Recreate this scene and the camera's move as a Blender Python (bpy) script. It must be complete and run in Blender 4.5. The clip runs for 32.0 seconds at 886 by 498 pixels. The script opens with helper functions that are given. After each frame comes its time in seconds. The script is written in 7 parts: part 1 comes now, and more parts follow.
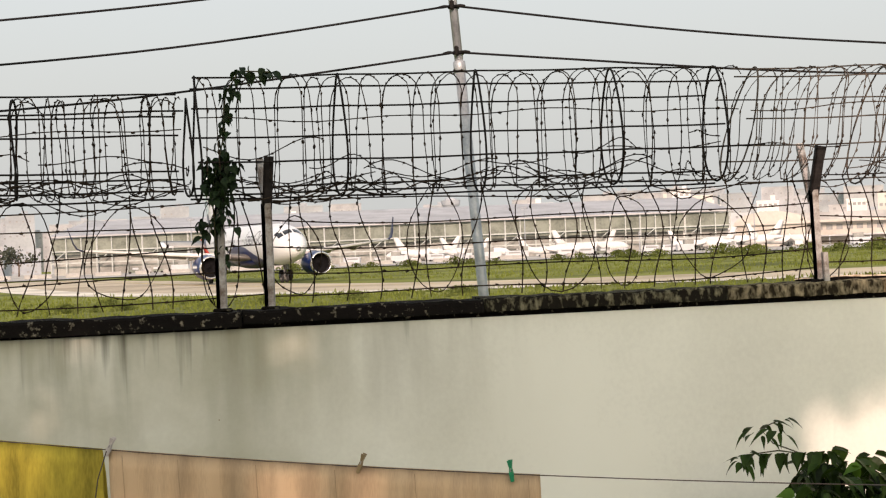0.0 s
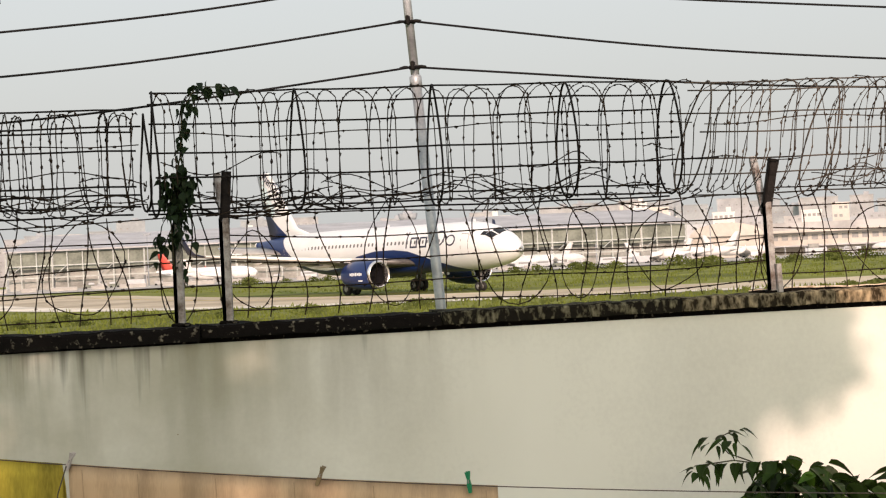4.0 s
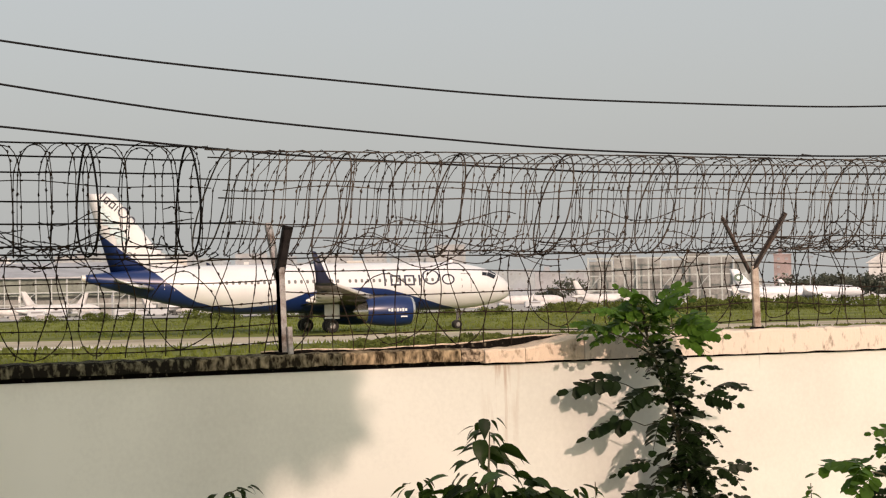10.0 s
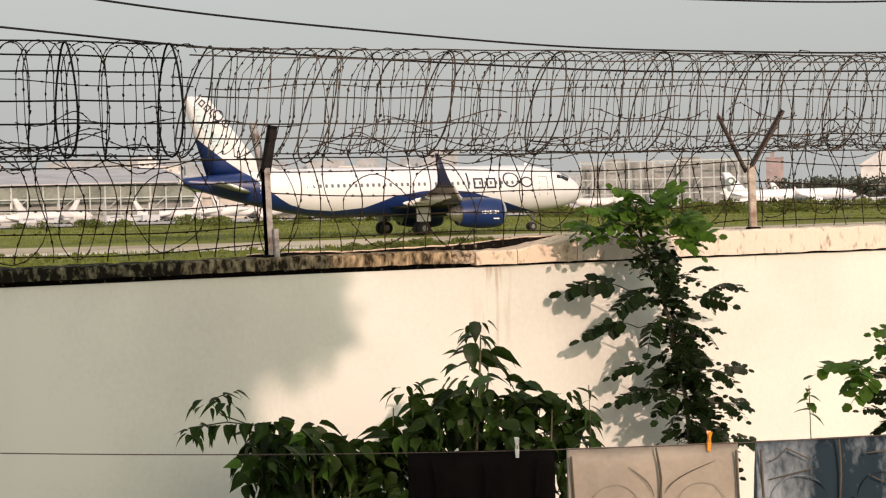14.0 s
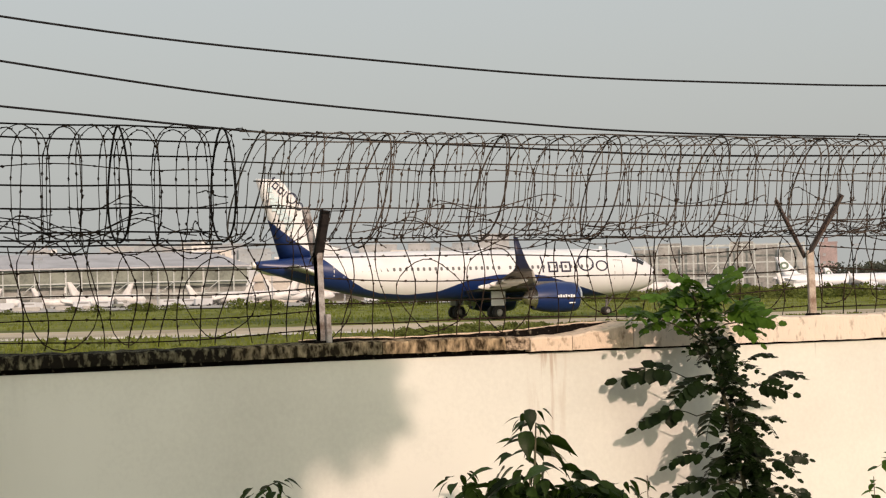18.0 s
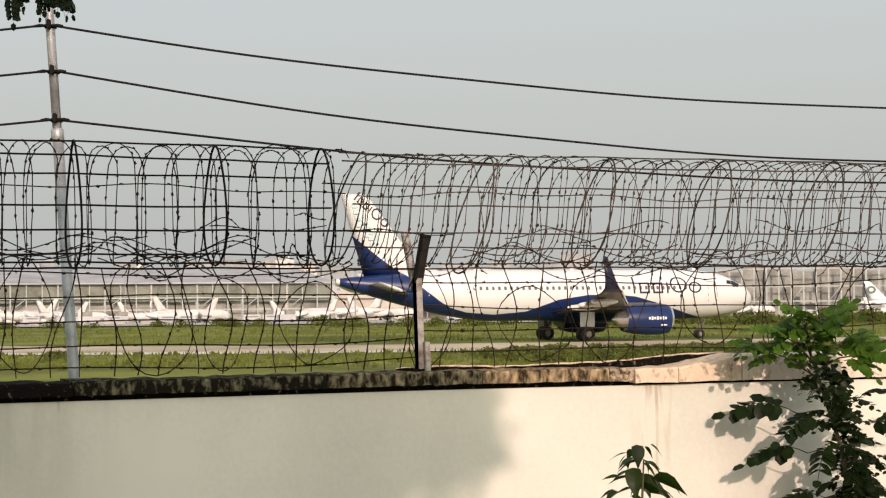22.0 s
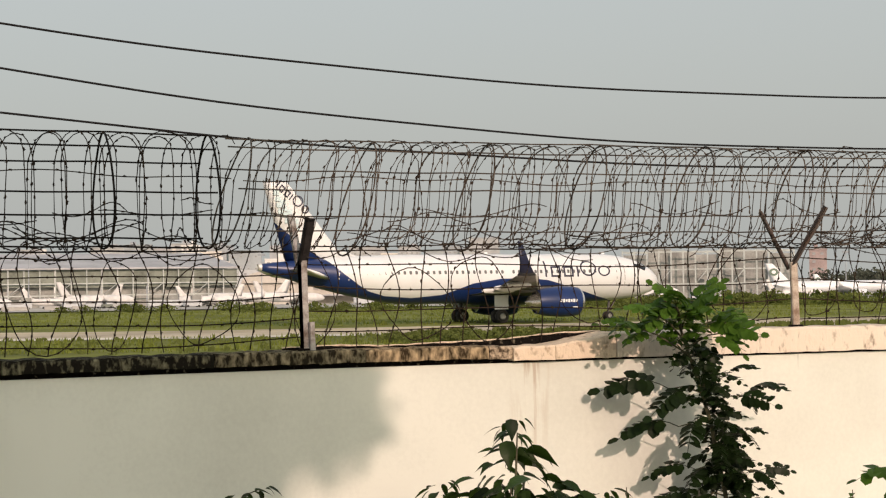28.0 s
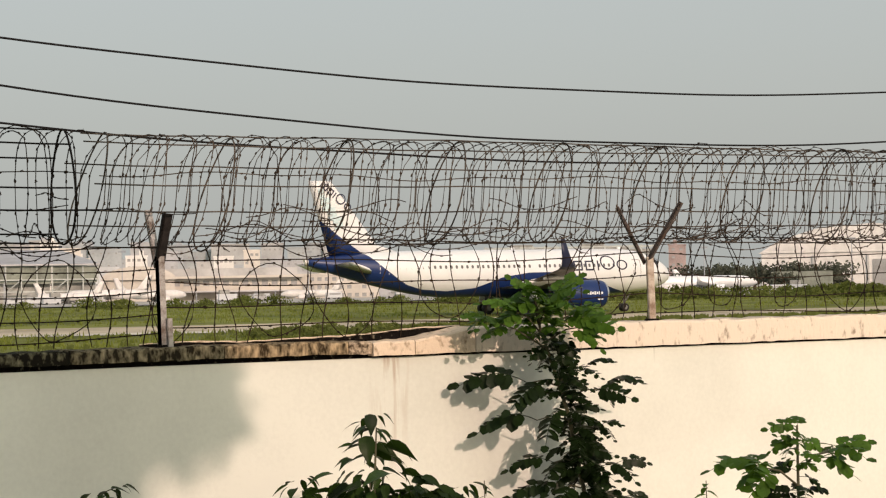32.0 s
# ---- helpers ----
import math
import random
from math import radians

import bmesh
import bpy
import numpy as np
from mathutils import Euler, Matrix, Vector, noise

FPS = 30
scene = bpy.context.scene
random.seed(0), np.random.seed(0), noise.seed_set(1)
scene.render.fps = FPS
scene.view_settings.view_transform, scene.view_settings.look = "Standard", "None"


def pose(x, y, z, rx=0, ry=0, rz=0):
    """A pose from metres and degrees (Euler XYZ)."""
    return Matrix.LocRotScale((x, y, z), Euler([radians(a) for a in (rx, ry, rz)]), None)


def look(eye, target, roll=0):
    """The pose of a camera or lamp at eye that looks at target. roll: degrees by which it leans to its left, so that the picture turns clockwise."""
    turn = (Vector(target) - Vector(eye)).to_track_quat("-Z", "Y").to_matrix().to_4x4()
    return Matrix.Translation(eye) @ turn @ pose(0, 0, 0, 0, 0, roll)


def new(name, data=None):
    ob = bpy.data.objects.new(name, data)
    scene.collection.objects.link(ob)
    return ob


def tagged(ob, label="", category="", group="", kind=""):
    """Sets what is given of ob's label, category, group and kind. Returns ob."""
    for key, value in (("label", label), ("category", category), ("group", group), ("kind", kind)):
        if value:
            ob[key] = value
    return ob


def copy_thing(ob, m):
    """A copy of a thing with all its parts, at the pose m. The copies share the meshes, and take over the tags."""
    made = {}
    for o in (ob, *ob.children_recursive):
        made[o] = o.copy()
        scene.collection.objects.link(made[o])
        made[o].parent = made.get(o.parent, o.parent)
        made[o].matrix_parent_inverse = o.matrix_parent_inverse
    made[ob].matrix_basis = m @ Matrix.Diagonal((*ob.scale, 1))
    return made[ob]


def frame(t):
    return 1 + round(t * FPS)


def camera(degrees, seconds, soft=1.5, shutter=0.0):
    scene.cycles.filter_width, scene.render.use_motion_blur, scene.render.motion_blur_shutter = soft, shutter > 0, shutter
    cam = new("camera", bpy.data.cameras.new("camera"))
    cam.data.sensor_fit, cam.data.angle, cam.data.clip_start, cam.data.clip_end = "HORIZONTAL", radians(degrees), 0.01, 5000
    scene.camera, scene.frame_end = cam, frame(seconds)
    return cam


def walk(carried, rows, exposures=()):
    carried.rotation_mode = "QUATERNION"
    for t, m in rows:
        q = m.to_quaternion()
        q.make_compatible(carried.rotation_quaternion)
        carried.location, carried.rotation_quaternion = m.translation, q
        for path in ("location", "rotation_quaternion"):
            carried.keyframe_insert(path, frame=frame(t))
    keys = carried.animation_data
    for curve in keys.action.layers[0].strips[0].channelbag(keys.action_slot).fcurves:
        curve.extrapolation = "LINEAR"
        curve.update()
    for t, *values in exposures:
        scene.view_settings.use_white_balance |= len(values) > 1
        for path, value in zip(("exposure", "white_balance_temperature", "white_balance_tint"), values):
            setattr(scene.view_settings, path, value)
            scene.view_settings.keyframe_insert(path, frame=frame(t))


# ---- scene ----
cam = camera(28, 32.0, soft=1.2)
PATH = [
    (0, (-0.061, 0.048, 2.961), (-2.064, 9.845, 2.949), -2.34),
    (0.5, (-0.056, 0.015, 2.960), (-2.014, 9.822, 3.016), -2.50),
    (1, (-0.054, 0.001, 2.965), (-1.979, 9.813, 3.023), -2.56),
    (1.5, (-0.051, 0.004, 2.967), (-1.952, 9.822, 3.019), -2.56),
    (2, (-0.050, 0.004, 2.960), (-1.923, 9.827, 3.019), -2.65),
    (2.5, (-0.054, 0.005, 2.959), (-1.895, 9.834, 3.017), -2.62),
    (3, (-0.057, 0.010, 2.956), (-1.865, 9.846, 3.016), -2.64),
    (3.5, (-0.047, -0.000, 2.960), (-1.836, 9.839, 3.015), -2.65),
    (5.5, (-0.062, -0.080, 2.971), (-1.692, 9.786, 2.987), -2.63),
    (6, (-0.060, -0.143, 2.976), (-1.624, 9.733, 2.933), -2.62),
    (6.5, (-0.077, -0.199, 2.978), (-1.543, 9.692, 2.875), -2.61),
    (7, (-0.093, -0.253, 2.982), (-1.447, 9.654, 2.841), -2.52),
    (7.5, (-0.070, -0.293, 2.989), (-1.123, 9.651, 2.887), -2.44),
    (8, (-0.031, -0.319, 2.998), (-0.395, 9.674, 2.996), -2.20),
    (8.5, (-0.034, -0.333, 2.998), (0.443, 9.656, 3.109), -1.78),
    (9, (-0.016, -0.337, 3.002), (0.888, 9.620, 3.205), -1.52),
    (9.5, (-0.017, -0.328, 3.007), (0.918, 9.624, 3.258), -1.26),
    (10, (-0.027, -0.312, 3.009), (0.903, 9.641, 3.271), -1.14),
    (10.5, (-0.024, -0.294, 3.003), (0.888, 9.661, 3.262), -1.19),
    (11, (-0.029, -0.288, 3.001), (0.870, 9.669, 3.231), -1.16),
    (11.5, (-0.033, -0.288, 3.000), (0.880, 9.669, 3.110), -1.14),
    (12, (-0.030, -0.275, 2.991), (0.937, 9.678, 2.903), -1.07),
    (12.5, (-0.021, -0.253, 2.987), (0.999, 9.691, 2.718), -1.14),
    (13, (-0.013, -0.205, 2.981), (1.021, 9.737, 2.688), -1.24),
    (13.5, (-0.002, -0.138, 2.982), (1.006, 9.806, 2.679), -1.33),
    (15.5, (0.028, 0.040, 2.991), (0.814, 10.009, 2.978), -1.49),
    (16, (0.018, 0.054, 2.988), (0.749, 10.027, 3.048), -1.49),
    (16.5, (0.016, 0.061, 2.991), (0.695, 10.037, 3.103), -1.51),
    (17, (0.012, 0.052, 2.990), (0.668, 10.029, 3.146), -1.45),
    (17.5, (0.009, 0.045, 2.988), (0.670, 10.022, 3.176), -1.38),
    (18, (0.008, 0.049, 2.991), (0.691, 10.023, 3.198), -1.33),
    (18.5, (-0.003, 0.054, 2.996), (0.706, 10.027, 3.209), -1.26),
    (19, (-0.032, 0.102, 3.009), (0.704, 10.072, 3.232), -1.21),
    (19.5, (-0.048, 0.155, 3.031), (0.626, 10.129, 3.266), -1.06),
    (20, (-0.046, 0.207, 3.044), (0.478, 10.190, 3.298), -0.85),
    (20.5, (-0.052, 0.297, 3.043), (0.335, 10.285, 3.326), -0.70),
    (21, (-0.036, 0.342, 3.050), (0.227, 10.334, 3.348), -0.53),
    (21.5, (-0.072, 0.347, 3.042), (0.163, 10.339, 3.360), -0.50),
    (22, (-0.081, 0.352, 3.040), (0.137, 10.343, 3.360), -0.51),
    (22.5, (-0.081, 0.351, 3.049), (0.149, 10.343, 3.360), -0.43),
    (23, (-0.074, 0.339, 3.056), (0.168, 10.332, 3.357), -0.53),
    (23.5, (-0.056, 0.342, 3.038), (0.189, 10.333, 3.359), -0.49),
    (24, (-0.036, 0.340, 3.036), (0.211, 10.332, 3.362), -0.40),
    (24.5, (-0.015, 0.322, 3.038), (0.232, 10.313, 3.361), -0.37),
    (26.5, (0.017, 0.112, 3.031), (0.452, 10.199, 3.303), -0.49),
    (27, (0.032, 0.073, 3.014), (0.567, 10.056, 3.279), -0.67),
    (27.5, (0.034, 0.036, 3.016), (0.677, 10.012, 3.259), -0.77),
    (28, (0.041, 0.023, 3.021), (0.779, 9.993, 3.246), -0.81),
    (28.5, (0.045, 0.027, 3.018), (0.878, 9.990, 3.240), -0.87),
    (29, (0.052, 0.033, 3.017), (0.979, 9.988, 3.231), -0.90),
    (29.5, (0.056, 0.034, 3.017), (1.076, 9.980, 3.221), -0.93),
    (30, (0.062, 0.044, 3.015), (1.175, 9.980, 3.216), -0.99),
    (30.5, (0.066, 0.051, 3.012), (1.274, 9.976, 3.211), -1.03),
    (31, (0.066, 0.044, 3.013), (1.369, 9.957, 3.211), -1.00),
    (31.5, (0.069, 0.044, 3.017), (1.465, 9.944, 3.212), -0.96),
    (32, (0.062, 0.013, 3.015), (1.564, 9.897, 3.207), -1.01),
]
EXPOSE = [(0.0, 0.44), (2.0, 0.46), (3.5, 0.41), (6.0, 0.30), (7.0, 0.24), (8.0, 0.17), (9.5, 0.02), (11.0, -0.02), (12.0, 0.05), (13.0, 0.11), (15.0, 0.08), (17.0, 0.02), (19.0, -0.02), (20.0, 0.04), (21.0, 0.12), (23.0, 0.13), (24.5, 0.08), (27.0, -0.02), (32.0, -0.06)]
walk(cam, [(t, look(eye, target, roll)) for t, eye, target, roll in PATH], exposures=[(t, v, 6510.0, float(np.interp(t, (10, 17, 20, 24, 30), (10.0, 8.0, 7.5, 8.5, 6.0)))) for t, v in EXPOSE])

# ---- world, sun, exposure ----
SUN_AZ = 13.0      # degrees to the right of straight behind the camera
SUN_EL = 22.0
sun_from = Vector((math.sin(radians(SUN_AZ)) * math.cos(radians(SUN_EL)), -math.cos(radians(SUN_AZ)) * math.cos(radians(SUN_EL)), math.sin(radians(SUN_EL))))
world = bpy.data.worlds.new("hazy_sky")
scene.world = world
world.use_nodes = True
wn, wl = world.node_tree.nodes, world.node_tree.links
sky = wn.new("ShaderNodeTexSky")
sky.sky_type, sky.sun_disc = "NISHITA", False
sky.sun_elevation, sky.sun_rotation = radians(SUN_EL), math.atan2(sun_from.x, sun_from.y)
sky.air_density, sky.dust_density, sky.ozone_density = 1.0, 9.0, 1.0
veil = wn.new("ShaderNodeMix")
veil.data_type = "RGBA"
veil.inputs[0].default_value = 0.50
veil.inputs[7].default_value = (7.62, 7.66, 7.47, 1)
wl.new(sky.outputs[0], veil.inputs[6])
wl.new(veil.outputs[2], wn["Background"].inputs[0])
wn["Background"].inputs[1].default_value = 0.118
sun = new("sun", bpy.data.lights.new("sun", "SUN"))
sun.data.energy, sun.data.angle, sun.data.color = 2.66, radians(0.55), (1.0, 0.69, 0.585)
sun.matrix_world = look(sun_from * 50, (0, 0, 0))

# ---- materials ----


def mat(name, col, rough=0.7, metal=0.0, var=0.25, scale=8.0, fine=60.0, bump=0.15, dark=None, stretch=(1, 1, 1), island=0.0, spec=0.5):
    """A surface with grain at two scales; dark: colour of stains."""
    m = bpy.data.materials.new(name)
    m.use_nodes = True
    n, l = m.node_tree.nodes, m.node_tree.links
    b = n["Principled BSDF"]
    b.inputs["Roughness"].default_value, b.inputs["Metallic"].default_value = rough, metal
    b.inputs["Specular IOR Level"].default_value = spec
    co = n.new("ShaderNodeTexCoord")
    mp = n.new("ShaderNodeMapping")
    mp.inputs["Scale"].default_value = stretch
    l.new(co.outputs["Object"], mp.inputs[0])
    a, c = n.new("ShaderNodeTexNoise"), n.new("ShaderNodeTexNoise")
    a.inputs["Scale"].default_value, a.inputs["Detail"].default_value = scale, 5
    c.inputs["Scale"].default_value, c.inputs["Detail"].default_value = fine, 3
    l.new(mp.outputs[0], a.inputs[0]), l.new(mp.outputs[0], c.inputs[0])
    ramp = n.new("ShaderNodeValToRGB")
    dk = dark or [v * (1 - var) for v in col]
    ramp.color_ramp.elements[0].color, ramp.color_ramp.elements[1].color = (*dk, 1), (*[min(1, v * (1 + var * 0.5)) for v in col], 1)
    ramp.color_ramp.elements[0].position, ramp.color_ramp.elements[1].position = 0.32, 0.62
    add = n.new("ShaderNodeMath")
    add.operation = "MULTIPLY_ADD"
    add.inputs[1].default_value = 0.3
    l.new(c.outputs[0], add.inputs[0])
    sub = n.new("ShaderNodeMath")
    sub.operation = "SUBTRACT"
    sub.inputs[1].default_value = 0.15
    l.new(a.outputs[0], sub.inputs[0]), l.new(sub.outputs[0], add.inputs[2]), l.new(add.outputs[0], ramp.inputs[0])
    last = ramp.outputs[0]
    if island:
        hsv = n.new("ShaderNodeHueSaturation")
        ge, oi, plus = n.new("ShaderNodeNewGeometry"), n.new("ShaderNodeObjectInfo"), n.new("ShaderNodeMath")
        plus.operation = "ADD"
        l.new(ge.outputs["Random Per Island"], plus.inputs[0]), l.new(oi.outputs["Random"], plus.inputs[1])
        mr = n.new("ShaderNodeMapRange")
        mr.inputs[2].default_value = 2.0
        mr.inputs[3].default_value, mr.inputs[4].default_value = 1 - island, 1 + island
        l.new(plus.outputs[0], mr.inputs[0]), l.new(mr.outputs[0], hsv.inputs["Value"]), l.new(last, hsv.inputs["Color"])
        last = hsv.outputs[0]
    l.new(last, b.inputs["Base Color"])
    if bump:
        bp = n.new("ShaderNodeBump")
        bp.inputs["Strength"].default_value, bp.inputs["Distance"].default_value = bump, 0.02
        l.new(add.outputs[0], bp.inputs["Height"]), l.new(bp.outputs[0], b.inputs["Normal"])
    return m


def leafy(name, col, island=0.35, rough=0.45, through_leaf=0.25):
    m = mat(name, col, rough, var=0.3, scale=18, fine=90, bump=0.2, island=island, spec=0.11)
    n, l = m.node_tree.nodes, m.node_tree.links
    tr, mix = n.new("ShaderNodeBsdfTranslucent"), n.new("ShaderNodeMixShader")
    tr.inputs[0].default_value = (col[0] * 2.2, col[1] * 2.2, col[2], 1)
    mix.inputs[0].default_value = through_leaf
    l.new(n["Principled BSDF"].outputs[0], mix.inputs[1]), l.new(tr.outputs[0], mix.inputs[2])
    l.new(mix.outputs[0], n["Material Output"].inputs[0])
    return m


def wall_paint():
    """Cream distemper with broad patches, vertical run marks under the coping and small chips."""
    m = mat("cream_wall_paint", (0.675, 0.70, 0.63), 0.85, var=0.10, scale=0.9, fine=40, bump=0.08)
    n, l = m.node_tree.nodes, m.node_tree.links
    b = n["Principled BSDF"]
    base = b.inputs["Base Color"].links[0].from_socket
    co, mp, no = n.new("ShaderNodeTexCoord"), n.new("ShaderNodeMapping"), n.new("ShaderNodeTexNoise")
    mp.inputs["Scale"].default_value = (5.0, 5.0, 0.6)
    no.inputs["Scale"].default_value, no.inputs["Detail"].default_value = 1.0, 6
    l.new(co.outputs["Object"], mp.inputs[0]), l.new(mp.outputs[0], no.inputs[0])
    xyz, hi, le = n.new("ShaderNodeSeparateXYZ"), n.new("ShaderNodeMapRange"), n.new("ShaderNodeMapRange")
    l.new(co.outputs["Object"], xyz.inputs[0])
    hi.inputs[1].default_value, hi.inputs[2].default_value, hi.inputs[3].default_value, hi.inputs[4].default_value = 1.9, 2.6, 0.04, 1.0
    le.inputs[1].default_value, le.inputs[2].default_value, le.inputs[3].default_value, le.inputs[4].default_value = -3.7, -1.3, 1.0, 0.03
    l.new(xyz.outputs[2], hi.inputs[0]), l.new(xyz.outputs[0], le.inputs[0])
    th, mu, mu2 = n.new("ShaderNodeMapRange"), n.new("ShaderNodeMath"), n.new("ShaderNodeMath")
    th.inputs[1].default_value, th.inputs[2].default_value, th.inputs[3].default_value, th.inputs[4].default_value = 0.44, 0.68, 0.0, 1.0
    l.new(no.outputs[0], th.inputs[0])
    mu.operation = mu2.operation = "MULTIPLY"
    l.new(th.outputs[0], mu.inputs[0]), l.new(hi.outputs[0], mu.inputs[1])
    l.new(mu.outputs[0], mu2.inputs[0]), l.new(le.outputs[0], mu2.inputs[1])
    mix = n.new("ShaderNodeMix")
    mix.data_type = "RGBA"
    mix.inputs[7].default_value = (0.11, 0.115, 0.075, 1)
    l.new(mu2.outputs[0], mix.inputs[0]), l.new(base, mix.inputs[6])
    # olive tint that thickens towards the wall's left end
    al, al2, mix2 = n.new("ShaderNodeTexNoise"), n.new("ShaderNodeMath"), n.new("ShaderNodeMix")
    al.inputs["Scale"].default_value, al.inputs["Detail"].default_value = 1.3, 4
    l.new(co.outputs["Object"], al.inputs[0])
    al2.operation = "MULTIPLY"
    al3 = n.new("ShaderNodeMapRange")
    al3.inputs[1].default_value, al3.inputs[2].default_value, al3.inputs[3].default_value, al3.inputs[4].default_value = 0.34, 0.62, 0.3, 0.95
    l.new(al.outputs[0], al3.inputs[0]), l.new(al3.outputs[0], al2.inputs[0]), l.new(le.outputs[0], al2.inputs[1])
    mix2.data_type = "RGBA"
    mix2.inputs[7].default_value = (0.25, 0.25, 0.16, 1)
    l.new(al2.outputs[0], mix2.inputs[0]), l.new(mix.outputs[2], mix2.inputs[6])
    # rusty drip below the joint of the two copings
    joint_drip = []
    for op, val in (("SUBTRACT", 1.30), ("ABSOLUTE", 0.0), ("MULTIPLY_ADD", -7.0), ("MULTIPLY", 0.0), ("MULTIPLY", 0.0)):
        k = n.new("ShaderNodeMath")
        k.operation = op
        k.inputs[1].default_value = val
        joint_drip.append(k)
    joint_drip[2].inputs[2].default_value = 1.0
    joint_drip[2].use_clamp = True
    drip_n, drip_m, drip_t, mix4 = n.new("ShaderNodeTexNoise"), n.new("ShaderNodeMapping"), n.new("ShaderNodeMapRange"), n.new("ShaderNodeMix")
    drip_m.inputs["Scale"].default_value = (26, 26, 2.2)
    drip_n.inputs["Scale"].default_value, drip_n.inputs["Detail"].default_value = 1.0, 4
    drip_t.inputs[1].default_value, drip_t.inputs[2].default_value, drip_t.inputs[4].default_value = 0.47, 0.62, 1.0
    l.new(co.outputs["Object"], drip_m.inputs[0]), l.new(drip_m.outputs[0], drip_n.inputs[0]), l.new(drip_n.outputs[0], drip_t.inputs[0])
    l.new(xyz.outputs[0], joint_drip[0].inputs[0]), l.new(joint_drip[0].outputs[0], joint_drip[1].inputs[0]), l.new(joint_drip[1].outputs[0], joint_drip[2].inputs[0])
    l.new(joint_drip[2].outputs[0], joint_drip[3].inputs[0]), l.new(hi.outputs[0], joint_drip[3].inputs[1])
    l.new(joint_drip[3].outputs[0], joint_drip[4].inputs[0]), l.new(drip_t.outputs[0], joint_drip[4].inputs[1])
    mix4.data_type = "RGBA"
    mix4.inputs[7].default_value = (0.36, 0.27, 0.19, 1)
    l.new(joint_drip[4].outputs[0], mix4.inputs[0]), l.new(mix2.outputs[2], mix4.inputs[6])
    # thin black runs of damp hanging ragged from the old coping
    run_m, run_n, run_z, run_x, run_t, mix5 = n.new("ShaderNodeMapping"), n.new("ShaderNodeTexNoise"), n.new("ShaderNodeMapRange"), n.new("ShaderNodeMapRange"), n.new("ShaderNodeMapRange"), n.new("ShaderNodeMix")
    run_m.inputs["Scale"].default_value = (17, 17, 0.8)
    run_n.inputs["Scale"].default_value, run_n.inputs["Detail"].default_value = 1.0, 3
    run_z.inputs[1].default_value, run_z.inputs[2].default_value, run_z.inputs[3].default_value, run_z.inputs[4].default_value = 2.28, 2.60, 0.0, 0.20
    run_x.inputs[1].default_value, run_x.inputs[2].default_value, run_x.inputs[3].default_value, run_x.inputs[4].default_value = -3.2, -1.2, 0.0, -0.25
    run_t.inputs[1].default_value, run_t.inputs[2].default_value, run_t.inputs[3].default_value, run_t.inputs[4].default_value = 0.66, 0.92, 0.0, 0.8
    plus = [n.new("ShaderNodeMath") for _ in range(2)]
    l.new(co.outputs["Object"], run_m.inputs[0]), l.new(run_m.outputs[0], run_n.inputs[0])
    l.new(xyz.outputs[2], run_z.inputs[0]), l.new(xyz.outputs[0], run_x.inputs[0])
    l.new(run_n.outputs[0], plus[0].inputs[0]), l.new(run_z.outputs[0], plus[0].inputs[1])
    l.new(plus[0].outputs[0], plus[1].inputs[0]), l.new(run_x.outputs[0], plus[1].inputs[1]), l.new(plus[1].outputs[0], run_t.inputs[0])
    mix5.data_type = "RGBA"
    mix5.inputs[7].default_value = (0.045, 0.043, 0.03, 1)
    l.new(run_t.outputs[0], mix5.inputs[0]), l.new(mix4.outputs[2], mix5.inputs[6])
    # chips
    vo, lt, mix3 = n.new("ShaderNodeTexVoronoi"), n.new("ShaderNodeMath"), n.new("ShaderNodeMix")
    vo.inputs["Scale"].default_value = 2.6
    l.new(co.outputs["Object"], vo.inputs[0])
    lt.operation = "LESS_THAN"
    lt.inputs[1].default_value = 0.012
    l.new(vo.outputs["Distance"], lt.inputs[0])
    mix3.data_type = "RGBA"
    mix3.inputs[7].default_value = (0.24, 0.20, 0.15, 1)
    l.new(lt.outputs[0], mix3.inputs[0]), l.new(mix5.outputs[2], mix3.inputs[6])
    l.new(mix3.outputs[2], b.inputs["Base Color"])
    return m


def coping_mat(name, dark, light, lo, hi, stretch=(1, 1, 1)):
    m = mat(name, light, 0.95, var=0.5, scale=30, fine=85, bump=0.6, dark=dark, stretch=stretch, spec=0.06)
    r = [k for k in m.node_tree.nodes if k.type == "VALTORGB"][0].color_ramp
    r.elements[0].position, r.elements[1].position = lo, hi
    return m


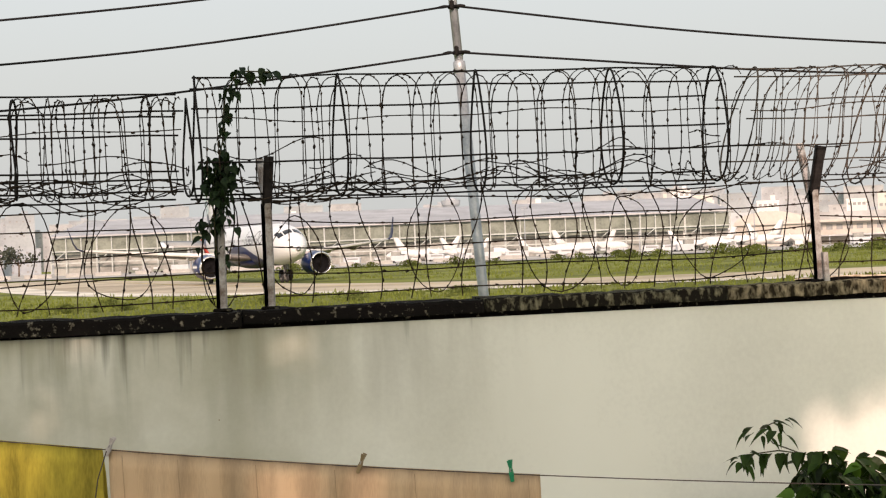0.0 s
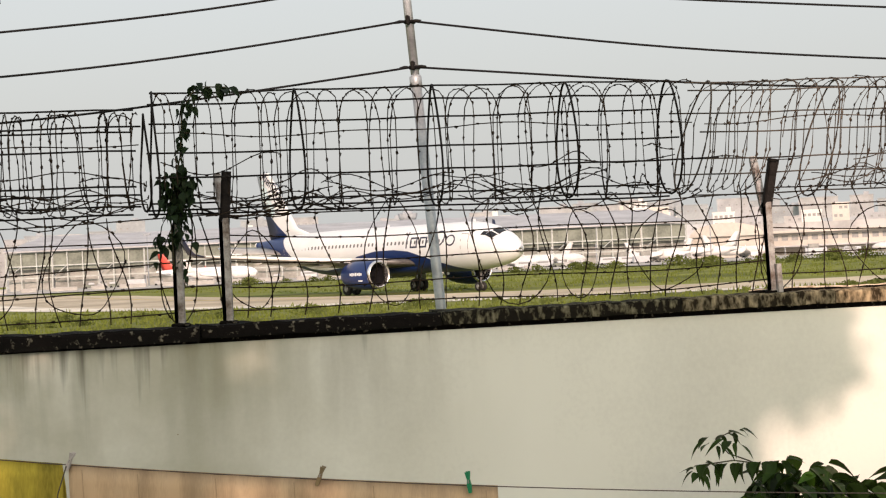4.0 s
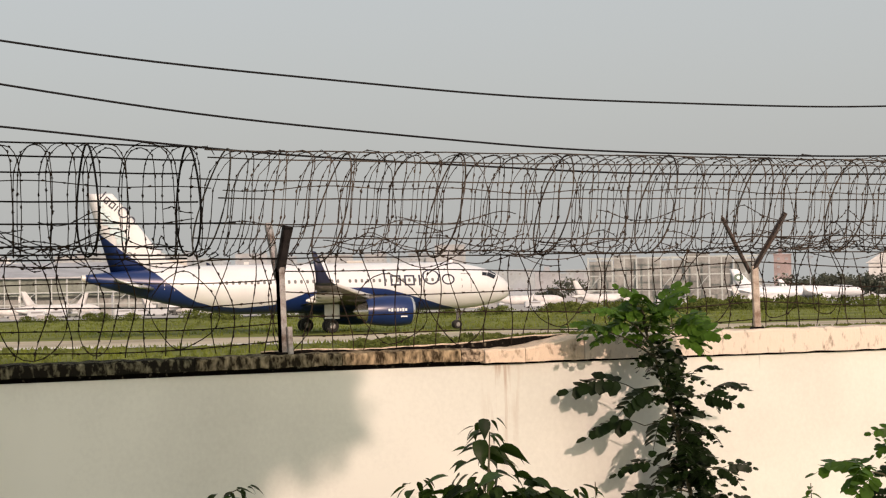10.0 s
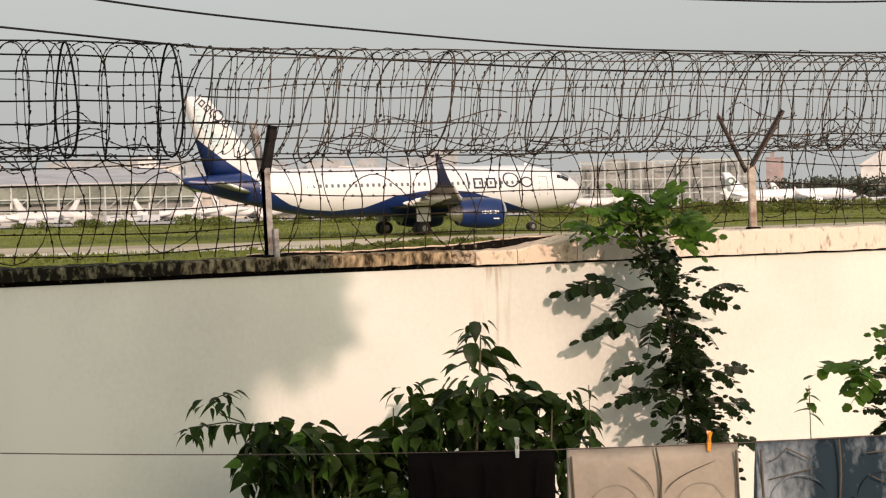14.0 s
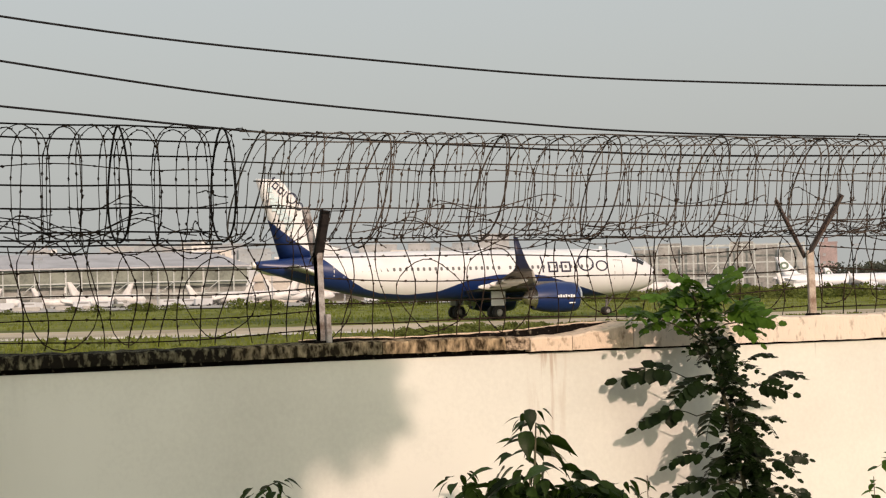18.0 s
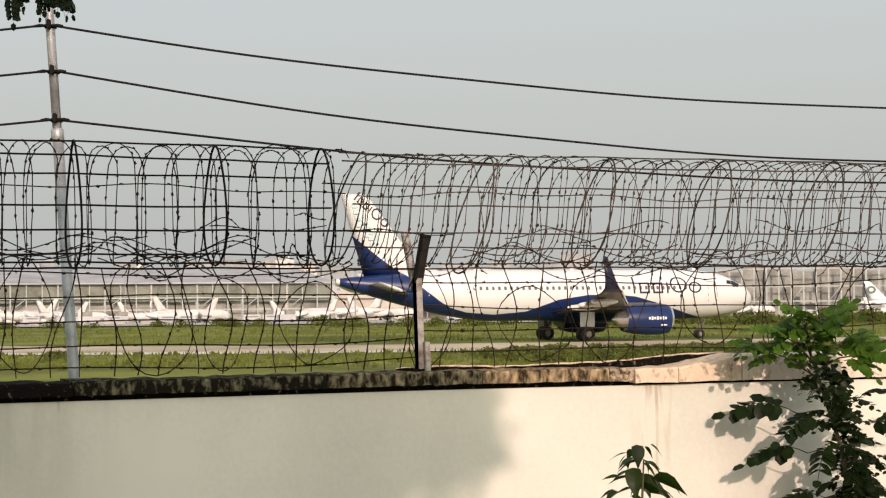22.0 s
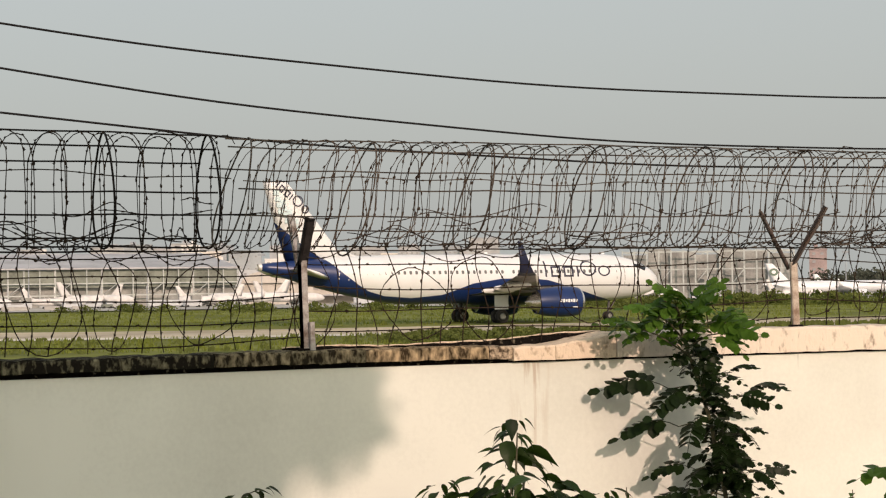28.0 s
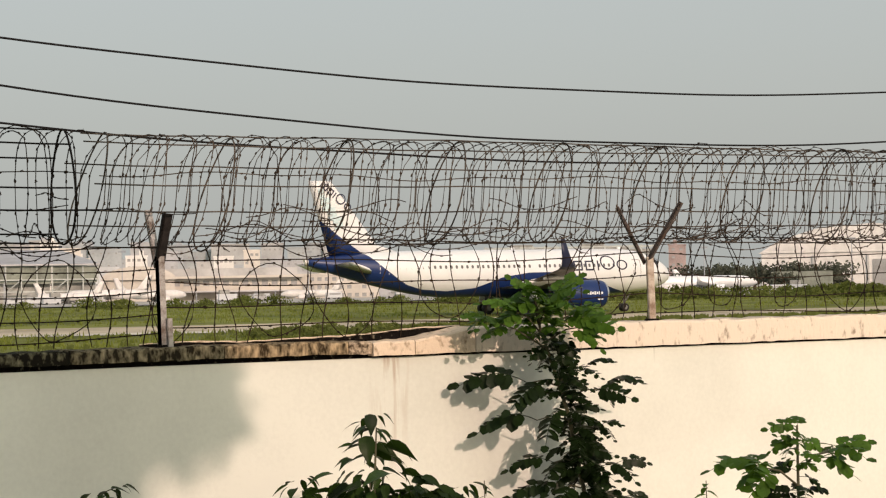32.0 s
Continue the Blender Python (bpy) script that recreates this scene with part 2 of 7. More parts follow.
def livery():
    """White paint with a blue sweep along the tail and belly, by the aircraft's own lengthwise and upward axes."""
    m = mat("white_blue_livery", (0.70, 0.73, 0.75), 0.32, var=0.05, scale=0.5, fine=6, bump=0.0)
    n, l = m.node_tree.nodes, m.node_tree.links
    b = n["Principled BSDF"]
    base = b.inputs["Base Color"].links[0].from_socket
    co, xyz, mr, ramp = n.new("ShaderNodeTexCoord"), n.new("ShaderNodeSeparateXYZ"), n.new("ShaderNodeMapRange"), n.new("ShaderNodeValToRGB")
    l.new(co.outputs["Object"], xyz.inputs[0])
    mr.inputs[1].default_value, mr.inputs[2].default_value = -38.0, 0.0
    l.new(xyz.outputs[0], mr.inputs[0]), l.new(mr.outputs[0], ramp.inputs[0])
    stops = ((-38, 10.2), (-36.2, 8.6), (-33.8, 6.72), (-32, 5.5), (-30.6, 4.25), (-29.3, 3.3), (-28.4, 2.8), (-27, 2.4), (-24.6, 2.2), (-21.9, 2.42), (-20.3, 2.95), (-19.2, 3.34), (-16.5, 3.72), (-14, 3.74), (-12.1, 3.57), (-10.2, 3.07), (-8.3, 2.53), (-6.8, 2.1), (-4.9, 1.7))
    el = ramp.color_ramp.elements
    el[0].position, el[1].position = 0.0, (stops[-1][0] + 38) / 38
    for k, (x, z) in enumerate(stops):
        e = el[0] if k == 0 else (el[len(el) - 1] if k == len(stops) - 1 else el.new((x + 38) / 38))
        e.color = (z / 12, z / 12, z / 12, 1)
    mul, lt, mix = n.new("ShaderNodeMath"), n.new("ShaderNodeMath"), n.new("ShaderNodeMix")
    mul.operation, lt.operation = "MULTIPLY", "LESS_THAN"
    mul.inputs[1].default_value = 12.0
    l.new(ramp.outputs[0], mul.inputs[0])
    l.new(xyz.outputs[2], lt.inputs[0]), l.new(mul.outputs[0], lt.inputs[1])
    mix.data_type = "RGBA"
    mix.inputs[7].default_value = (0.008, 0.025, 0.11, 1)
    l.new(lt.outputs[0], mix.inputs[0]), l.new(base, mix.inputs[6]), l.new(mix.outputs[2], b.inputs["Base Color"])
    return m


M_WALL = wall_paint()
M_COPE_OLD = coping_mat("lichen_black_coping", (0.0075, 0.0068, 0.006), (0.22, 0.20, 0.15), 0.60, 0.84)
M_COPE_NEW = coping_mat("worn_cream_coping", (0.30, 0.255, 0.195), (0.56, 0.50, 0.415), 0.26, 0.42, (0.8, 0.8, 0.35))
M_STEEL = mat("weathered_steel", (0.075, 0.065, 0.06), 0.6, 0.4, 0.5, 12, 80, 0.3, dark=(0.10, 0.06, 0.04))
M_POST = mat("concrete_grey_post_paint", (0.33, 0.325, 0.31), 0.85, 0.0, 0.4, 14, 90, 0.4, dark=(0.13, 0.10, 0.08))
# paler, warmer copy of the post colour for posts standing in the sun
M_POST_SUN = mat("bare_concrete_post", (0.42, 0.37, 0.31), 0.9, 0.0, 0.35, 14, 90, 0.4, dark=(0.20, 0.14, 0.10))
M_BLACK = mat("black_painted_angle_iron", (0.016, 0.014, 0.013), 0.8, 0.0, 0.4, 20, 90, 0.3, spec=0.15)
M_WIRE = mat("rusty_dark_wire", (0.03, 0.022, 0.015), 0.9, 0.0, 0.5, 6, 90, 0.0, dark=(0.010, 0.008, 0.007), spec=0.1)
M_ROD = mat("dark_rod_iron", (0.014, 0.013, 0.012), 0.8, 0.0, 0.4, 15, 90, 0.0, spec=0.12)
M_GALV = mat("galvanised_tube", (0.36, 0.39, 0.41), 0.45, 0.4, 0.35, 6, 60, 0.1)
M_CABLE = mat("black_cable_sheath", (0.012, 0.012, 0.013), 0.75, 0.0, 0.2, 6, 60, 0.0, spec=0.12)
M_GRASS = mat("airfield_grass", (0.165, 0.185, 0.042), 0.95, 0, 0.5, 0.05, 0.9, 0.5, dark=(0.085, 0.10, 0.028), spec=0.1)
M_TUFT = leafy("grass_blades", (0.130, 0.155, 0.036), 0.45, 0.8, 0.3)
M_WEED = leafy("rank_weed_green", (0.10, 0.122, 0.037), 0.5, 0.8, 0.25)
M_ASPHALT = mat("worn_taxiway", (0.47, 0.415, 0.315), 0.95, 0, 0.3, 0.06, 1.5, 0.2, spec=0.2)
M_CONC = mat("pale_concrete_shoulder", (0.64, 0.61, 0.53), 0.95, 0, 0.25, 0.1, 2.0, 0.2, spec=0.2)
M_APRON = mat("far_apron_concrete", (0.42, 0.41, 0.38), 0.95, 0, 0.25, 0.02, 0.5, 0.1, spec=0.2)
M_MARK = mat("faded_taxi_paint", (0.55, 0.42, 0.10), 0.9, 0, 0.3, 1, 9, 0.1)
M_LIVERY = livery()
M_WHITE = mat("aircraft_white_paint", (0.73, 0.77, 0.80), 0.35, 0, 0.06, 0.6, 7, 0.0)
M_BLUE = mat("deep_blue_paint", (0.008, 0.025, 0.11), 0.3, 0, 0.15, 0.8, 9, 0.0)
M_TAILPLANE = mat("tailplane_grey_paint", (0.34, 0.34, 0.33), 0.4, 0.0, 0.15, 0.9, 9, 0.0)
M_TIP = mat("dark_wing_tip", (0.010, 0.014, 0.045), 0.4, 0, 0.15, 0.8, 9, 0.0)
M_WING = mat("wing_grey_paint", (0.13, 0.125, 0.12), 0.4, 0.1, 0.35, 0.9, 9, 0.0)
M_LIP = mat("polished_aluminium", (0.72, 0.72, 0.72), 0.22, 0.9, 0.08, 2, 20, 0.0)
M_SLAT = mat("bare_metal_leading_edge", (0.66, 0.66, 0.65), 0.45, 0.2, 0.08, 2, 20, 0.0)
M_DARK = mat("dark_cavity", (0.006, 0.006, 0.007), 0.9, 0, 0.3, 4, 30, 0.0, spec=0.1)
M_GLASS = mat("dark_cockpit_glass", (0.012, 0.014, 0.018), 0.08, 0, 0.2, 3, 20, 0.0)
M_TYRE = mat("black_tyre_rubber", (0.02, 0.02, 0.02), 0.85, 0, 0.3, 9, 60, 0.1)
M_HUB = mat("grey_wheel_hub", (0.30, 0.30, 0.29), 0.45, 0.4, 0.2, 9, 60, 0.0)
M_LOGO = mat("dark_blue_lettering", (0.012, 0.014, 0.04), 0.4, 0, 0.1, 3, 20, 0.0)
M_PANE = mat("shaded_cabin_pane", (0.13, 0.135, 0.14), 0.3, 0, 0.2, 3, 20, 0.0)
M_TEAL = mat("pale_teal_fin_dots", (0.52, 0.66, 0.70), 0.4, 0, 0.1, 3, 20, 0.0)
M_RED = mat("red_tail_paint", (0.52, 0.06, 0.04), 0.4, 0, 0.15, 1, 9, 0.0)
M_GREEN_TAIL = mat("green_white_tail_paint", (0.10, 0.16, 0.12), 0.4, 0, 0.2, 1, 9, 0.0)
M_VINE = leafy("broad_vine_leaf", (0.020, 0.040, 0.0075), 0.9, 0.38, 0.2)
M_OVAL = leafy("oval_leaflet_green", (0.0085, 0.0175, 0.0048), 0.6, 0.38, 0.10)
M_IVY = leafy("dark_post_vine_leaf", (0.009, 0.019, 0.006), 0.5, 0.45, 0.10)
# paler copies of the wire and rod colours, for the sunlit stretch of coil
M_RUST_SUNLIT = mat("brown_rusty_wire", (0.075, 0.062, 0.050), 0.9, 0.0, 0.5, 6, 90, 0.0, dark=(0.022, 0.016, 0.012), spec=0.1)
M_ROD_SUNLIT = mat("brown_grey_rod", (0.070, 0.060, 0.050), 0.8, 0.0, 0.5, 5, 60, 0.0, dark=(0.016, 0.014, 0.012), spec=0.15)
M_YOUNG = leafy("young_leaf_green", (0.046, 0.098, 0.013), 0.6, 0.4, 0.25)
M_STEM = mat("green_brown_stem", (0.065, 0.062, 0.03), 0.8, 0, 0.4, 12, 60, 0.3)
M_BARK = mat("tree_bark", (0.12, 0.085, 0.06), 0.95, 0, 0.5, 8, 40, 0.8, stretch=(1, 1, 0.25))
M_BEIGE = mat("beige_curtain_cloth", (0.49, 0.355, 0.215), 0.9, 0, 0.25, 5, 120, 0.15, stretch=(3, 1, 0.3), spec=0.1)
M_YELLOW = mat("mustard_yellow_cloth", (0.36, 0.29, 0.04), 0.85, 0, 0.5, 9, 120, 0.15, dark=(0.20, 0.165, 0.025), stretch=(1.4, 1, 0.3), spec=0.1)
M_BROWNBLACK = mat("black_brown_cloth", (0.0055, 0.0042, 0.0038), 0.95, 0, 0.3, 9, 140, 0.2, spec=0.1)
M_KHAKI = mat("grey_khaki_cotton", (0.34, 0.305, 0.245), 0.9, 0, 0.15, 5, 60, 0.2, spec=0.1)
M_CREASE = mat("brown_curtain_crease", (0.37, 0.265, 0.155), 0.9, 0, 0.2, 9, 90, 0.1, spec=0.1)
M_SEAM = mat("dark_seam_thread", (0.10, 0.085, 0.065), 0.9, 0, 0.2, 9, 90, 0.1, spec=0.1)
M_DENIM = mat("faded_blue_denim", (0.27, 0.31, 0.33), 0.9, 0, 0.3, 4.5, 60, 0.25, dark=(0.020, 0.034, 0.046), stretch=(1, 1, 0.6), spec=0.1)
M_BLOCK_B = mat("grimy_white_barrier", (0.40, 0.40, 0.385), 0.9, 0, 0.3, 0.2, 2, 0.0)
# net and hall colours lightened so that they carry distance haze
M_NET = mat("grey_green_site_net", (0.21, 0.235, 0.205), 0.9, 0, 0.35, 0.15, 1.2, 0.0, spec=0.1)
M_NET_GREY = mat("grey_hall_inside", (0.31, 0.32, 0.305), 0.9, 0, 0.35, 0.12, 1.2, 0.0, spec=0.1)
M_WHITE_FAR = mat("dusty_white_aircraft", (0.63, 0.635, 0.63), 0.5, 0, 0.15, 0.3, 3, 0.0)
M_TERM = mat("cream_terminal_render", (0.52, 0.50, 0.46), 0.9, 0, 0.15, 0.08, 0.9, 0.0)
M_WHITE_TOWN = mat("bright_white_facade", (0.66, 0.67, 0.66), 0.9, 0, 0.15, 0.08, 0.9, 0.0)
M_CREAM_TOWN = mat("pale_cream_facade", (0.58, 0.56, 0.52), 0.9, 0, 0.15, 0.08, 0.9, 0.0)
# blue-grey of distance haze is mixed into this facade colour
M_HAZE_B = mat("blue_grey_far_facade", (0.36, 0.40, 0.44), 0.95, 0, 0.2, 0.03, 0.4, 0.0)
_r = [k for k in M_DENIM.node_tree.nodes if k.type == "VALTORGB"][0].color_ramp
_r.elements[0].position, _r.elements[1].position = 0.46, 0.60
M_PEG_CLEAR = mat("clear_grey_plastic", (0.42, 0.39, 0.36), 0.3, 0, 0.15, 9, 60, 0.0)
M_PEG_BROWN = mat("brown_plastic", (0.20, 0.15, 0.07), 0.4, 0, 0.15, 9, 60, 0.0)
M_PEG_GREEN = mat("green_plastic", (0.01, 0.22, 0.09), 0.35, 0, 0.15, 9, 60, 0.0)
M_PEG_WHITE = mat("white_plastic", (0.78, 0.77, 0.74), 0.35, 0, 0.1, 9, 60, 0.0)
M_PEG_ORANGE = mat("orange_plastic", (0.78, 0.30, 0.02), 0.35, 0, 0.15, 9, 60, 0.0)
# far facades greyed and cooled to put the haze into their colour
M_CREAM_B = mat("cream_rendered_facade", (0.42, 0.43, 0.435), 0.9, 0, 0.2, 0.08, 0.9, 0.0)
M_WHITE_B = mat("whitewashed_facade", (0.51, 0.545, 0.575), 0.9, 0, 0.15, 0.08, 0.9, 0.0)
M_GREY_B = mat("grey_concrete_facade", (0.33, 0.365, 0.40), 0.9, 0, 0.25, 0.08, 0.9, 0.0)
M_HAZE_PALE_B = mat("pinkish_facade", (0.375, 0.395, 0.42), 0.9, 0, 0.2, 0.08, 0.9, 0.0)
# brick red paled towards the haze
M_BRICK_B = mat("faded_brick_tower", (0.31, 0.25, 0.245), 0.9, 0, 0.25, 0.15, 1.2, 0.0)
# far glass lightened to imitate haze in front of it
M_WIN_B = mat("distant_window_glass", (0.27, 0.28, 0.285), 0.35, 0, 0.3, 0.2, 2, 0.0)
M_ROOF_B = mat("grey_sheet_roof", (0.40, 0.41, 0.43), 0.6, 0.1, 0.2, 0.1, 1, 0.0)
M_FRAME_B = mat("pale_green_steelwork", (0.40, 0.44, 0.43), 0.6, 0.1, 0.2, 0.5, 4, 0.0)
# leaf green greyed for the haze between
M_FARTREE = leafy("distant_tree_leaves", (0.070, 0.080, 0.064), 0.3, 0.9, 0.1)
M_YARD = mat("bare_pale_earth", (0.43, 0.42, 0.385), 0.95, 0, 0.25, 0.8, 20, 0.3)
M_SHADE_WALL = mat("plain_house_render", (0.50, 0.50, 0.48), 0.9, 0, 0.2, 1.5, 30, 0.2)

def fade_panels(m, x0, half):
    """Leaves the dye dark in an uneven band round x0 and washes it out to both sides."""
    n, l = m.node_tree.nodes, m.node_tree.links
    ramp = [k for k in n if k.type == "VALTORGB"][0]
    src = ramp.inputs[0].links[0].from_socket
    co, xyz = n.new("ShaderNodeTexCoord"), n.new("ShaderNodeSeparateXYZ")
    l.new(co.outputs["Object"], xyz.inputs[0])
    ops = []
    for op, val in (("SUBTRACT", x0), ("ABSOLUTE", 0.0), ("MULTIPLY_ADD", 0.55 / half), ("ADD", 0.0)):
        k = n.new("ShaderNodeMath")
        k.operation = op
        k.inputs[1].default_value = val
        ops.append(k)
    ops[2].inputs[2].default_value = -0.42
    l.new(xyz.outputs[0], ops[0].inputs[0]), l.new(ops[0].outputs[0], ops[1].inputs[0]), l.new(ops[1].outputs[0], ops[2].inputs[0])
    cl = n.new("ShaderNodeClamp")
    cl.inputs[1].default_value, cl.inputs[2].default_value = -0.16, 0.14
    l.new(ops[2].outputs[0], cl.inputs[0]), l.new(cl.outputs[0], ops[3].inputs[0]), l.new(src, ops[3].inputs[1]), l.new(ops[3].outputs[0], ramp.inputs[0])
    ramp.color_ramp.elements[0].position, ramp.color_ramp.elements[1].position = 0.44, 0.74


fade_panels(M_DENIM, 1.87, 0.17)

# ---- mesh helpers ----


def mesh_ob(name, verts, faces, material, parent=None, label="", smooth=False, mats=None, idx=None):
    me = bpy.data.meshes.new(name)
    me.from_pydata([tuple(v) for v in verts], [], [tuple(int(i) for i in f) for f in faces])
    for k in (mats or [material]):
        me.materials.append(k)
    if idx is not None:
        me.polygons.foreach_set("material_index", idx)
    if smooth:
        me.polygons.foreach_set("use_smooth", [True] * len(me.polygons))
    me.update()
    ob = new(name, me)
    if parent:
        ob.parent = parent
    if label:
        ob["label"] = label
    return ob


def part(name, bm, material, parent=None, label="", smooth=False):
    me = bpy.data.meshes.new(name)
    bmesh.ops.recalc_face_normals(bm, faces=bm.faces)
    bm.to_mesh(me)
    bm.free()
    me.materials.append(material)
    if smooth:
        me.polygons.foreach_set("use_smooth", [True] * len(me.polygons))
    ob = new(name, me)
    if parent:
        ob.parent = parent
    if label:
        ob["label"] = label
    return ob


def again(ob, m, parent=None):
    """One more object on the same mesh."""
    o = new(ob.name.split(".")[0], ob.data)
    o.parent = parent or ob.parent
    o.matrix_basis = m
    if "label" in ob:
        o["label"] = ob["label"]
    return o


def bm_box(bm, cx, cy, cz, sx, sy, sz, m=None, bev=0.0):
    r = bmesh.ops.create_cube(bm, size=1.0, matrix=(m or Matrix()) @ Matrix.Translation((cx, cy, cz)) @ Matrix.Diagonal((sx, sy, sz, 1)))
    if bev:
        es = list({e for v in r["verts"] for e in v.link_edges})
        bmesh.ops.bevel(bm, geom=es, offset=bev, segments=1, affect="EDGES")


def tube_data(pts, r, n=5, closed=False):
    """Vertices and faces of a tube along pts; r: one radius or one for each point."""
    p = np.asarray(pts, float)
    k = len(p)
    t = (np.roll(p, -1, 0) - np.roll(p, 1, 0)) if closed else np.gradient(p, axis=0)
    t /= np.linalg.norm(t, axis=1)[:, None] + 1e-12
    ref = np.array([0.13, 0.21, 0.97])
    a = np.cross(t, ref)
    bad = np.linalg.norm(a, axis=1) < 0.15
    a[bad] = np.cross(t[bad], [1.0, 0.1, 0.0])
    a /= np.linalg.norm(a, axis=1)[:, None]
    b = np.cross(t, a)
    rr = np.broadcast_to(np.asarray(r, float), (k,))
    an = np.arange(n) * 2 * np.pi / n
    v = p[:, None] + rr[:, None, None] * (np.cos(an)[None, :, None] * a[:, None] + np.sin(an)[None, :, None] * b[:, None])
    v = v.reshape(-1, 3)
    i = np.arange(k if closed else k - 1)
    j = np.arange(n)
    i, j = np.meshgrid(i, j, indexing="ij")
    i2, j2 = (i + 1) % k, (j + 1) % n
    f = np.stack([i * n + j, i * n + j2, i2 * n + j2, i2 * n + j], -1).reshape(-1, 4)
    return v, f


class Heap:
    """Gathers vertices and faces of many small pieces for one mesh."""

    def __init__(self):
        self.v, self.f, self.k = [], [], 0

    def put(self, v, f):
        v = np.asarray(v, float)
        self.v.extend(map(tuple, v))
        self.f.extend(tuple(int(q) + self.k for q in face) for face in f)
        self.k += len(v)

    def tube(self, pts, r, n=4, closed=False):
        self.put(*tube_data(pts, r, n, closed))

    def make(self, name, material, parent=None, label="", smooth=False):
        return mesh_ob(name, self.v, self.f, material, parent, label, smooth)


def tube(name, pts, r, material, parent=None, label="", n=8, closed=False):
    v, f = tube_data(pts, r, n, closed)
    f = [tuple(q) for q in f]
    if not closed:
        f += [tuple(range(n))[::-1], tuple(range(len(v) - n, len(v)))]
    return mesh_ob(name, v, f, material, parent, label, True)


def empty(name, m=None):
    e = new(name)
    e.empty_display_size = 0.2
    if m is not None:
        e.matrix_basis = m
    return e


def polar(az, d):
    """Place on the airfield at az degrees to the right of straight ahead, d metres off."""
    return math.sin(radians(az)) * d, math.cos(radians(az)) * d


def ground_z(x, y):
    d = math.hypot(x, y)
    return 0.1 - 0.0058 * min(max(d - 220, 0), 900)


# ---- ground: one sheet to the horizon ----


def build_ground():
    radii = [0, 6, 14, 40, 80, 120, 160, 220, 300, 400, 550, 700, 900, 1120, 1500, 2200, 3200, 4500]
    n = 72
    v, f = [(0, 0, 0.1)], []
    for r in radii[1:]:
        for k in range(n):
            a = 2 * math.pi * k / n
            x, y = r * math.sin(a), r * math.cos(a)
            v.append((x, y, ground_z(x, y)))
    for k in range(n):
        f.append((0, 1 + k, 1 + (k + 1) % n))
    for i in range(len(radii) - 2):
        for k in range(n):
            a, b = 1 + i * n + k, 1 + i * n + (k + 1) % n
            f.append((a, a + n, b + n, b))
    g = mesh_ob("ground", v, f, M_GRASS)
    tagged(g, "flat green airfield grass reaching the horizon", "ground", kind="structure")


TAXI = [(-150, 330), (-105, 240), (-72, 182), (-52, 150), (-36, 134), (-18, 127.5), (0, 127), (20, 132), (45, 141), (80, 154), (140, 176), (260, 220), (420, 280)]


def smooth_line(pts, step=6.0):
    """A rounded line through the points."""
    p = np.array(pts, float)
    for _ in range(3):
        q = [p[0]]
        for a, b in zip(p[:-1], p[1:]):
            q += [0.75 * a + 0.25 * b, 0.25 * a + 0.75 * b]
        q.append(p[-1])
        p = np.array(q)
    return p


def ribbon(name, line, o1, o2, lift, material, label, category):
    t = np.gradient(line, axis=0)
    t /= np.linalg.norm(t, axis=1)[:, None]
    nrm = np.stack([-t[:, 1], t[:, 0]], 1)
    v, f = [], []
    for o in (o1, o2):
        for q in line + nrm * o:
            v.append((q[0], q[1], ground_z(*q) + lift))
    k = len(line)
    for i in range(k - 1):
        f.append((i, i + 1, k + i + 1, k + i))
    ob = mesh_ob(name, v, f, material)
    tagged(ob, label, category, kind="structure")
    return ob


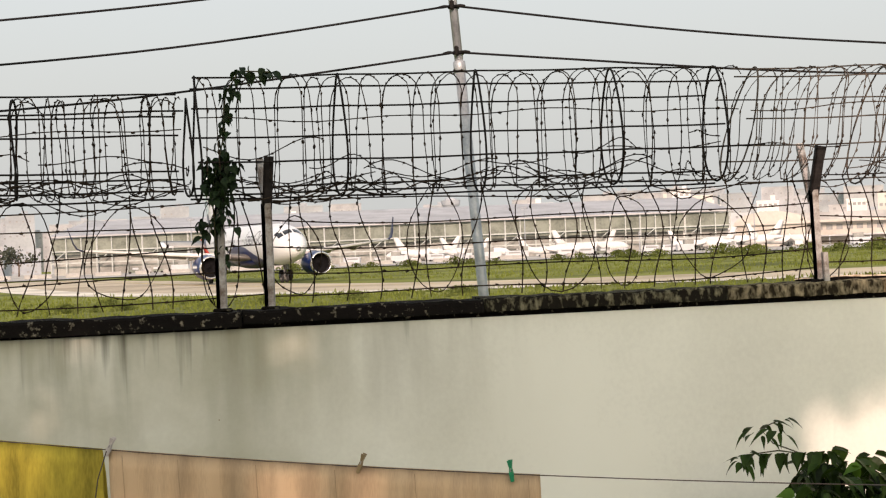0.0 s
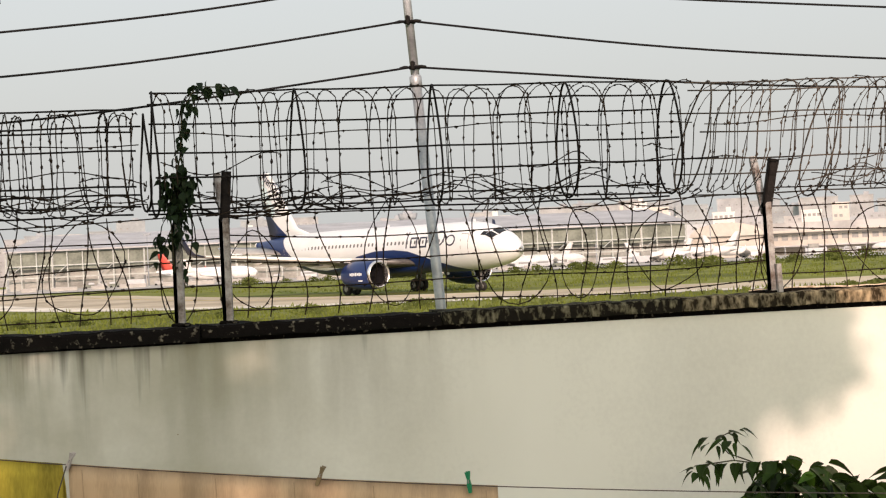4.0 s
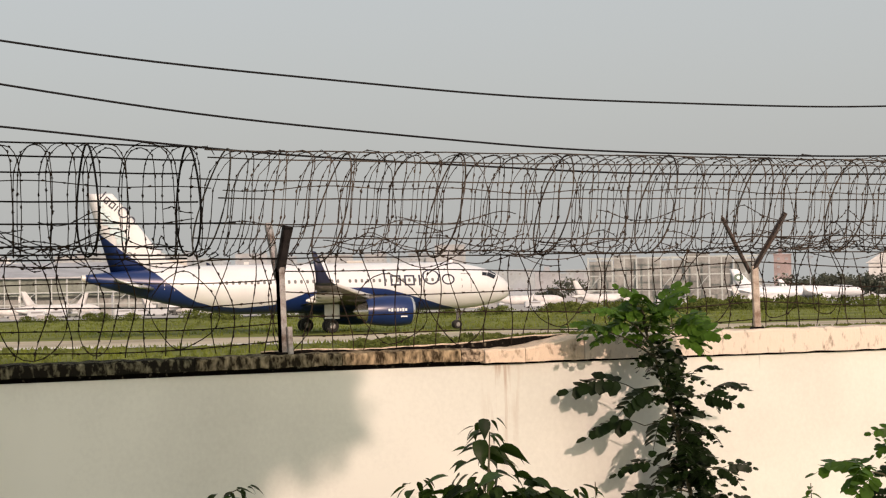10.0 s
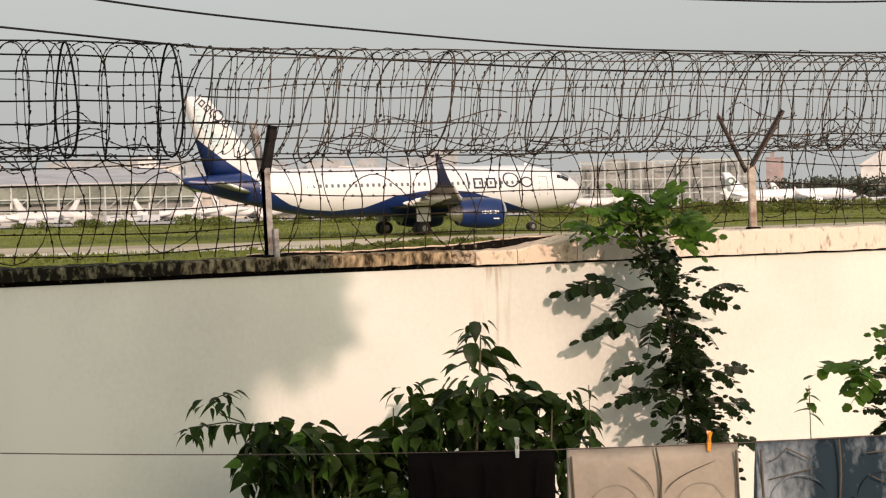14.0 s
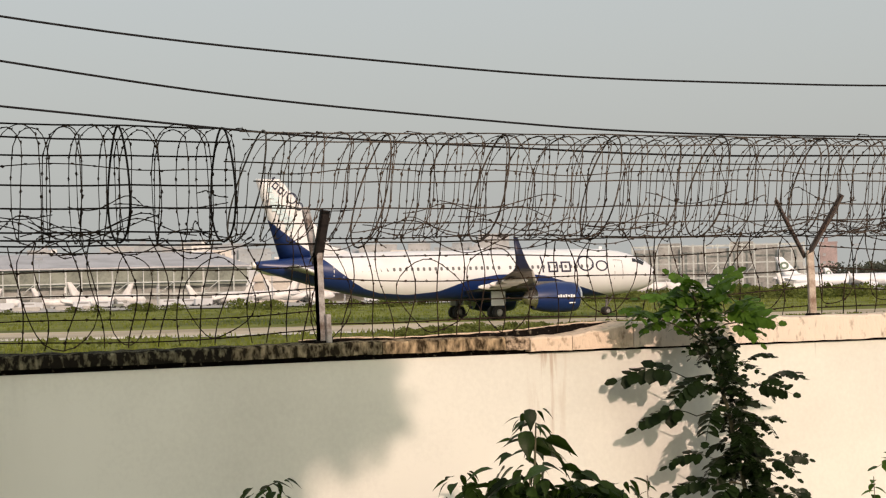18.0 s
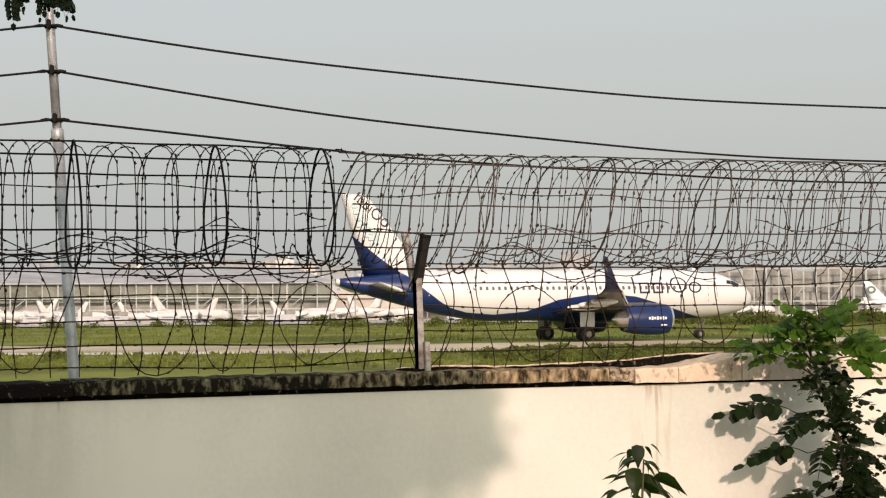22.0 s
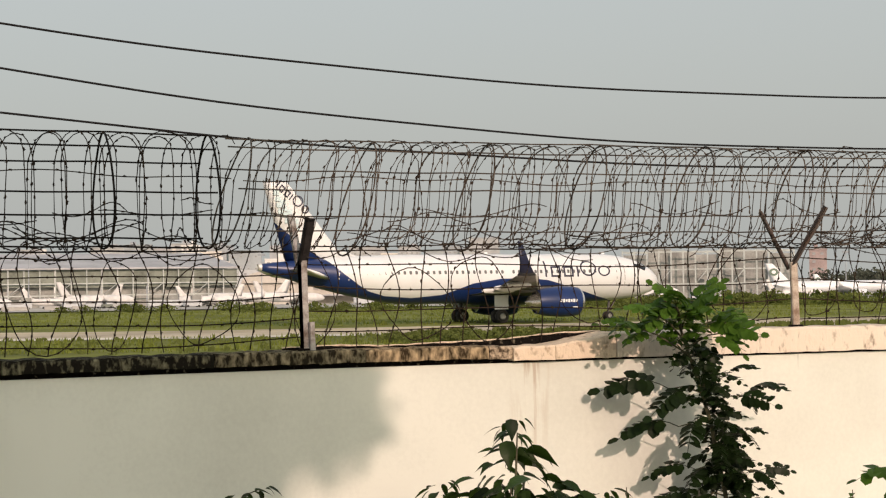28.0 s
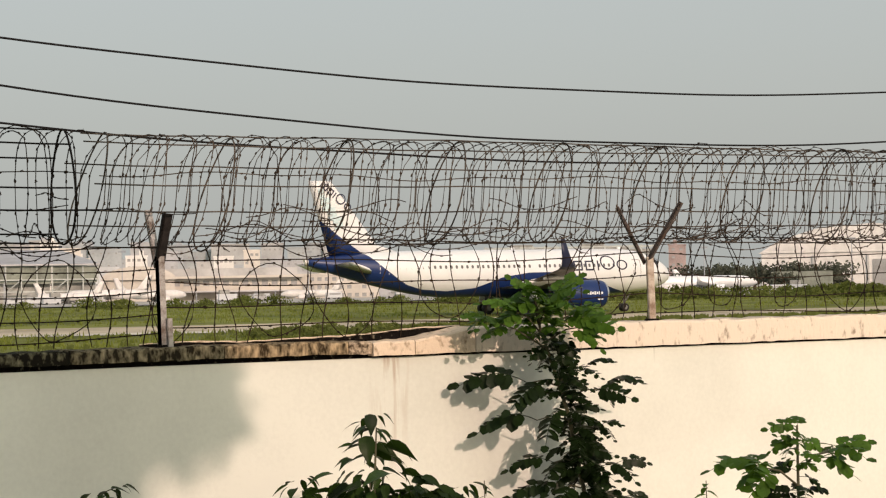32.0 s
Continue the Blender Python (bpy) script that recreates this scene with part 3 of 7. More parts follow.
def build_airfield():
    line = smooth_line(TAXI)
    ribbon("taxiway", line, -9.5, 9, 0.03, M_ASPHALT, "worn grey-brown asphalt taxiway curving across the grass", "taxiway")
    ribbon("taxiway_shoulder", line, -14.5, -9.5, 0.034, M_CONC, "pale concrete shoulder along the taxiway", "shoulder")
    ribbon("centre_line", line, 3.0, 3.35, 0.05, M_MARK, "faded yellow taxiway centre line", "marking")
    far = smooth_line([polar(a, 410) for a in range(-40, 41, 8)])
    ribbon("apron", far, -20, 900, 0.25, M_APRON, "pale concrete apron before the far terminal", "apron")
    # tufts of grass, thick near the strip, thinner beyond
    rng = np.random.default_rng(4)
    h = Heap()
    for _ in range(9000):
        az = rng.uniform(-27, 25)
        d = 88 * (3.7 ** rng.random())
        x, y = polar(az, d)
        off = np.min(np.hypot(line[:, 0] - x, line[:, 1] - y))
        if off < 17 and (line[np.argmin(np.hypot(line[:, 0] - x, line[:, 1] - y))][1] - y) < 12:
            continue
        z = ground_z(x, y)
        s = rng.uniform(0.12, 0.34) * (1.4 if rng.random() < 0.1 else 1)
        for k in range(4):
            a = rng.uniform(0, 6.28)
            w = 0.10 * s + 0.03
            bx, by = x + rng.normal(0, 0.25), y + rng.normal(0, 0.25)
            lean = rng.normal(0, 0.25, 2) * s
            h.put([(bx - w * math.cos(a), by - w * math.sin(a), z), (bx + w * math.cos(a), by + w * math.sin(a), z), (bx + lean[0], by + lean[1], z + s)], [(0, 1, 2)])
    g = h.make("grass", M_TUFT)
    # rank dark weeds along the near edge
    h = Heap()
    for _ in range(700):
        az, d = rng.uniform(-27, 25), rng.uniform(86, 124) if rng.random() < 0.75 else rng.uniform(200, 330)
        x, y = polar(az, d)
        near = np.argmin(np.hypot(line[:, 0] - x, line[:, 1] - y))
        if -14 < y - line[near][1] < 18:
            continue
        z = ground_z(x, y)
        s = rng.uniform(0.12, 0.36) * (1.0 if d < 130 else 1.6)
        for k in range(7):
            a, r = rng.uniform(0, 6.28), rng.uniform(0, 0.3)
            bx, by, zt = x + r * math.cos(a), y + r * math.sin(a), z + s * rng.uniform(0.5, 1.0)
            w = rng.uniform(0.04, 0.12)
            h.put([(bx - w, by, zt - 0.5 * s), (bx, by - w * 0.3, z), (bx + w, by, zt - 0.4 * s), (bx + rng.normal(0, 0.08), by, zt)], [(0, 1, 2, 3)])
    tng = np.gradient(line, axis=0)
    tng /= np.linalg.norm(tng, axis=1)[:, None]
    for _ in range(2600):
        q = rng.uniform(0, len(line) - 1.001)
        i = int(q)
        p = line[i] + (line[i + 1] - line[i]) * (q - i) + np.array((tng[i][1], -tng[i][0])) * rng.uniform(14.7, 18.0)
        if not 6 < p[0] < 130:
            continue
        s = rng.uniform(0.22, 0.46) * min(1, (p[0] - 4) / 12)
        z = ground_z(*p)
        for k in range(5):
            bx, by, w = p[0] + rng.normal(0, 0.25), p[1] + rng.normal(0, 0.2), rng.uniform(0.08, 0.2)
            h.put([(bx - w, by, z + 0.5 * s), (bx, by - 0.03, z), (bx + w, by, z + 0.6 * s), (bx + rng.normal(0, 0.08), by, z + s)], [(0, 1, 2, 3)])
    tagged(h.make("tall_weeds", M_WEED), "rank dark green weeds standing in the airfield grass", "weeds", kind="stuff")
    tagged(g, "uneven tufts of green grass over the airfield", "grass", kind="stuff")


build_ground()
build_airfield()
# unseen ground, added and kept pale to bounce light onto the wall
yard = mesh_ob("yard", [(-16, -30, 0.13), (16, -30, 0.13), (16, 14.2, 0.13), (3, 10.7, 0.13), (0, 9.7, 0.13), (-2.8, 8.5, 0.13), (-16, 2.8, 0.13)], [(0, 1, 2, 3, 4, 5, 6)], M_YARD)
tagged(yard, "unseen pale yard ground added to bounce light upward", "yard", kind="structure")

# ---- perimeter wall ----
PA, PB, PC = Vector((-2.76, 8.79, 0)), Vector((0, 10.0, 0)), Vector((3.07, 11.0, 0))
DL, DR = (PB - PA).normalized(), (PC - PB).normalized()
PL, PR = PA - DL * 4.6, PC + DR * 7.0


def wall_pt(s):
    """A point of the wall's middle line; s: metres to the right of the post at the bend."""
    return PB + (DR if s > 0 else DL) * s


def wall_frame(s, z=0.0):
    d = DR if s > 0 else DL
    m = Matrix(((d.x, -d.y, 0, 0), (d.y, d.x, 0, 0), (0, 0, 1, 0), (0, 0, 0, 1)))
    p = wall_pt(s)
    return Matrix.Translation((p.x, p.y, z)) @ m


def build_wall():
    th = 0.125
    sL, sR = -(PB - PL).length, (PR - PB).length
    for nm, s0, s1, top in (("wall_west", sL, 0.0, 2.588), ("wall_east", 0.0, sR, 2.588)):
        p0, p1 = wall_pt(s0 if s0 else -1e-6), wall_pt(s1 if s1 else -1e-6)
        n0 = Vector((-(p1 - p0).normalized().y, (p1 - p0).normalized().x, 0))
        nb = Vector((-(DL + DR).normalized().y, (DL + DR).normalized().x, 0))
        v = []
        k = 24
        for i in range(k + 1):
            u = i / k
            p = p0.lerp(p1, u)
            nn = nb if (p - PB).length < 1e-3 else n0
            a, b = p - nn * th, p + nn * th
            v += [(a.x, a.y, 0.05), (a.x, a.y, top), (b.x, b.y, top), (b.x, b.y, 0.05)]
        f = []
        for i in range(k):
            q = 4 * i
            f += [(q, q + 4, q + 5, q + 1), (q + 1, q + 5, q + 6, q + 2), (q + 2, q + 6, q + 7, q + 3)]
        f += [(0, 1, 2, 3), (4 * k + 3, 4 * k + 2, 4 * k + 1, 4 * k)]
        w = mesh_ob(nm, v, f, M_WALL)
        tagged(w, "tall cream-painted plastered boundary wall with damp streaks", "wall", kind="structure")
    # coping: cast lengths with uneven edges, mossy black on the older part, cream on the newer
    rng = random.Random(3)

    def cope(s0, s1, z0, z1, ov, material, label, rise=0.0):
        k = max(3, int((s1 - s0) / 0.06))
        v, f = [], []
        for i in range(k + 1):
            s = s0 + (s1 - s0) * i / k
            m = wall_frame(s if abs(s) > 1e-6 else -1e-6)
            j = [rng.uniform(-0.006, 0.006) for _ in range(4)]
            lift = rise * i / k
            e = 0.012
            prof = ((-th - ov + j[0], z0 + j[1] * 0.6), (-th - ov + j[0], z1 - e + j[2] + lift), (-th - ov + e + j[0], z1 + j[2] + lift), (th + ov, z1 + j[3] + lift), (th + ov, z0))
            v += [m @ Vector((0, y, z)) for y, z in prof]
        for i in range(k):
            for q in range(5):
                a, b = 5 * i + q, 5 * i + (q + 1) % 5
                f.append((a, a + 5, b + 5, b))
        f += [(4, 3, 2, 1, 0), tuple(range(5 * k, 5 * k + 5))]
        c = mesh_ob("coping", v, f, material)
        tagged(c, label, "coping", kind="structure")
    sA = -(PB - PA).length
    old = "weathered concrete coping black with lichen on the wall"
    cope(sL, sA - 0.17, 2.600, 2.675, 0.05, M_COPE_OLD, old)
    cope(sA - 0.16, -1.93, 2.614, 2.682, 0.035, M_COPE_OLD, old)
    cope(-1.92, -0.6, 2.616, 2.686, 0.035, M_COPE_DARK, old)
    cope(-0.595, 0.30, 2.618, 2.689, 0.035, M_COPE_MOT, "mottled black and pale weathered coping on the wall")
    cope(0.305, 1.05, 2.618, 2.69, 0.035, M_COPE_MID, "stained concrete coping with brown moss on the wall")
    cope(1.875, sR, 2.603, 2.752, 0.04, M_COPE_NEW, "raised cream-painted concrete coping with dark drip marks")
    # broken step between the two copings
    cope(1.055, 1.20, 2.612, 2.688, 0.039, M_COPE_END, "chipped stained end of the old coping", -0.004)
    cope(1.204, 1.47, 2.602, 2.680, 0.046, M_COPE_FILL, "cracked tan mortar lump at the end of the old coping", 0.008)
    cope(1.474, 1.87, 2.604, 2.688, 0.040, M_COPE_FILL, "sloping tan mortar fillet where two wall heights meet", 0.062)
    # recessed bed joint coloured black for the shadow gap under the copings
    for s0, s1 in ((sL, -1e-6), (1e-6, sR)):
        a, b = wall_frame(s0), wall_frame(s1)
        v = [m @ Vector((0, y, z)) for m in (a, b) for y, z in ((-th + 0.035, 2.58), (-th + 0.035, 2.625), (th - 0.035, 2.625), (th - 0.035, 2.58))]
        o = mesh_ob("bed_joint", v, [(0, 4, 5, 1), (1, 5, 6, 2), (2, 6, 7, 3), (0, 1, 2, 3), (7, 6, 5, 4)], M_COPE_OLD)
        tagged(o, "black bed joint strip standing for the shadow gap", "joint", kind="structure")
    # rough mortar upstand along the far edge of the coping, coloured black as shaded
    pts = [wall_frame(s) @ Vector((0, 0.10, 2.700 + 0.004 * math.sin(s * 9) + 0.055 * max(0, s - 0.9))) for s in np.linspace(-0.1, 1.9, 36)]
    v, f = [], []
    for k, p in enumerate(pts):
        e = 0.004 * math.sin(k * 1.7)
        v += [(p.x, p.y - 0.016 + e, 2.66), (p.x, p.y - 0.013 + e, p.z + e), (p.x, p.y + 0.02, p.z + 0.004 + e), (p.x, p.y + 0.02, 2.66)]
    for k in range(35):
        f += [(4 * k + q, 4 * k + 4 + q, 4 * k + 5 + q, 4 * k + 1 + q) for q in range(3)]
    f += [(0, 1, 2, 3), (143, 142, 141, 140)]
    o = mesh_ob("mortar_upstand", v, f, M_COPE_OLD)
    tagged(o, "rough mortar upstand on the coping, coloured black as shaded", "mortar", kind="structure")
    # pale strip along its top imitates a sunlit edge
    h = Heap()
    h.tube([p + Vector((0, 0.004, 0.004 + 0.002 * math.sin(k * 2.3))) for k, p in enumerate(pts)], [0.0045 + 0.002 * abs(math.sin(k * 2.9)) for k in range(36)], 6)
    o = h.make("ridge_cap", M_COPE_FILL, smooth=True)
    tagged(o, "pale strip imitating the sunlit edge of the upstand", "mortar", kind="structure")


M_COPE_DARK = coping_mat("mottled_lichen_coping", (0.012, 0.011, 0.008), (0.19, 0.18, 0.115), 0.47, 0.80, (1, 1, 0.55))
M_COPE_MOT = coping_mat("pale_mottled_coping", (0.020, 0.017, 0.011), (0.27, 0.235, 0.15), 0.40, 0.76, (1, 1, 0.5))
M_COPE_END = coping_mat("chipped_cream_coping", (0.06, 0.044, 0.028), (0.43, 0.35, 0.25), 0.38, 0.66)
M_COPE_FILL = coping_mat("tan_mortar_fillet", (0.27, 0.205, 0.135), (0.55, 0.46, 0.35), 0.24, 0.46, (0.8, 0.8, 0.5))
M_COPE_MID = coping_mat("brown_mossy_coping", (0.035, 0.026, 0.015), (0.36, 0.28, 0.17), 0.36, 0.70, (1, 1, 0.45))
build_wall()

# ---- fence posts on the wall ----
S_A = -(PB - PA).length
S_C = (PC - PB).length


def iron(bm, a, b, w, t, face):
    """An angle iron from a to b: two thin legs of width w; face: the way its corner points."""
    a, b = Vector(a), Vector(b)
    d = (b - a).normalized()
    u = (Vector(face) - d * d.dot(Vector(face))).normalized()
    q = d.cross(u).normalized()
    for one, two in ((u, q), (q, u)):
        vs = []
        for p in (a, b):
            for x, y in ((0, 0), (w, 0), (w, t), (0, t)):
                vs.append(bm.verts.new(p + one * x + two * y))
        for f in ((0, 1, 2, 3), (7, 6, 5, 4), (0, 4, 5, 1), (1, 5, 6, 2), (2, 6, 7, 3), (3, 7, 4, 0)):
            bm.faces.new([vs[k] for k in f])


def fence_post(s, z0, zf, front, back, post_mat, front_mat, back_mat, stub=True, label="", lean=0.0, arm=0.05):
    """front, back: places of the two arm ends from the post's foot."""
    p = wall_pt(s)
    e = tagged(empty("fence_post", Matrix.Translation((p.x, p.y, z0))), label, "fence post", "posts of the perimeter fence")
    fz = zf - z0
    bm = bmesh.new()
    if post_mat is M_POST_SUN:
        bm_box(bm, 0, 0, fz / 2, 0.044, 0.044, fz, Matrix(((1, 0, lean / fz, 0), (0, 1, 0, 0), (0, 0, 1, 0), (0, 0, 0, 1))), bev=0.006)
    else:
        iron(bm, (-0.026, -0.02, 0), (-0.026 + lean, -0.02, fz), 0.052, 0.02, (1, 0, 0))
    part("post", bm, post_mat, e)
    bm = bmesh.new()
    iron(bm, (lean - 0.02, -0.02, fz - 0.03), (front[0] - 0.02, front[1], front[2] - z0), arm, 0.012, (1, 0.2, 0))
    part("front_arm", bm, front_mat, e, "dark angle-iron arm")
    bm = bmesh.new()
    iron(bm, (lean - 0.03, 0.02, fz - 0.04), (back[0] - 0.02, back[1], back[2] - z0), arm * 0.8, 0.010, (1, 0.1, 0))
    part("back_arm", bm, back_mat, e)
    if stub:
        bm = bmesh.new()
        iron(bm, (0.028, -0.045, 0), (0.022, -0.045, 0.165), 0.032, 0.008, (1, 0.3, 0))
        part("stub", bm, M_POST, e, "short grey angle-iron stub")
    bm = bmesh.new()
    bm_box(bm, 0.0, 0, 0.008, 0.085, 0.08, 0.022, bev=0.008)
    part("mortar_foot", bm, M_COPE_OLD, e)
    return e


fence_post(0.0, 2.682, 3.19, (0.036, -0.05, 3.43), (-0.075, 0.26, 3.46), M_POST, M_BLACK, M_POST, label="grey angle-iron fence post with dark forked arm on the wall", lean=-0.012)
fence_post(S_A, 2.675, 3.22, (0.03, -0.05, 3.46), (-0.10, 0.22, 3.46), M_POST, M_BLACK, M_POST, False, "grey angle-iron fence post with nearly black arm on the wall")
fence_post(S_A - 0.245, 2.675, 3.20, (0.05, -0.04, 3.47), (-0.03, 0.2, 3.45), M_POST, M_BLACK, M_BLACK, False, "dark iron fence post overgrown by a climbing vine")
fence_post(S_C, 2.748, 3.16, (0.18, -0.14, 3.50), (-0.14, 0.24, 3.49), M_POST_SUN, M_STEEL, M_STEEL, False, "sunlit concrete fence post with Y-shaped steel arms on the wall", lean=-0.01, arm=0.025)
fence_post(S_C + 3.1, 2.748, 3.16, (0.16, -0.14, 3.50), (-0.15, 0.24, 3.49), M_POST_SUN, M_STEEL, M_STEEL, False, "sunlit concrete fence post with Y-shaped steel arms on the wall", arm=0.025)

# ---- wire coil cages, strands and loops ----
rngw = np.random.default_rng(11)
FLAT = 0.68      # coils are narrowed across the wall to fit the camera's view


def along(s, off, z):
    m = wall_frame(s if abs(s) > 1e-9 else -1e-9)
    return np.array(m @ Vector((0, off, z)))


def barbs(heap, pts, gap, size=0.010):
    """Twisted knots along a strand, each with two short spikes."""
    d = np.linalg.norm(np.diff(pts, axis=0), axis=1)
    c = np.concatenate([[0], np.cumsum(d)])
    x = gap * 0.5
    while x < c[-1]:
        k = min(np.searchsorted(c, x), len(pts) - 2)
        way = (pts[k + 1] - pts[k]) / (np.linalg.norm(pts[k + 1] - pts[k]) + 1e-9)
        p = pts[k] + rngw.normal(0, 0.002, 3)
        heap.put(*tube_data([p - way * 0.010, p, p + way * 0.010], [0.0030, 0.0056, 0.0030], 4))
        for _ in range(2):
            a = rngw.normal(0, 1, 3)
            a *= size * rngw.uniform(0.7, 1.2) / np.linalg.norm(a)
            heap.put(*tube_data([p - a * 0.5, p + a], [0.0030, 0.0016], 3))
        x += gap * rngw.uniform(0.7, 1.3)


def coil_cage(s0, s1, r, zc, off, rings, label, dense, rods, rod_mat, wire_mat, hoop_r=0.0060, lean=0.0):
    e = tagged(empty("wire_coil", Matrix()), label, "wire coil", "coils along the wall")
    circ = np.linspace(0, 2 * np.pi, 29)[:-1]
    for s in rings:
        w = rngw.normal(0, 0.012, 3)
        zz = zc + rngw.normal(0, 0.008)
        pts = [along(s + w[0] * math.cos(a) + 0.01 * math.sin(2 * a) + lean * r * math.sin(a), off + FLAT * (r + w[1]) * math.cos(a), zz + (r + w[2] * 0.5) * math.sin(a)) for a in circ]
        tube("hoop", pts, hoop_r, rod_mat, e, "", 6, True)
    for k, a in enumerate(rods):
        a = radians(a + rngw.uniform(-1.5, 1.5))
        ss = np.arange(s0 - rngw.uniform(0, 0.06), s1 + rngw.uniform(0, 0.12), 0.19)
        ph = rngw.uniform(0, 6)
        pts = [along(s, off + FLAT * r * math.cos(a) + 0.004 * math.sin(3 * s + ph), zc + r * math.sin(a) - 0.006 * math.sin(math.pi * ((s - s0) / 0.745 % 1)) + 0.006 * math.sin(1.1 * s + ph)) for s in ss]
        tube("long_rod", pts, 0.0052 if wire_mat is M_WIRE else 0.0044, rod_mat, e, "", 5)
    # spirals of barbed wire
    for pitch, hand, rr, jit in dense:
        h = Heap()
        n = int((s1 - s0) / pitch * 22)
        a = np.arange(n) / 22 * 2 * np.pi * hand + rngw.uniform(0, 6)
        s = s0 + np.arange(n) / 22 * pitch
        turn = (np.arange(n) // 22)
        js = rngw.normal(0, jit, turn.max() + 2)
        jr = rngw.normal(0, 0.007, turn.max() + 2)
        f = (np.arange(n) % 22) / 22
        ds = js[turn] * (1 - f) + js[turn + 1] * f
        dr = jr[turn] * (1 - f) + jr[turn + 1] * f
        wob = np.convolve(rngw.normal(0, 0.014, n + 4), np.ones(5) / 5, "valid")
        s = s - 0.47 * pitch / (2 * np.pi) * np.sin(2 * a) * hand
        up = np.sign(np.sin(a)) * np.abs(np.sin(a)) ** 0.6
        pts = np.array([along(min(max(s[i] + ds[i] + wob[i] + lean * r * up[i] * abs(up[i]), s0), s1), off + FLAT * (r * rr + dr[i] + wob[i]) * math.cos(a[i]), zc + (r * rr + dr[i] + wob[i] * 0.5) * up[i]) for i in range(n)])
        h.tube(pts, 0.0031 if wire_mat is M_WIRE else 0.0028, 4)
        barbs(h, pts, 0.095, 0.010 if wire_mat is M_WIRE else 0.008)
        h.make("barbed_spiral", wire_mat, e, "thin rusty barbed wire wound in a spiral")
    # slack tangle lying in the bottom of the coil
    h = Heap()
    for _ in range(int((s1 - s0) * (15 if s1 < 0 else 9))):
        s = rngw.uniform(s0, s1 - 0.3)
        L = rngw.uniform(0.25, 0.8)
        u = np.linspace(0, 1, 12)
        z = zc - r * (rngw.uniform(0.62, 1.08) if rngw.random() < 0.8 else rngw.uniform(0.1, 0.6))
        amp, ph = rngw.uniform(0.012, 0.06), rngw.uniform(0, 6)
        pts = np.array([along(min(s + L * q, s1), off + rngw.uniform(-0.01, 0.01) + r * 0.6 * math.sin(ph + 3 * q), z + amp * math.sin(ph + 6 * q)) for q in u])
        h.tube(pts, 0.0030 if wire_mat is M_WIRE else 0.0028, 4)
        barbs(h, pts, 0.10, 0.010 if wire_mat is M_WIRE else 0.008)
    h.make("loose_strand", wire_mat, e, "slack tangled barbed wire")
    # one barbed strand strung through the middle of the coil
    h = Heap()
    pts = np.array([along(q, off - FLAT * r * 0.95, zc + 0.24 * r + 0.012 * math.sin(3 * q) + 0.01 * math.sin(7.3 * q)) for q in np.arange(s0, s1, 0.12)])
    h.tube(pts, 0.0030, 4)
    barbs(h, pts, 0.12, 0.010)
    h.make("strung_strand", wire_mat, e, "barbed strand along the coil")


RING0, MEET = -3.35, -0.43
coil_cage(RING0, MEET, 0.315, 3.57, 0.10, [RING0 + 0.743 * k for k in range(4)] + [MEET - 0.10], "long cylinder of black hoops and barbed wire above the wall", ((0.145, 1, 0.97, 0.035), (0.26, 1, 1.0, 0.06)), (90, 132, 32, 183, 204, 309, 270, 252), M_ROD, M_WIRE)
coil_cage(MEET + 0.03, 9.6, 0.312, 3.565, 0.10, [MEET + 0.05 + 0.735 * k for k in range(14)], "cylinder of hoops and rusty barbed wire coloured paler as sunlit", ((0.115, 1, 0.97, 0.03), (0.20, 1, 1.0, 0.05)), (90, 125, 31, 175, 204, 319, 270), M_ROD_SUNLIT, M_RUST_SUNLIT, 0.0052, 0.30)
coil_cage(-7.4, RING0 - 0.05, 0.265, 3.53, 0.06, [RING0 - 0.05 - 0.86 * k for k in range(5)], "shorter sagging cylinder of rods and barbed wire above the wall", ((0.11, 1, 0.97, 0.05), (0.19, 1, 0.95, 0.06), (0.31, -1, 0.9, 0.08)), (90, 140, 40, 172, 210, 322, 270, 240), M_ROD, M_WIRE)


def east_tangle():
    """A second, looser winding round the sunlit end of the coil, in its paler colour."""
    e = tagged(empty("wire_winding", Matrix()), "loose second winding of rusty barbed wire round the coil", "barbed wire")
    for pitch, hand, s0, s1 in ((0.31, 1, 0.2, 9.5),):
        n = int((s1 - s0) / pitch * 20)
        a = np.arange(n) / 20 * 2 * np.pi * hand
        wob = np.convolve(rngw.normal(0, 0.02, n + 8), np.ones(9) / 9, "valid") * 2
        w2 = np.convolve(rngw.normal(0, 0.03, n + 12), np.ones(13) / 13, "valid") * 2.5
        pts = np.array([along(min(s0 + i / 20 * pitch + w2[i], s1), 0.10 + FLAT * (0.312 + wob[i]) * math.cos(a[i]), 3.565 + (0.312 + wob[i]) * math.sin(a[i])) for i in range(n)])
        h = Heap()
        h.tube(pts, 0.0025, 4)
        barbs(h, pts, 0.12, 0.008)
        h.make("barbed_spiral", M_RUST_SUNLIT, e)


east_tangle()


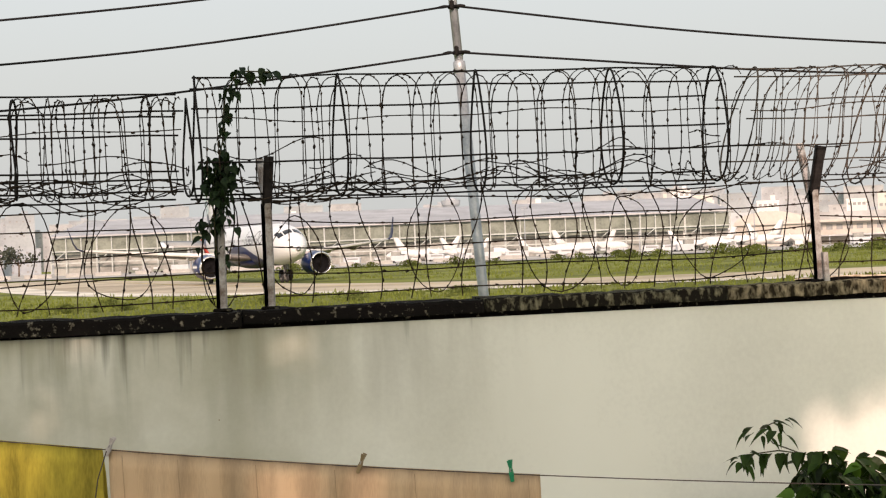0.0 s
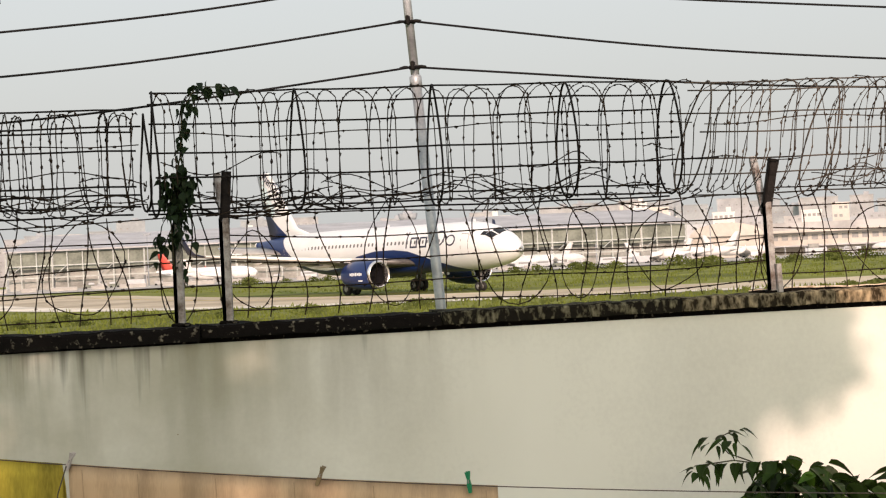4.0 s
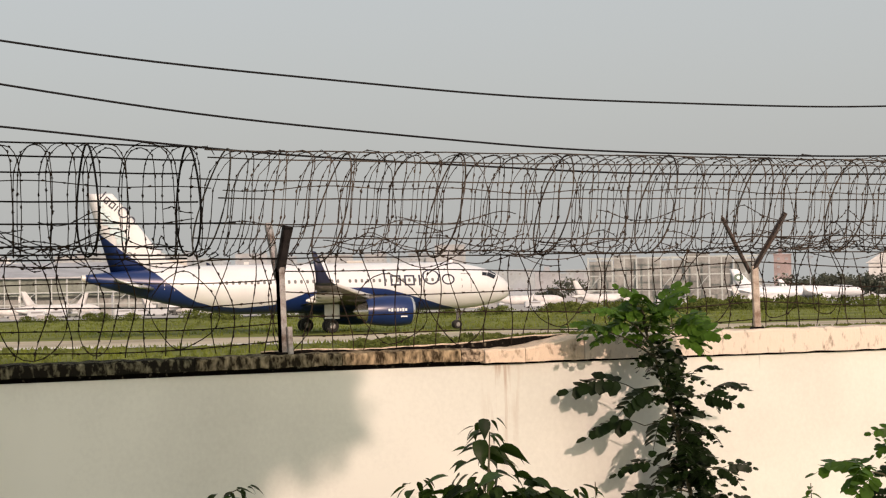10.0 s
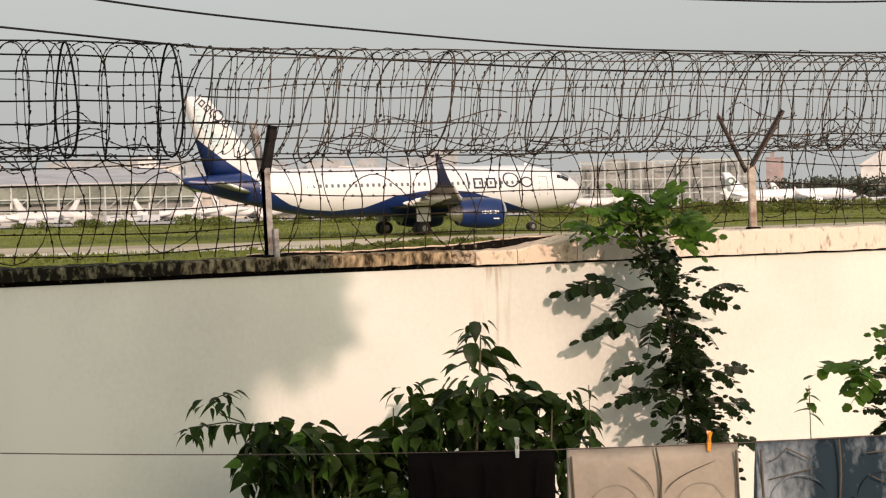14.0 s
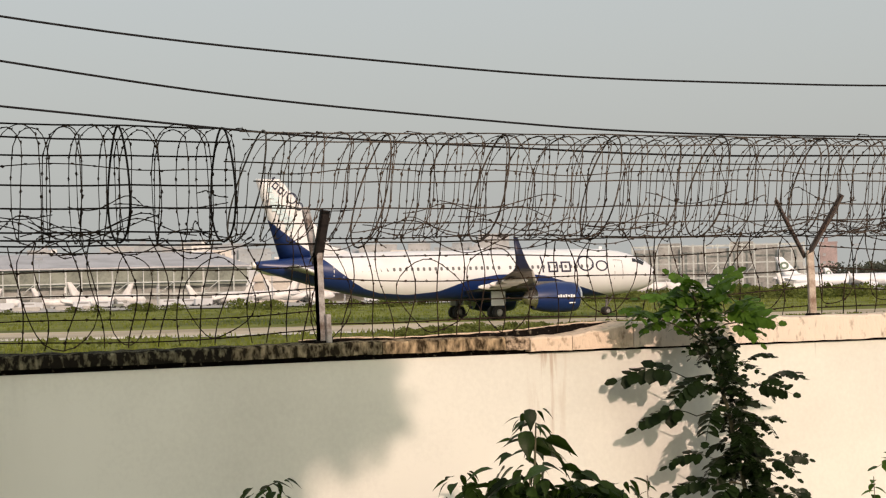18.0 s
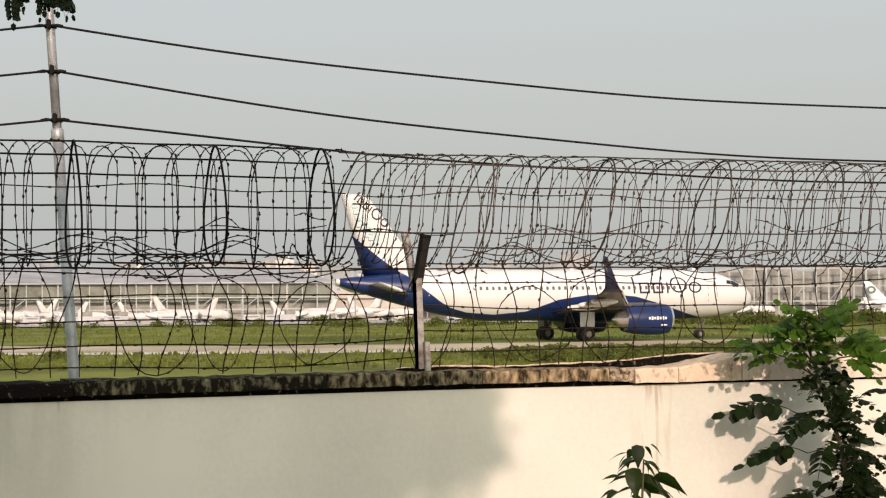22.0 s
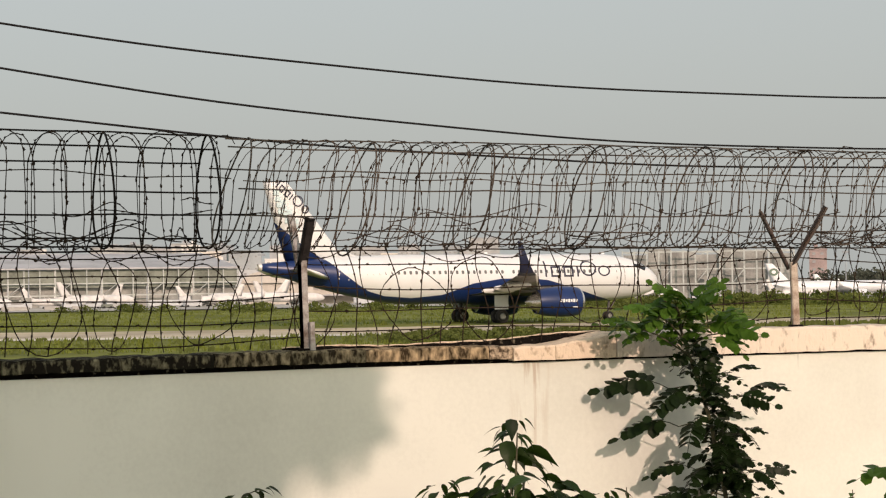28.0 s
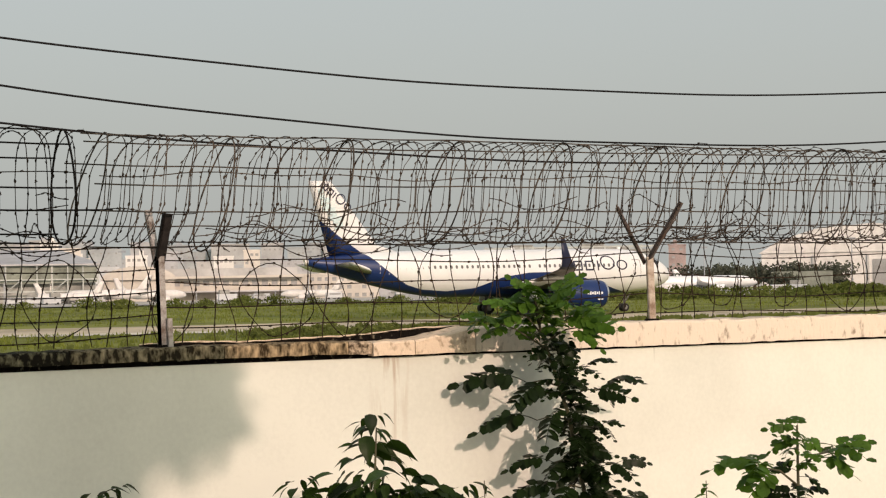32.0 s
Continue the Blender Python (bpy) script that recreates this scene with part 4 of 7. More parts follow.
def lower_strands():
    e = tagged(empty("barbed_fence", Matrix()), "straight barbed strands and wavy uprights between coil and coping", "barbed wire")
    for z, sag in ((3.235, 0.02), (3.13, 0.03), (3.0, 0.03), (2.87, 0.025), (2.755, 0.02)):
        h = Heap()
        s0 = -7.4
        for s1 in (S_A, 0.0, S_C, S_C + 3.1, 9.6):
            u = np.linspace(0, 1, 26)
            z2 = z + (0.05 if s0 >= 0 else 0)
            ph = rngw.uniform(0, 6)
            pts = np.array([along(s0 + (s1 - s0) * q, 0.03, z2 - sag * 4 * q * (1 - q) + 0.012 * math.sin(ph + 9 * q)) for q in u])
            h.tube(pts, 0.0035, 4)
            barbs(h, pts, 0.12, 0.011)
            s0 = s1
        h.make("strand", M_WIRE, e)
    s = -7.3
    while s < 9.5:
        z1 = 3.27 + rngw.uniform(-0.03, 0.05)
        ph, amp = rngw.uniform(0, 6), rngw.uniform(0.01, 0.05)
        lean = rngw.normal(0, 0.05)
        base = 2.70 if s < 1.5 else 2.76
        pts = np.array([along(s + lean * q + amp * math.sin(ph + 5 * q), 0.05 + 0.05 * math.sin(ph + 2 * q), base + (z1 - base) * q) for q in np.linspace(0, 1, 12)])
        h = Heap()
        h.tube(pts, 0.0035, 4)
        barbs(h, pts, 0.13, 0.010)
        h.make("upright_wire", M_WIRE, e)
        s += rngw.uniform(0.09, 0.2)


def flat_loops():
    e = tagged(empty("loop_wire", Matrix()), "overlapping hanging loops of thin rusty wire under the coil", "wire loops")
    s = -7.1
    while s < 9.3:
        rx, rz = rngw.uniform(0.10, 0.22), rngw.uniform(0.2, 0.31)
        zc = (2.70 if s < 1.5 else 2.77) + rz + rngw.uniform(0.0, 0.05)
        a = np.linspace(0, 2 * np.pi, 27)[:-1] + rngw.uniform(0, 6)
        tilt = rngw.uniform(-0.15, 0.15)
        k1, k2 = rngw.uniform(0, 6, 2)
        pts = np.array([along(s + rx * math.cos(q) * (1 + 0.2 * math.sin(2 * q + k1)) + 0.1 * tilt * math.sin(q), 0.08 + 0.06 * math.sin(q + k2), zc + rz * math.sin(q) * (1 + 0.06 * math.sin(3 * q + k2))) for q in a])
        h = Heap()
        h.tube(pts, 0.0031, 4, True)
        barbs(h, pts, 0.13, 0.010)
        h.make("loop", M_WIRE, e)
        s += rngw.uniform(0.38, 0.75)


lower_strands()
flat_loops()

# ---- lighting pole behind the wall, with cables ----
POLE_B, POLE_T = Vector((-1.93, 10.32, 2.69)), Vector((-2.08, 10.42, 4.70))


def pole_at(z):
    u = (z - POLE_B.z) / (POLE_T.z - POLE_B.z)
    return POLE_B.lerp(POLE_T, u)


def build_pole():
    e = tagged(empty("steel_pole", Matrix()), "slim leaning galvanised steel pole carrying three cables", "utility pole")
    tube("lower_tube", [pole_at(z) for z in (0.05, 1.5, 2.7, 4.02)], 0.031, M_GALV, e, n=14)
    tube("collar", [pole_at(z) for z in (3.985, 3.99, 4.05, 4.06)], [0.031, 0.037, 0.037, 0.027], M_GALV, e, n=14)
    tube("upper_tube", [pole_at(z) for z in (4.03, 4.7, 5.6)], 0.026, M_GALV, e, n=14)
    zs = (4.105, 4.38, 4.64)
    for z in zs:
        p = pole_at(z)
        bm = bmesh.new()
        bm_box(bm, p.x, p.y, p.z, 0.064, 0.064, 0.022, bev=0.006)
        bm_box(bm, p.x, p.y - 0.045, p.z + 0.008, 0.022, 0.04, 0.055, bev=0.006)
        c = part("clamp", bm, M_ROD, e, "dark iron clamp")
        for sx in (-1, 1):
            a = p + Vector((sx * 0.03, -0.045, 0))
            tube("insulator", [a, a + Vector((sx * 0.02, 0, 0.0)), a + Vector((sx * 0.05, 0, -0.004))], [0.009, 0.011, 0.008], M_ROD, c, n=8)
    for k, z in enumerate(zs):
        p = pole_at(z) + Vector((0, -0.045, 0))
        drop, slack = (0.08, 0.175, 0.05)[k], (0.222, 0.304, 0.27)[k]
        for nm, end, sag in (("r", Vector((7.4, 13.75, z - drop)), slack), ("l", Vector((-11.3, 6.35, z - 0.02)), (0.36, 0.385, 0.40)[k])):
            u = np.linspace(0, 1, 44)
            pts = [p.lerp(end, q) + Vector((0, 0, -4 * sag * q * (1 - q) + 0.004 * math.sin(23 * q + k))) for q in u]
            c = tube("overhead_cable", pts, 0.0068, M_CABLE, n=6)
            tagged(c, "black insulated overhead cable sagging from the steel pole", "cable", "cables on the pole")


build_pole()

# ---- airliner ----


def fus_ring(x):
    """Centre height, half width and half height of the body at x (nose 0, tail -37.57)."""
    d = -x
    if d < 6.5:
        q = d / 6.5
        k = math.sqrt(max(0.0, 1 - (1 - q) ** 2.15))
        return 3.28 + 0.47 * (q ** 0.85) * (2 - q) if q < 1 else 3.75, 1.975 * k, 2.07 * k * (0.96 + 0.04 * q)
    if d < 24.5:
        return 3.75, 1.975, 2.07
    q = min(1, (d - 24.5) / 13.07)
    r = 1 - 0.90 * q ** 1.55
    top = 5.82 - 0.70 * q ** 1.9
    hz = 2.07 * r
    return top - hz, 1.975 * (1 - 0.90 * q ** 1.7), hz


def fus_pt(x, a, lift=0.0):
    """A point of the skin; a: degrees from the top, positive to the aircraft's right."""
    z, w, h = fus_ring(x)
    a = radians(a)
    return (x, -(w + lift) * math.sin(a), z + (h + lift) * math.cos(a))


def skin_patch(bm, corners, lift=0.015, k=3):
    """A patch on the body from four (x, angle) corners, in order."""
    g = []
    for i in range(k + 1):
        row = []
        for j in range(k + 1):
            u, w = i / k, j / k
            x = (corners[0][0] * (1 - u) + corners[1][0] * u) * (1 - w) + (corners[3][0] * (1 - u) + corners[2][0] * u) * w
            a = (corners[0][1] * (1 - u) + corners[1][1] * u) * (1 - w) + (corners[3][1] * (1 - u) + corners[2][1] * u) * w
            row.append(bm.verts.new(fus_pt(x, a, lift)))
        g.append(row)
    for i in range(k):
        for j in range(k):
            bm.faces.new((g[i][j], g[i + 1][j], g[i + 1][j + 1], g[i][j + 1]))


def foil(name, secs, material, parent, label=""):
    """A wing, fin or tailplane. secs: (leading edge, trailing edge, thickness) with points, root to tip; thick along 'n'."""
    v, f = [], []
    prof = ((0, 0), (0.03, 0.55), (0.12, 0.9), (0.3, 1.0), (0.6, 0.65), (1.0, 0.06), (0.6, -0.5), (0.3, -0.75), (0.12, -0.7), (0.03, -0.45))
    for le, te, th, up in secs:
        le, te, up = Vector(le), Vector(te), Vector(up)
        for u, t in prof:
            v.append(le.lerp(te, u) + up * (t * th * 0.5))
    n = len(prof)
    for i in range(len(secs) - 1):
        for j in range(n):
            a, b = i * n + j, i * n + (j + 1) % n
            f.append((a, b, b + n, a + n))
    f.append(tuple(range((len(secs) - 1) * n, len(secs) * n)))
    f.append(tuple(range(n))[::-1])
    return mesh_ob(name, v, f, material, parent, label, True)


def lathe_x(name, prof, cy, cz, material, parent, label="", n=28):
    """A turned form about an axis along x; prof: (x, radius)."""
    v, f = [], []
    for x, r in prof:
        for k in range(n):
            a = 2 * math.pi * k / n
            v.append((x, cy + r * math.cos(a), cz + r * math.sin(a)))
    for i in range(len(prof) - 1):
        for k in range(n):
            a, b = i * n + k, i * n + (k + 1) % n
            f.append((a, b, b + n, a + n))
    return mesh_ob(name, v, f, material, parent, label, True)


def airliner(label, body_mat, fin_mat, wing_mat, engine_mat, tip_mat, detail=True, group=""):
    e = tagged(empty("airliner", Matrix()), label, "aeroplane", group)
    xs = [-0.02, -0.12, -0.35, -0.7, -1.1, -1.6, -2.2, -3, -4, -5.2, -6.5] + list(np.arange(-7.5, -24.6, -1.0 if detail else -4)) + list(np.linspace(-24.6, -37.5, 16))
    n = 40 if detail else 20
    v, f = [], []
    for x in xs:
        for k in range(n):
            v.append(fus_pt(x, 360 * k / n))
    for i in range(len(xs) - 1):
        for k in range(n):
            a, b = i * n + k, i * n + (k + 1) % n
            f.append((a, b, b + n, a + n))
    f += [tuple(range(n)), tuple(range((len(xs) - 1) * n, len(xs) * n))[::-1]]
    body = mesh_ob("fuselage", v, f, body_mat, e, "", True)
    if detail:
        cone = [-37.22, -37.3, -37.42, -37.52]
        v = [fus_pt(x, 360 * k / 20, 0.014) for x in cone for k in range(20)]
        f = [(i * 20 + k, i * 20 + (k + 1) % 20, i * 20 + 20 + (k + 1) % 20, i * 20 + 20 + k) for i in range(3) for k in range(20)] + [tuple(range(60, 80))[::-1]]
        mesh_ob("tail_cone", v, f, M_SLAT, e, "bare metal tail cone", True)
    foil("fin", [((-28.3, 0, 5.6), (-35.15, 0, 5.3), 0.5, (0, 1, 0)), ((-30.6, 0, 6.3), (-35.45, 0, 6.3), 0.55, (0, 1, 0)), ((-34.6, 0, 11.4), (-36.95, 0, 11.4), 0.26, (0, 1, 0)), ((-34.95, 0, 11.76), (-36.98, 0, 11.76), 0.14, (0, 1, 0))], fin_mat, e)
    for sd, nm in ((-1, "right"), (1, "left")):
        w = foil("wing", [((-11.2, sd * 1.2, 2.55), (-19.6, sd * 1.2, 2.35), 0.95, (0, 0, 1)), ((-13.4, sd * 3.2, 2.75), (-19.3, sd * 3.2, 2.5), 0.8, (0, 0, 1)), ((-15.3, sd * 6.4, 3.0), (-19.4, sd * 6.4, 2.84), 0.5, (0, 0, 1)), ((-21.0, sd * 16.6, 3.9), (-22.7, sd * 16.6, 3.84), 0.2, (0, 0, 1))], wing_mat, e)
        foil("slat", [((-13.34, sd * 3.2, 2.76), (-13.95, sd * 3.2, 2.74), 0.66, (0, 0, 1)), ((-15.23, sd * 6.4, 3.01), (-15.75, sd * 6.4, 2.99), 0.46, (0, 0, 1)), ((-20.92, sd * 16.5, 3.9), (-21.25, sd * 16.5, 3.89), 0.19, (0, 0, 1))], M_SLAT, w, "bright bare-metal leading edge")
        foil("winglet", [((-21.05, sd * 16.6, 3.9), (-22.7, sd * 16.6, 3.86), 0.18, (0, -sd * 0.3, 1)), ((-21.55, sd * 17.15, 4.13), (-22.75, sd * 17.15, 4.11), 0.17, (0, -sd * 0.6, 0.8)), ((-22.0, sd * 17.45, 4.7), (-22.86, sd * 17.45, 4.7), 0.14, (0, -sd * 0.9, 0.3)), ((-22.9, sd * 17.9, 6.35), (-23.25, sd * 17.9, 6.45), 0.07, (0, -sd, 0.1))], tip_mat, e, "upswept dark wing tip")
        # grey stands in for the shaded underside, the white cap for the lit tip
        tp = foil("tailplane", [((-31.4, sd * 0.5, 3.85), (-35.0, sd * 0.5, 4.6), 0.42, (0, 0, 1)), ((-33.8, sd * 5.2, 4.12), (-35.7, sd * 5.2, 4.8), 0.22, (0, 0, 1))], M_TAILPLANE if detail else body_mat, e)
        if detail:
            foil("tip_cap", [((-33.35, sd * 4.5, 4.0), (-35.7, sd * 4.5, 4.72), 0.34, (0, 0, 1)), ((-34.1, sd * 5.7, 4.12), (-35.75, sd * 5.7, 4.76), 0.2, (0, 0, 1))], M_WHITE, tp, "white tailplane tip imitating its lit edge")
        ec, ez = sd * 5.75, 1.74
        nac = lathe_x("engine", [(-11.3, 1.09), (-11.6, 1.20), (-12.2, 1.27), (-13.3, 1.27), (-14.5, 1.15), (-15.3, 0.98)], ec, ez, engine_mat, e)
        lathe_x("intake_lip", [(-11.75, 0.96), (-11.4, 0.97), (-11.23, 1.02), (-11.23, 1.08), (-11.33, 1.135), (-11.46, 1.175)], ec, ez, M_LIP, nac, "polished metal intake lip")
        lathe_x("fan", [(-11.72, 0.97), (-12.05, 0.96), (-12.1, 0.3), (-11.85, 0.15), (-11.65, 0.01)], ec, ez, M_DARK, nac, "dark fan behind the intake")
        lathe_x("exhaust_cone", [(-15.2, 0.94), (-15.25, 0.70), (-15.9, 0.56), (-16.0, 0.36), (-16.35, 0.02)], ec, ez, M_LIP, nac, "bare metal exhaust")
        bm = bmesh.new()
        bm_box(bm, -14.8, ec, 2.80, 4.2, 0.34, 0.55, bev=0.12)
        part("pylon", bm, wing_mat, e)
        if detail:
            for y0, y1, xa, xb in ((3.3, 6.2, -18.35, -18.5), (6.5, 9.8, -18.6, -19.5), (9.9, 13.2, -19.55, -20.6)):
                za, zb = 2.5 + 0.088 * (y0 - 3.2), 2.5 + 0.088 * (y1 - 3.2)
                foil("flap", [((xa, sd * y0, za - 0.02), (xa - 1.15, sd * y0, za - 0.16), 0.16, (0, 0, 1)), ((xb, sd * y1, zb - 0.02), (xb - 0.95, sd * y1, zb - 0.14), 0.12, (0, 0, 1))], M_HUB, w, "paler grey trailing flap")
            for k, q in enumerate((6.0, 9.0, 12.2)):
                bm = bmesh.new()
                zc, xc = 2.42 + 0.07 * q - 0.12, -18.9 - 0.22 * (q - 6)
                bmesh.ops.create_uvsphere(bm, u_segments=10, v_segments=7, radius=1.0, matrix=Matrix.Translation((xc, sd * q, zc)) @ Matrix.Diagonal((1.6 - 0.2 * k, 0.2, 0.26, 1)))
                part("flap_fairing", bm, M_SLAT, w)
    bm = bmesh.new()
    bmesh.ops.create_uvsphere(bm, u_segments=20, v_segments=12, radius=1.0, matrix=Matrix.Translation((-15.6, 0, 2.35)) @ Matrix.Diagonal((5.0, 2.05, 0.95, 1)))
    part("belly_fairing", bm, M_BLUE if detail else body_mat, e, smooth=True)
    # undercarriage
    wheels = []
    wb = bmesh.new()
    r = 0.58
    prof = ((-0.2, 0.30), (-0.2, 0.46), (-0.15, 0.56), (-0.06, 0.585), (0.06, 0.585), (0.15, 0.56), (0.2, 0.46), (0.2, 0.30))
    vv, ff, n = [], [], 22
    for y, q in prof:
        for k in range(n):
            a = 2 * math.pi * k / n
            vv.append((q * math.cos(a), y, q * math.sin(a)))
    for i in range(len(prof) - 1):
        for k in range(n):
            a, b = i * n + k, i * n + (k + 1) % n
            ff.append((a, b, b + n, a + n))
    for nm, gx, gy, rad, top, sep in (("main_gear", -17.7, -3.8, 0.58, 2.5, 0.46), ("main_gear", -17.7, 3.8, 0.58, 2.5, 0.46), ("nose_gear", -5.07, 0.0, 0.38, 2.0, 0.25)):
        g = tube(nm, [(gx + 0.15, gy * 0.98, top), (gx, gy, rad), (gx, gy, rad - 0.05)], [0.13 * rad / 0.58 + 0.02] * 3, M_WING, e, n=10)
        tube("drag_brace", [(gx + 0.9, gy * 0.8, top - 0.1), (gx, gy, rad + 0.35)], 0.06, M_WING, g, n=8)
        for sd in (-1, 1):
            if detail:
                wh = mesh_ob("wheel", [Vector(q) * (rad / 0.58) for q in vv], ff, M_TYRE, e, "black tyre on a grey hub", True)
                wh.matrix_basis = Matrix.Translation((gx, gy + sd * sep, rad))
                hub = lathe_hub(rad)
                hub.parent = wh
                wheels.append((wh, rad))
            else:
                wh = mesh_ob("wheel", [Vector(q) * (rad / 0.58) + Vector((gx, gy + sd * sep, rad)) for q in vv], ff, M_TYRE, e, "", True)
        if detail and nm == "main_gear":
            bm = bmesh.new()
            bm_box(bm, gx + 0.1, gy * 1.05, 1.75, 1.3, 0.06, 1.2, bev=0.02)
            part("gear_door", bm, M_WHITE, g)
    if not detail:
        return e, wheels
    # glazing, doors and lettering shapes
    for sd in (-1, 1):
        bm = bmesh.new()
        skin_patch(bm, [(-1.5, sd * 3), (-2.3, sd * 3), (-2.36, sd * 33), (-1.56, sd * 38)], 0.012)
        part("windscreen", bm, M_GLASS, body)
        bm = bmesh.new()
        skin_patch(bm, [(-1.66, sd * 42), (-2.42, sd * 37), (-2.76, sd * 56), (-2.02, sd * 62)], 0.012)
        part("windscreen", bm, M_GLASS, body)
        bm = bmesh.new()
        skin_patch(bm, [(-2.56, sd * 42), (-3.05, sd * 44), (-3.2, sd * 58), (-2.78, sd * 57)], 0.012)
        part("windscreen", bm, M_GLASS, body)
        # cabin windows: one mesh, many places
        bm = bmesh.new()
        vs = []
        for dx, da in ((-0.115, 72), (-0.06, 70.4), (0.06, 70.4), (0.115, 72), (0.115, 77.5), (0.06, 79), (-0.06, 79), (-0.115, 77.5)):
            p = fus_pt(-15, sd * da, 0.012)
            vs.append(bm.verts.new((dx, p[1], p[2])))
        bm.faces.new(vs)
        first = part("cabin_window", bm, M_PANE, body)
        first.matrix_basis = Matrix.Translation((-7.4, 0, 0))
        x = -7.93
        while x > -29.6:
            if not (-15.9 < x < -15.4):
                # the tail tapers: draw the pane in with the skin
                z, w, h = fus_ring(x)
                p0, p1 = fus_pt(-15, sd * 75, 0.012), fus_pt(x, sd * 75, 0.012)
                again(first, Matrix.Translation((x, p1[1] - p0[1], 0)), body)
            x -= 0.53
        for x0, x1, a0, a1 in ((-4.35, -5.2, 58, 108), (-30.2, -31.0, 55, 105)):
            bm = bmesh.new()
            for k in (0, 1):
                xa = x0 if k == 0 else x1
                skin_patch(bm, [(xa, sd * a0), (xa - 0.05, sd * a0), (xa - 0.05, sd * a1), (xa, sd * a1)], 0.008)
            skin_patch(bm, [(x0, sd * a0), (x1, sd * a0), (x1, sd * (a0 + 1.4)), (x0, sd * (a0 + 1.4))], 0.008)
            part("door_outline", bm, M_WING if x0 > -20 else M_SLAT, body)
        # name mark as thin plain bars, outlined squares and rings of its size
        def stroke(x0, x1, a0, a1):
            bm = bmesh.new()
            skin_patch(bm, [(x0, sd * a0), (x1, sd * a0), (x1, sd * a1), (x0, sd * a1)], 0.016, 3)
            part("name_bar", bm, M_LOGO, body)

        def hoop(xc, ac, rx, ra, w):
            k, v, f = 22, [], []
            for i in range(k):
                q = 2 * math.pi * i / k
                for g in (1.0, 1 - w / rx):
                    v.append(fus_pt(xc + g * rx * math.cos(q), sd * (ac + g * ra * math.sin(q)), 0.016))
            for i in range(k):
                a, b = 2 * i, 2 * ((i + 1) % k)
                f.append((a, b, b + 1, a + 1))
            mesh_ob("name_ring", v, f, M_LOGO, body)

        def square(x0, x1, a0, a1):
            stroke(x0, x0 + 0.16, a0, a1), stroke(x1 - 0.16, x1, a0, a1)
            stroke(x0 + 0.16, x1 - 0.16, a0, a0 + 4.2), stroke(x0 + 0.16, x1 - 0.16, a1 - 4.2, a1)
        stroke(-12.32, -12.16, 46, 88)
        stroke(-9.2, -9.04, 62, 88)
        square(-11.75, -10.8, 62, 88), square(-10.5, -9.55, 62, 88)
        hoop(-8.05, 67, 0.80, 20, 0.15), hoop(-6.5, 74, 0.60, 13.5, 0.15)
        # small bars on the engine and grey strokes on the fin
        bm = bmesh.new()
        for k in range(7):
            bm_box(bm, -12.15 - 0.24 * k, sd * 7.03, 1.82, 0.17, 0.02, 0.2 + 0.08 * (k % 2))
        bm_box(bm, -12.3, sd * 6.985, 1.27, 0.55, 0.02, 0.1)
        part("engine_bar", bm, M_WHITE, e)
        # the same mark, smaller, running down the leading edge of the fin
        def on_fin(d, q):
            x, z = -36.0 + 0.76 * d + 0.65 * q, 11.35 - 0.65 * d + 0.76 * q
            return (x, sd * (0.30 - 0.0284 * (z - 6.3)), z)

        def fin_stroke(d0, d1, q0, q1):
            mesh_ob("fin_bar", [on_fin(d0, q0), on_fin(d1, q0), on_fin(d1, q1), on_fin(d0, q1)], [(0, 1, 2, 3)], M_LOGO, e)
        for d, top in ((0.0, 0.8), (0.3, 0.55), (0.64, 0.55), (0.9, 0.55), (1.24, 0.55), (1.5, 0.55)):
            fin_stroke(d, d + 0.1, 0.0, top)
        for d0, d1 in ((0.4, 0.64), (1.0, 1.24)):
            fin_stroke(d0, d1, 0.0, 0.1), fin_stroke(d0, d1, 0.45, 0.55)
        for dc, qc, rr in ((2.2, 0.40, 0.46), (3.1, 0.30, 0.34)):
            v = [on_fin(dc + g * math.cos(a), qc + g * math.sin(a)) for a in np.linspace(0, 2 * math.pi, 20, endpoint=False) for g in (rr, rr - 0.1)]
            mesh_ob("fin_ring", v, [(2 * k, 2 * ((k + 1) % 20), 2 * ((k + 1) % 20) + 1, 2 * k + 1) for k in range(20)], M_LOGO, e)
    for sd in (-1, 1):
        for i in range(4):
            for k in range(7):
                x, z = -35.9 + 0.55 * k + 0.12 * i, 10.9 - 0.78 * k - 0.5 * i
                if x < -36.4 or z < 6.2 + 0.2 * i or x > -31.6 - (z - 6.3) * 0.78 - 0.5 or z < 17.2 + 0.9 * (x + 26) * 1.25:
                    continue
                bm = bmesh.new()
                bm_box(bm, x, sd * (0.29 - 0.028 * (z - 6.3)), z, 0.46, 0.02, 0.40, bev=0.0)
                part("fin_dot", bm, M_TEAL, e)
    for x, z in ((-5.5, 5.95), (-17.0, 5.95), (-9.2, 1.6)):
        bm = bmesh.new()
        bm_box(bm, x, 0, z - 0.05, 0.32, 0.04, 0.22, bev=0.015)
        part("antenna", bm, M_WHITE, e)
    return e, wheels


def lathe_hub(rad):
    k = rad / 0.58
    bm = bmesh.new()
    for sd in (-1, 1):
        bmesh.ops.create_cone(bm, cap_ends=True, segments=16, radius1=0.31 * k, radius2=0.22 * k, depth=0.1 * k, matrix=Matrix.Translation((0, sd * 0.17 * k, 0)) @ pose(0, 0, 0, -90 * sd))
        for q in range(6):
            a = q * math.pi / 3
            bm_box(bm, 0.17 * k * math.cos(a), sd * 0.225 * k, 0.17 * k * math.sin(a), 0.05 * k, 0.03, 0.05 * k)
    return part("hub", bm, M_HUB)


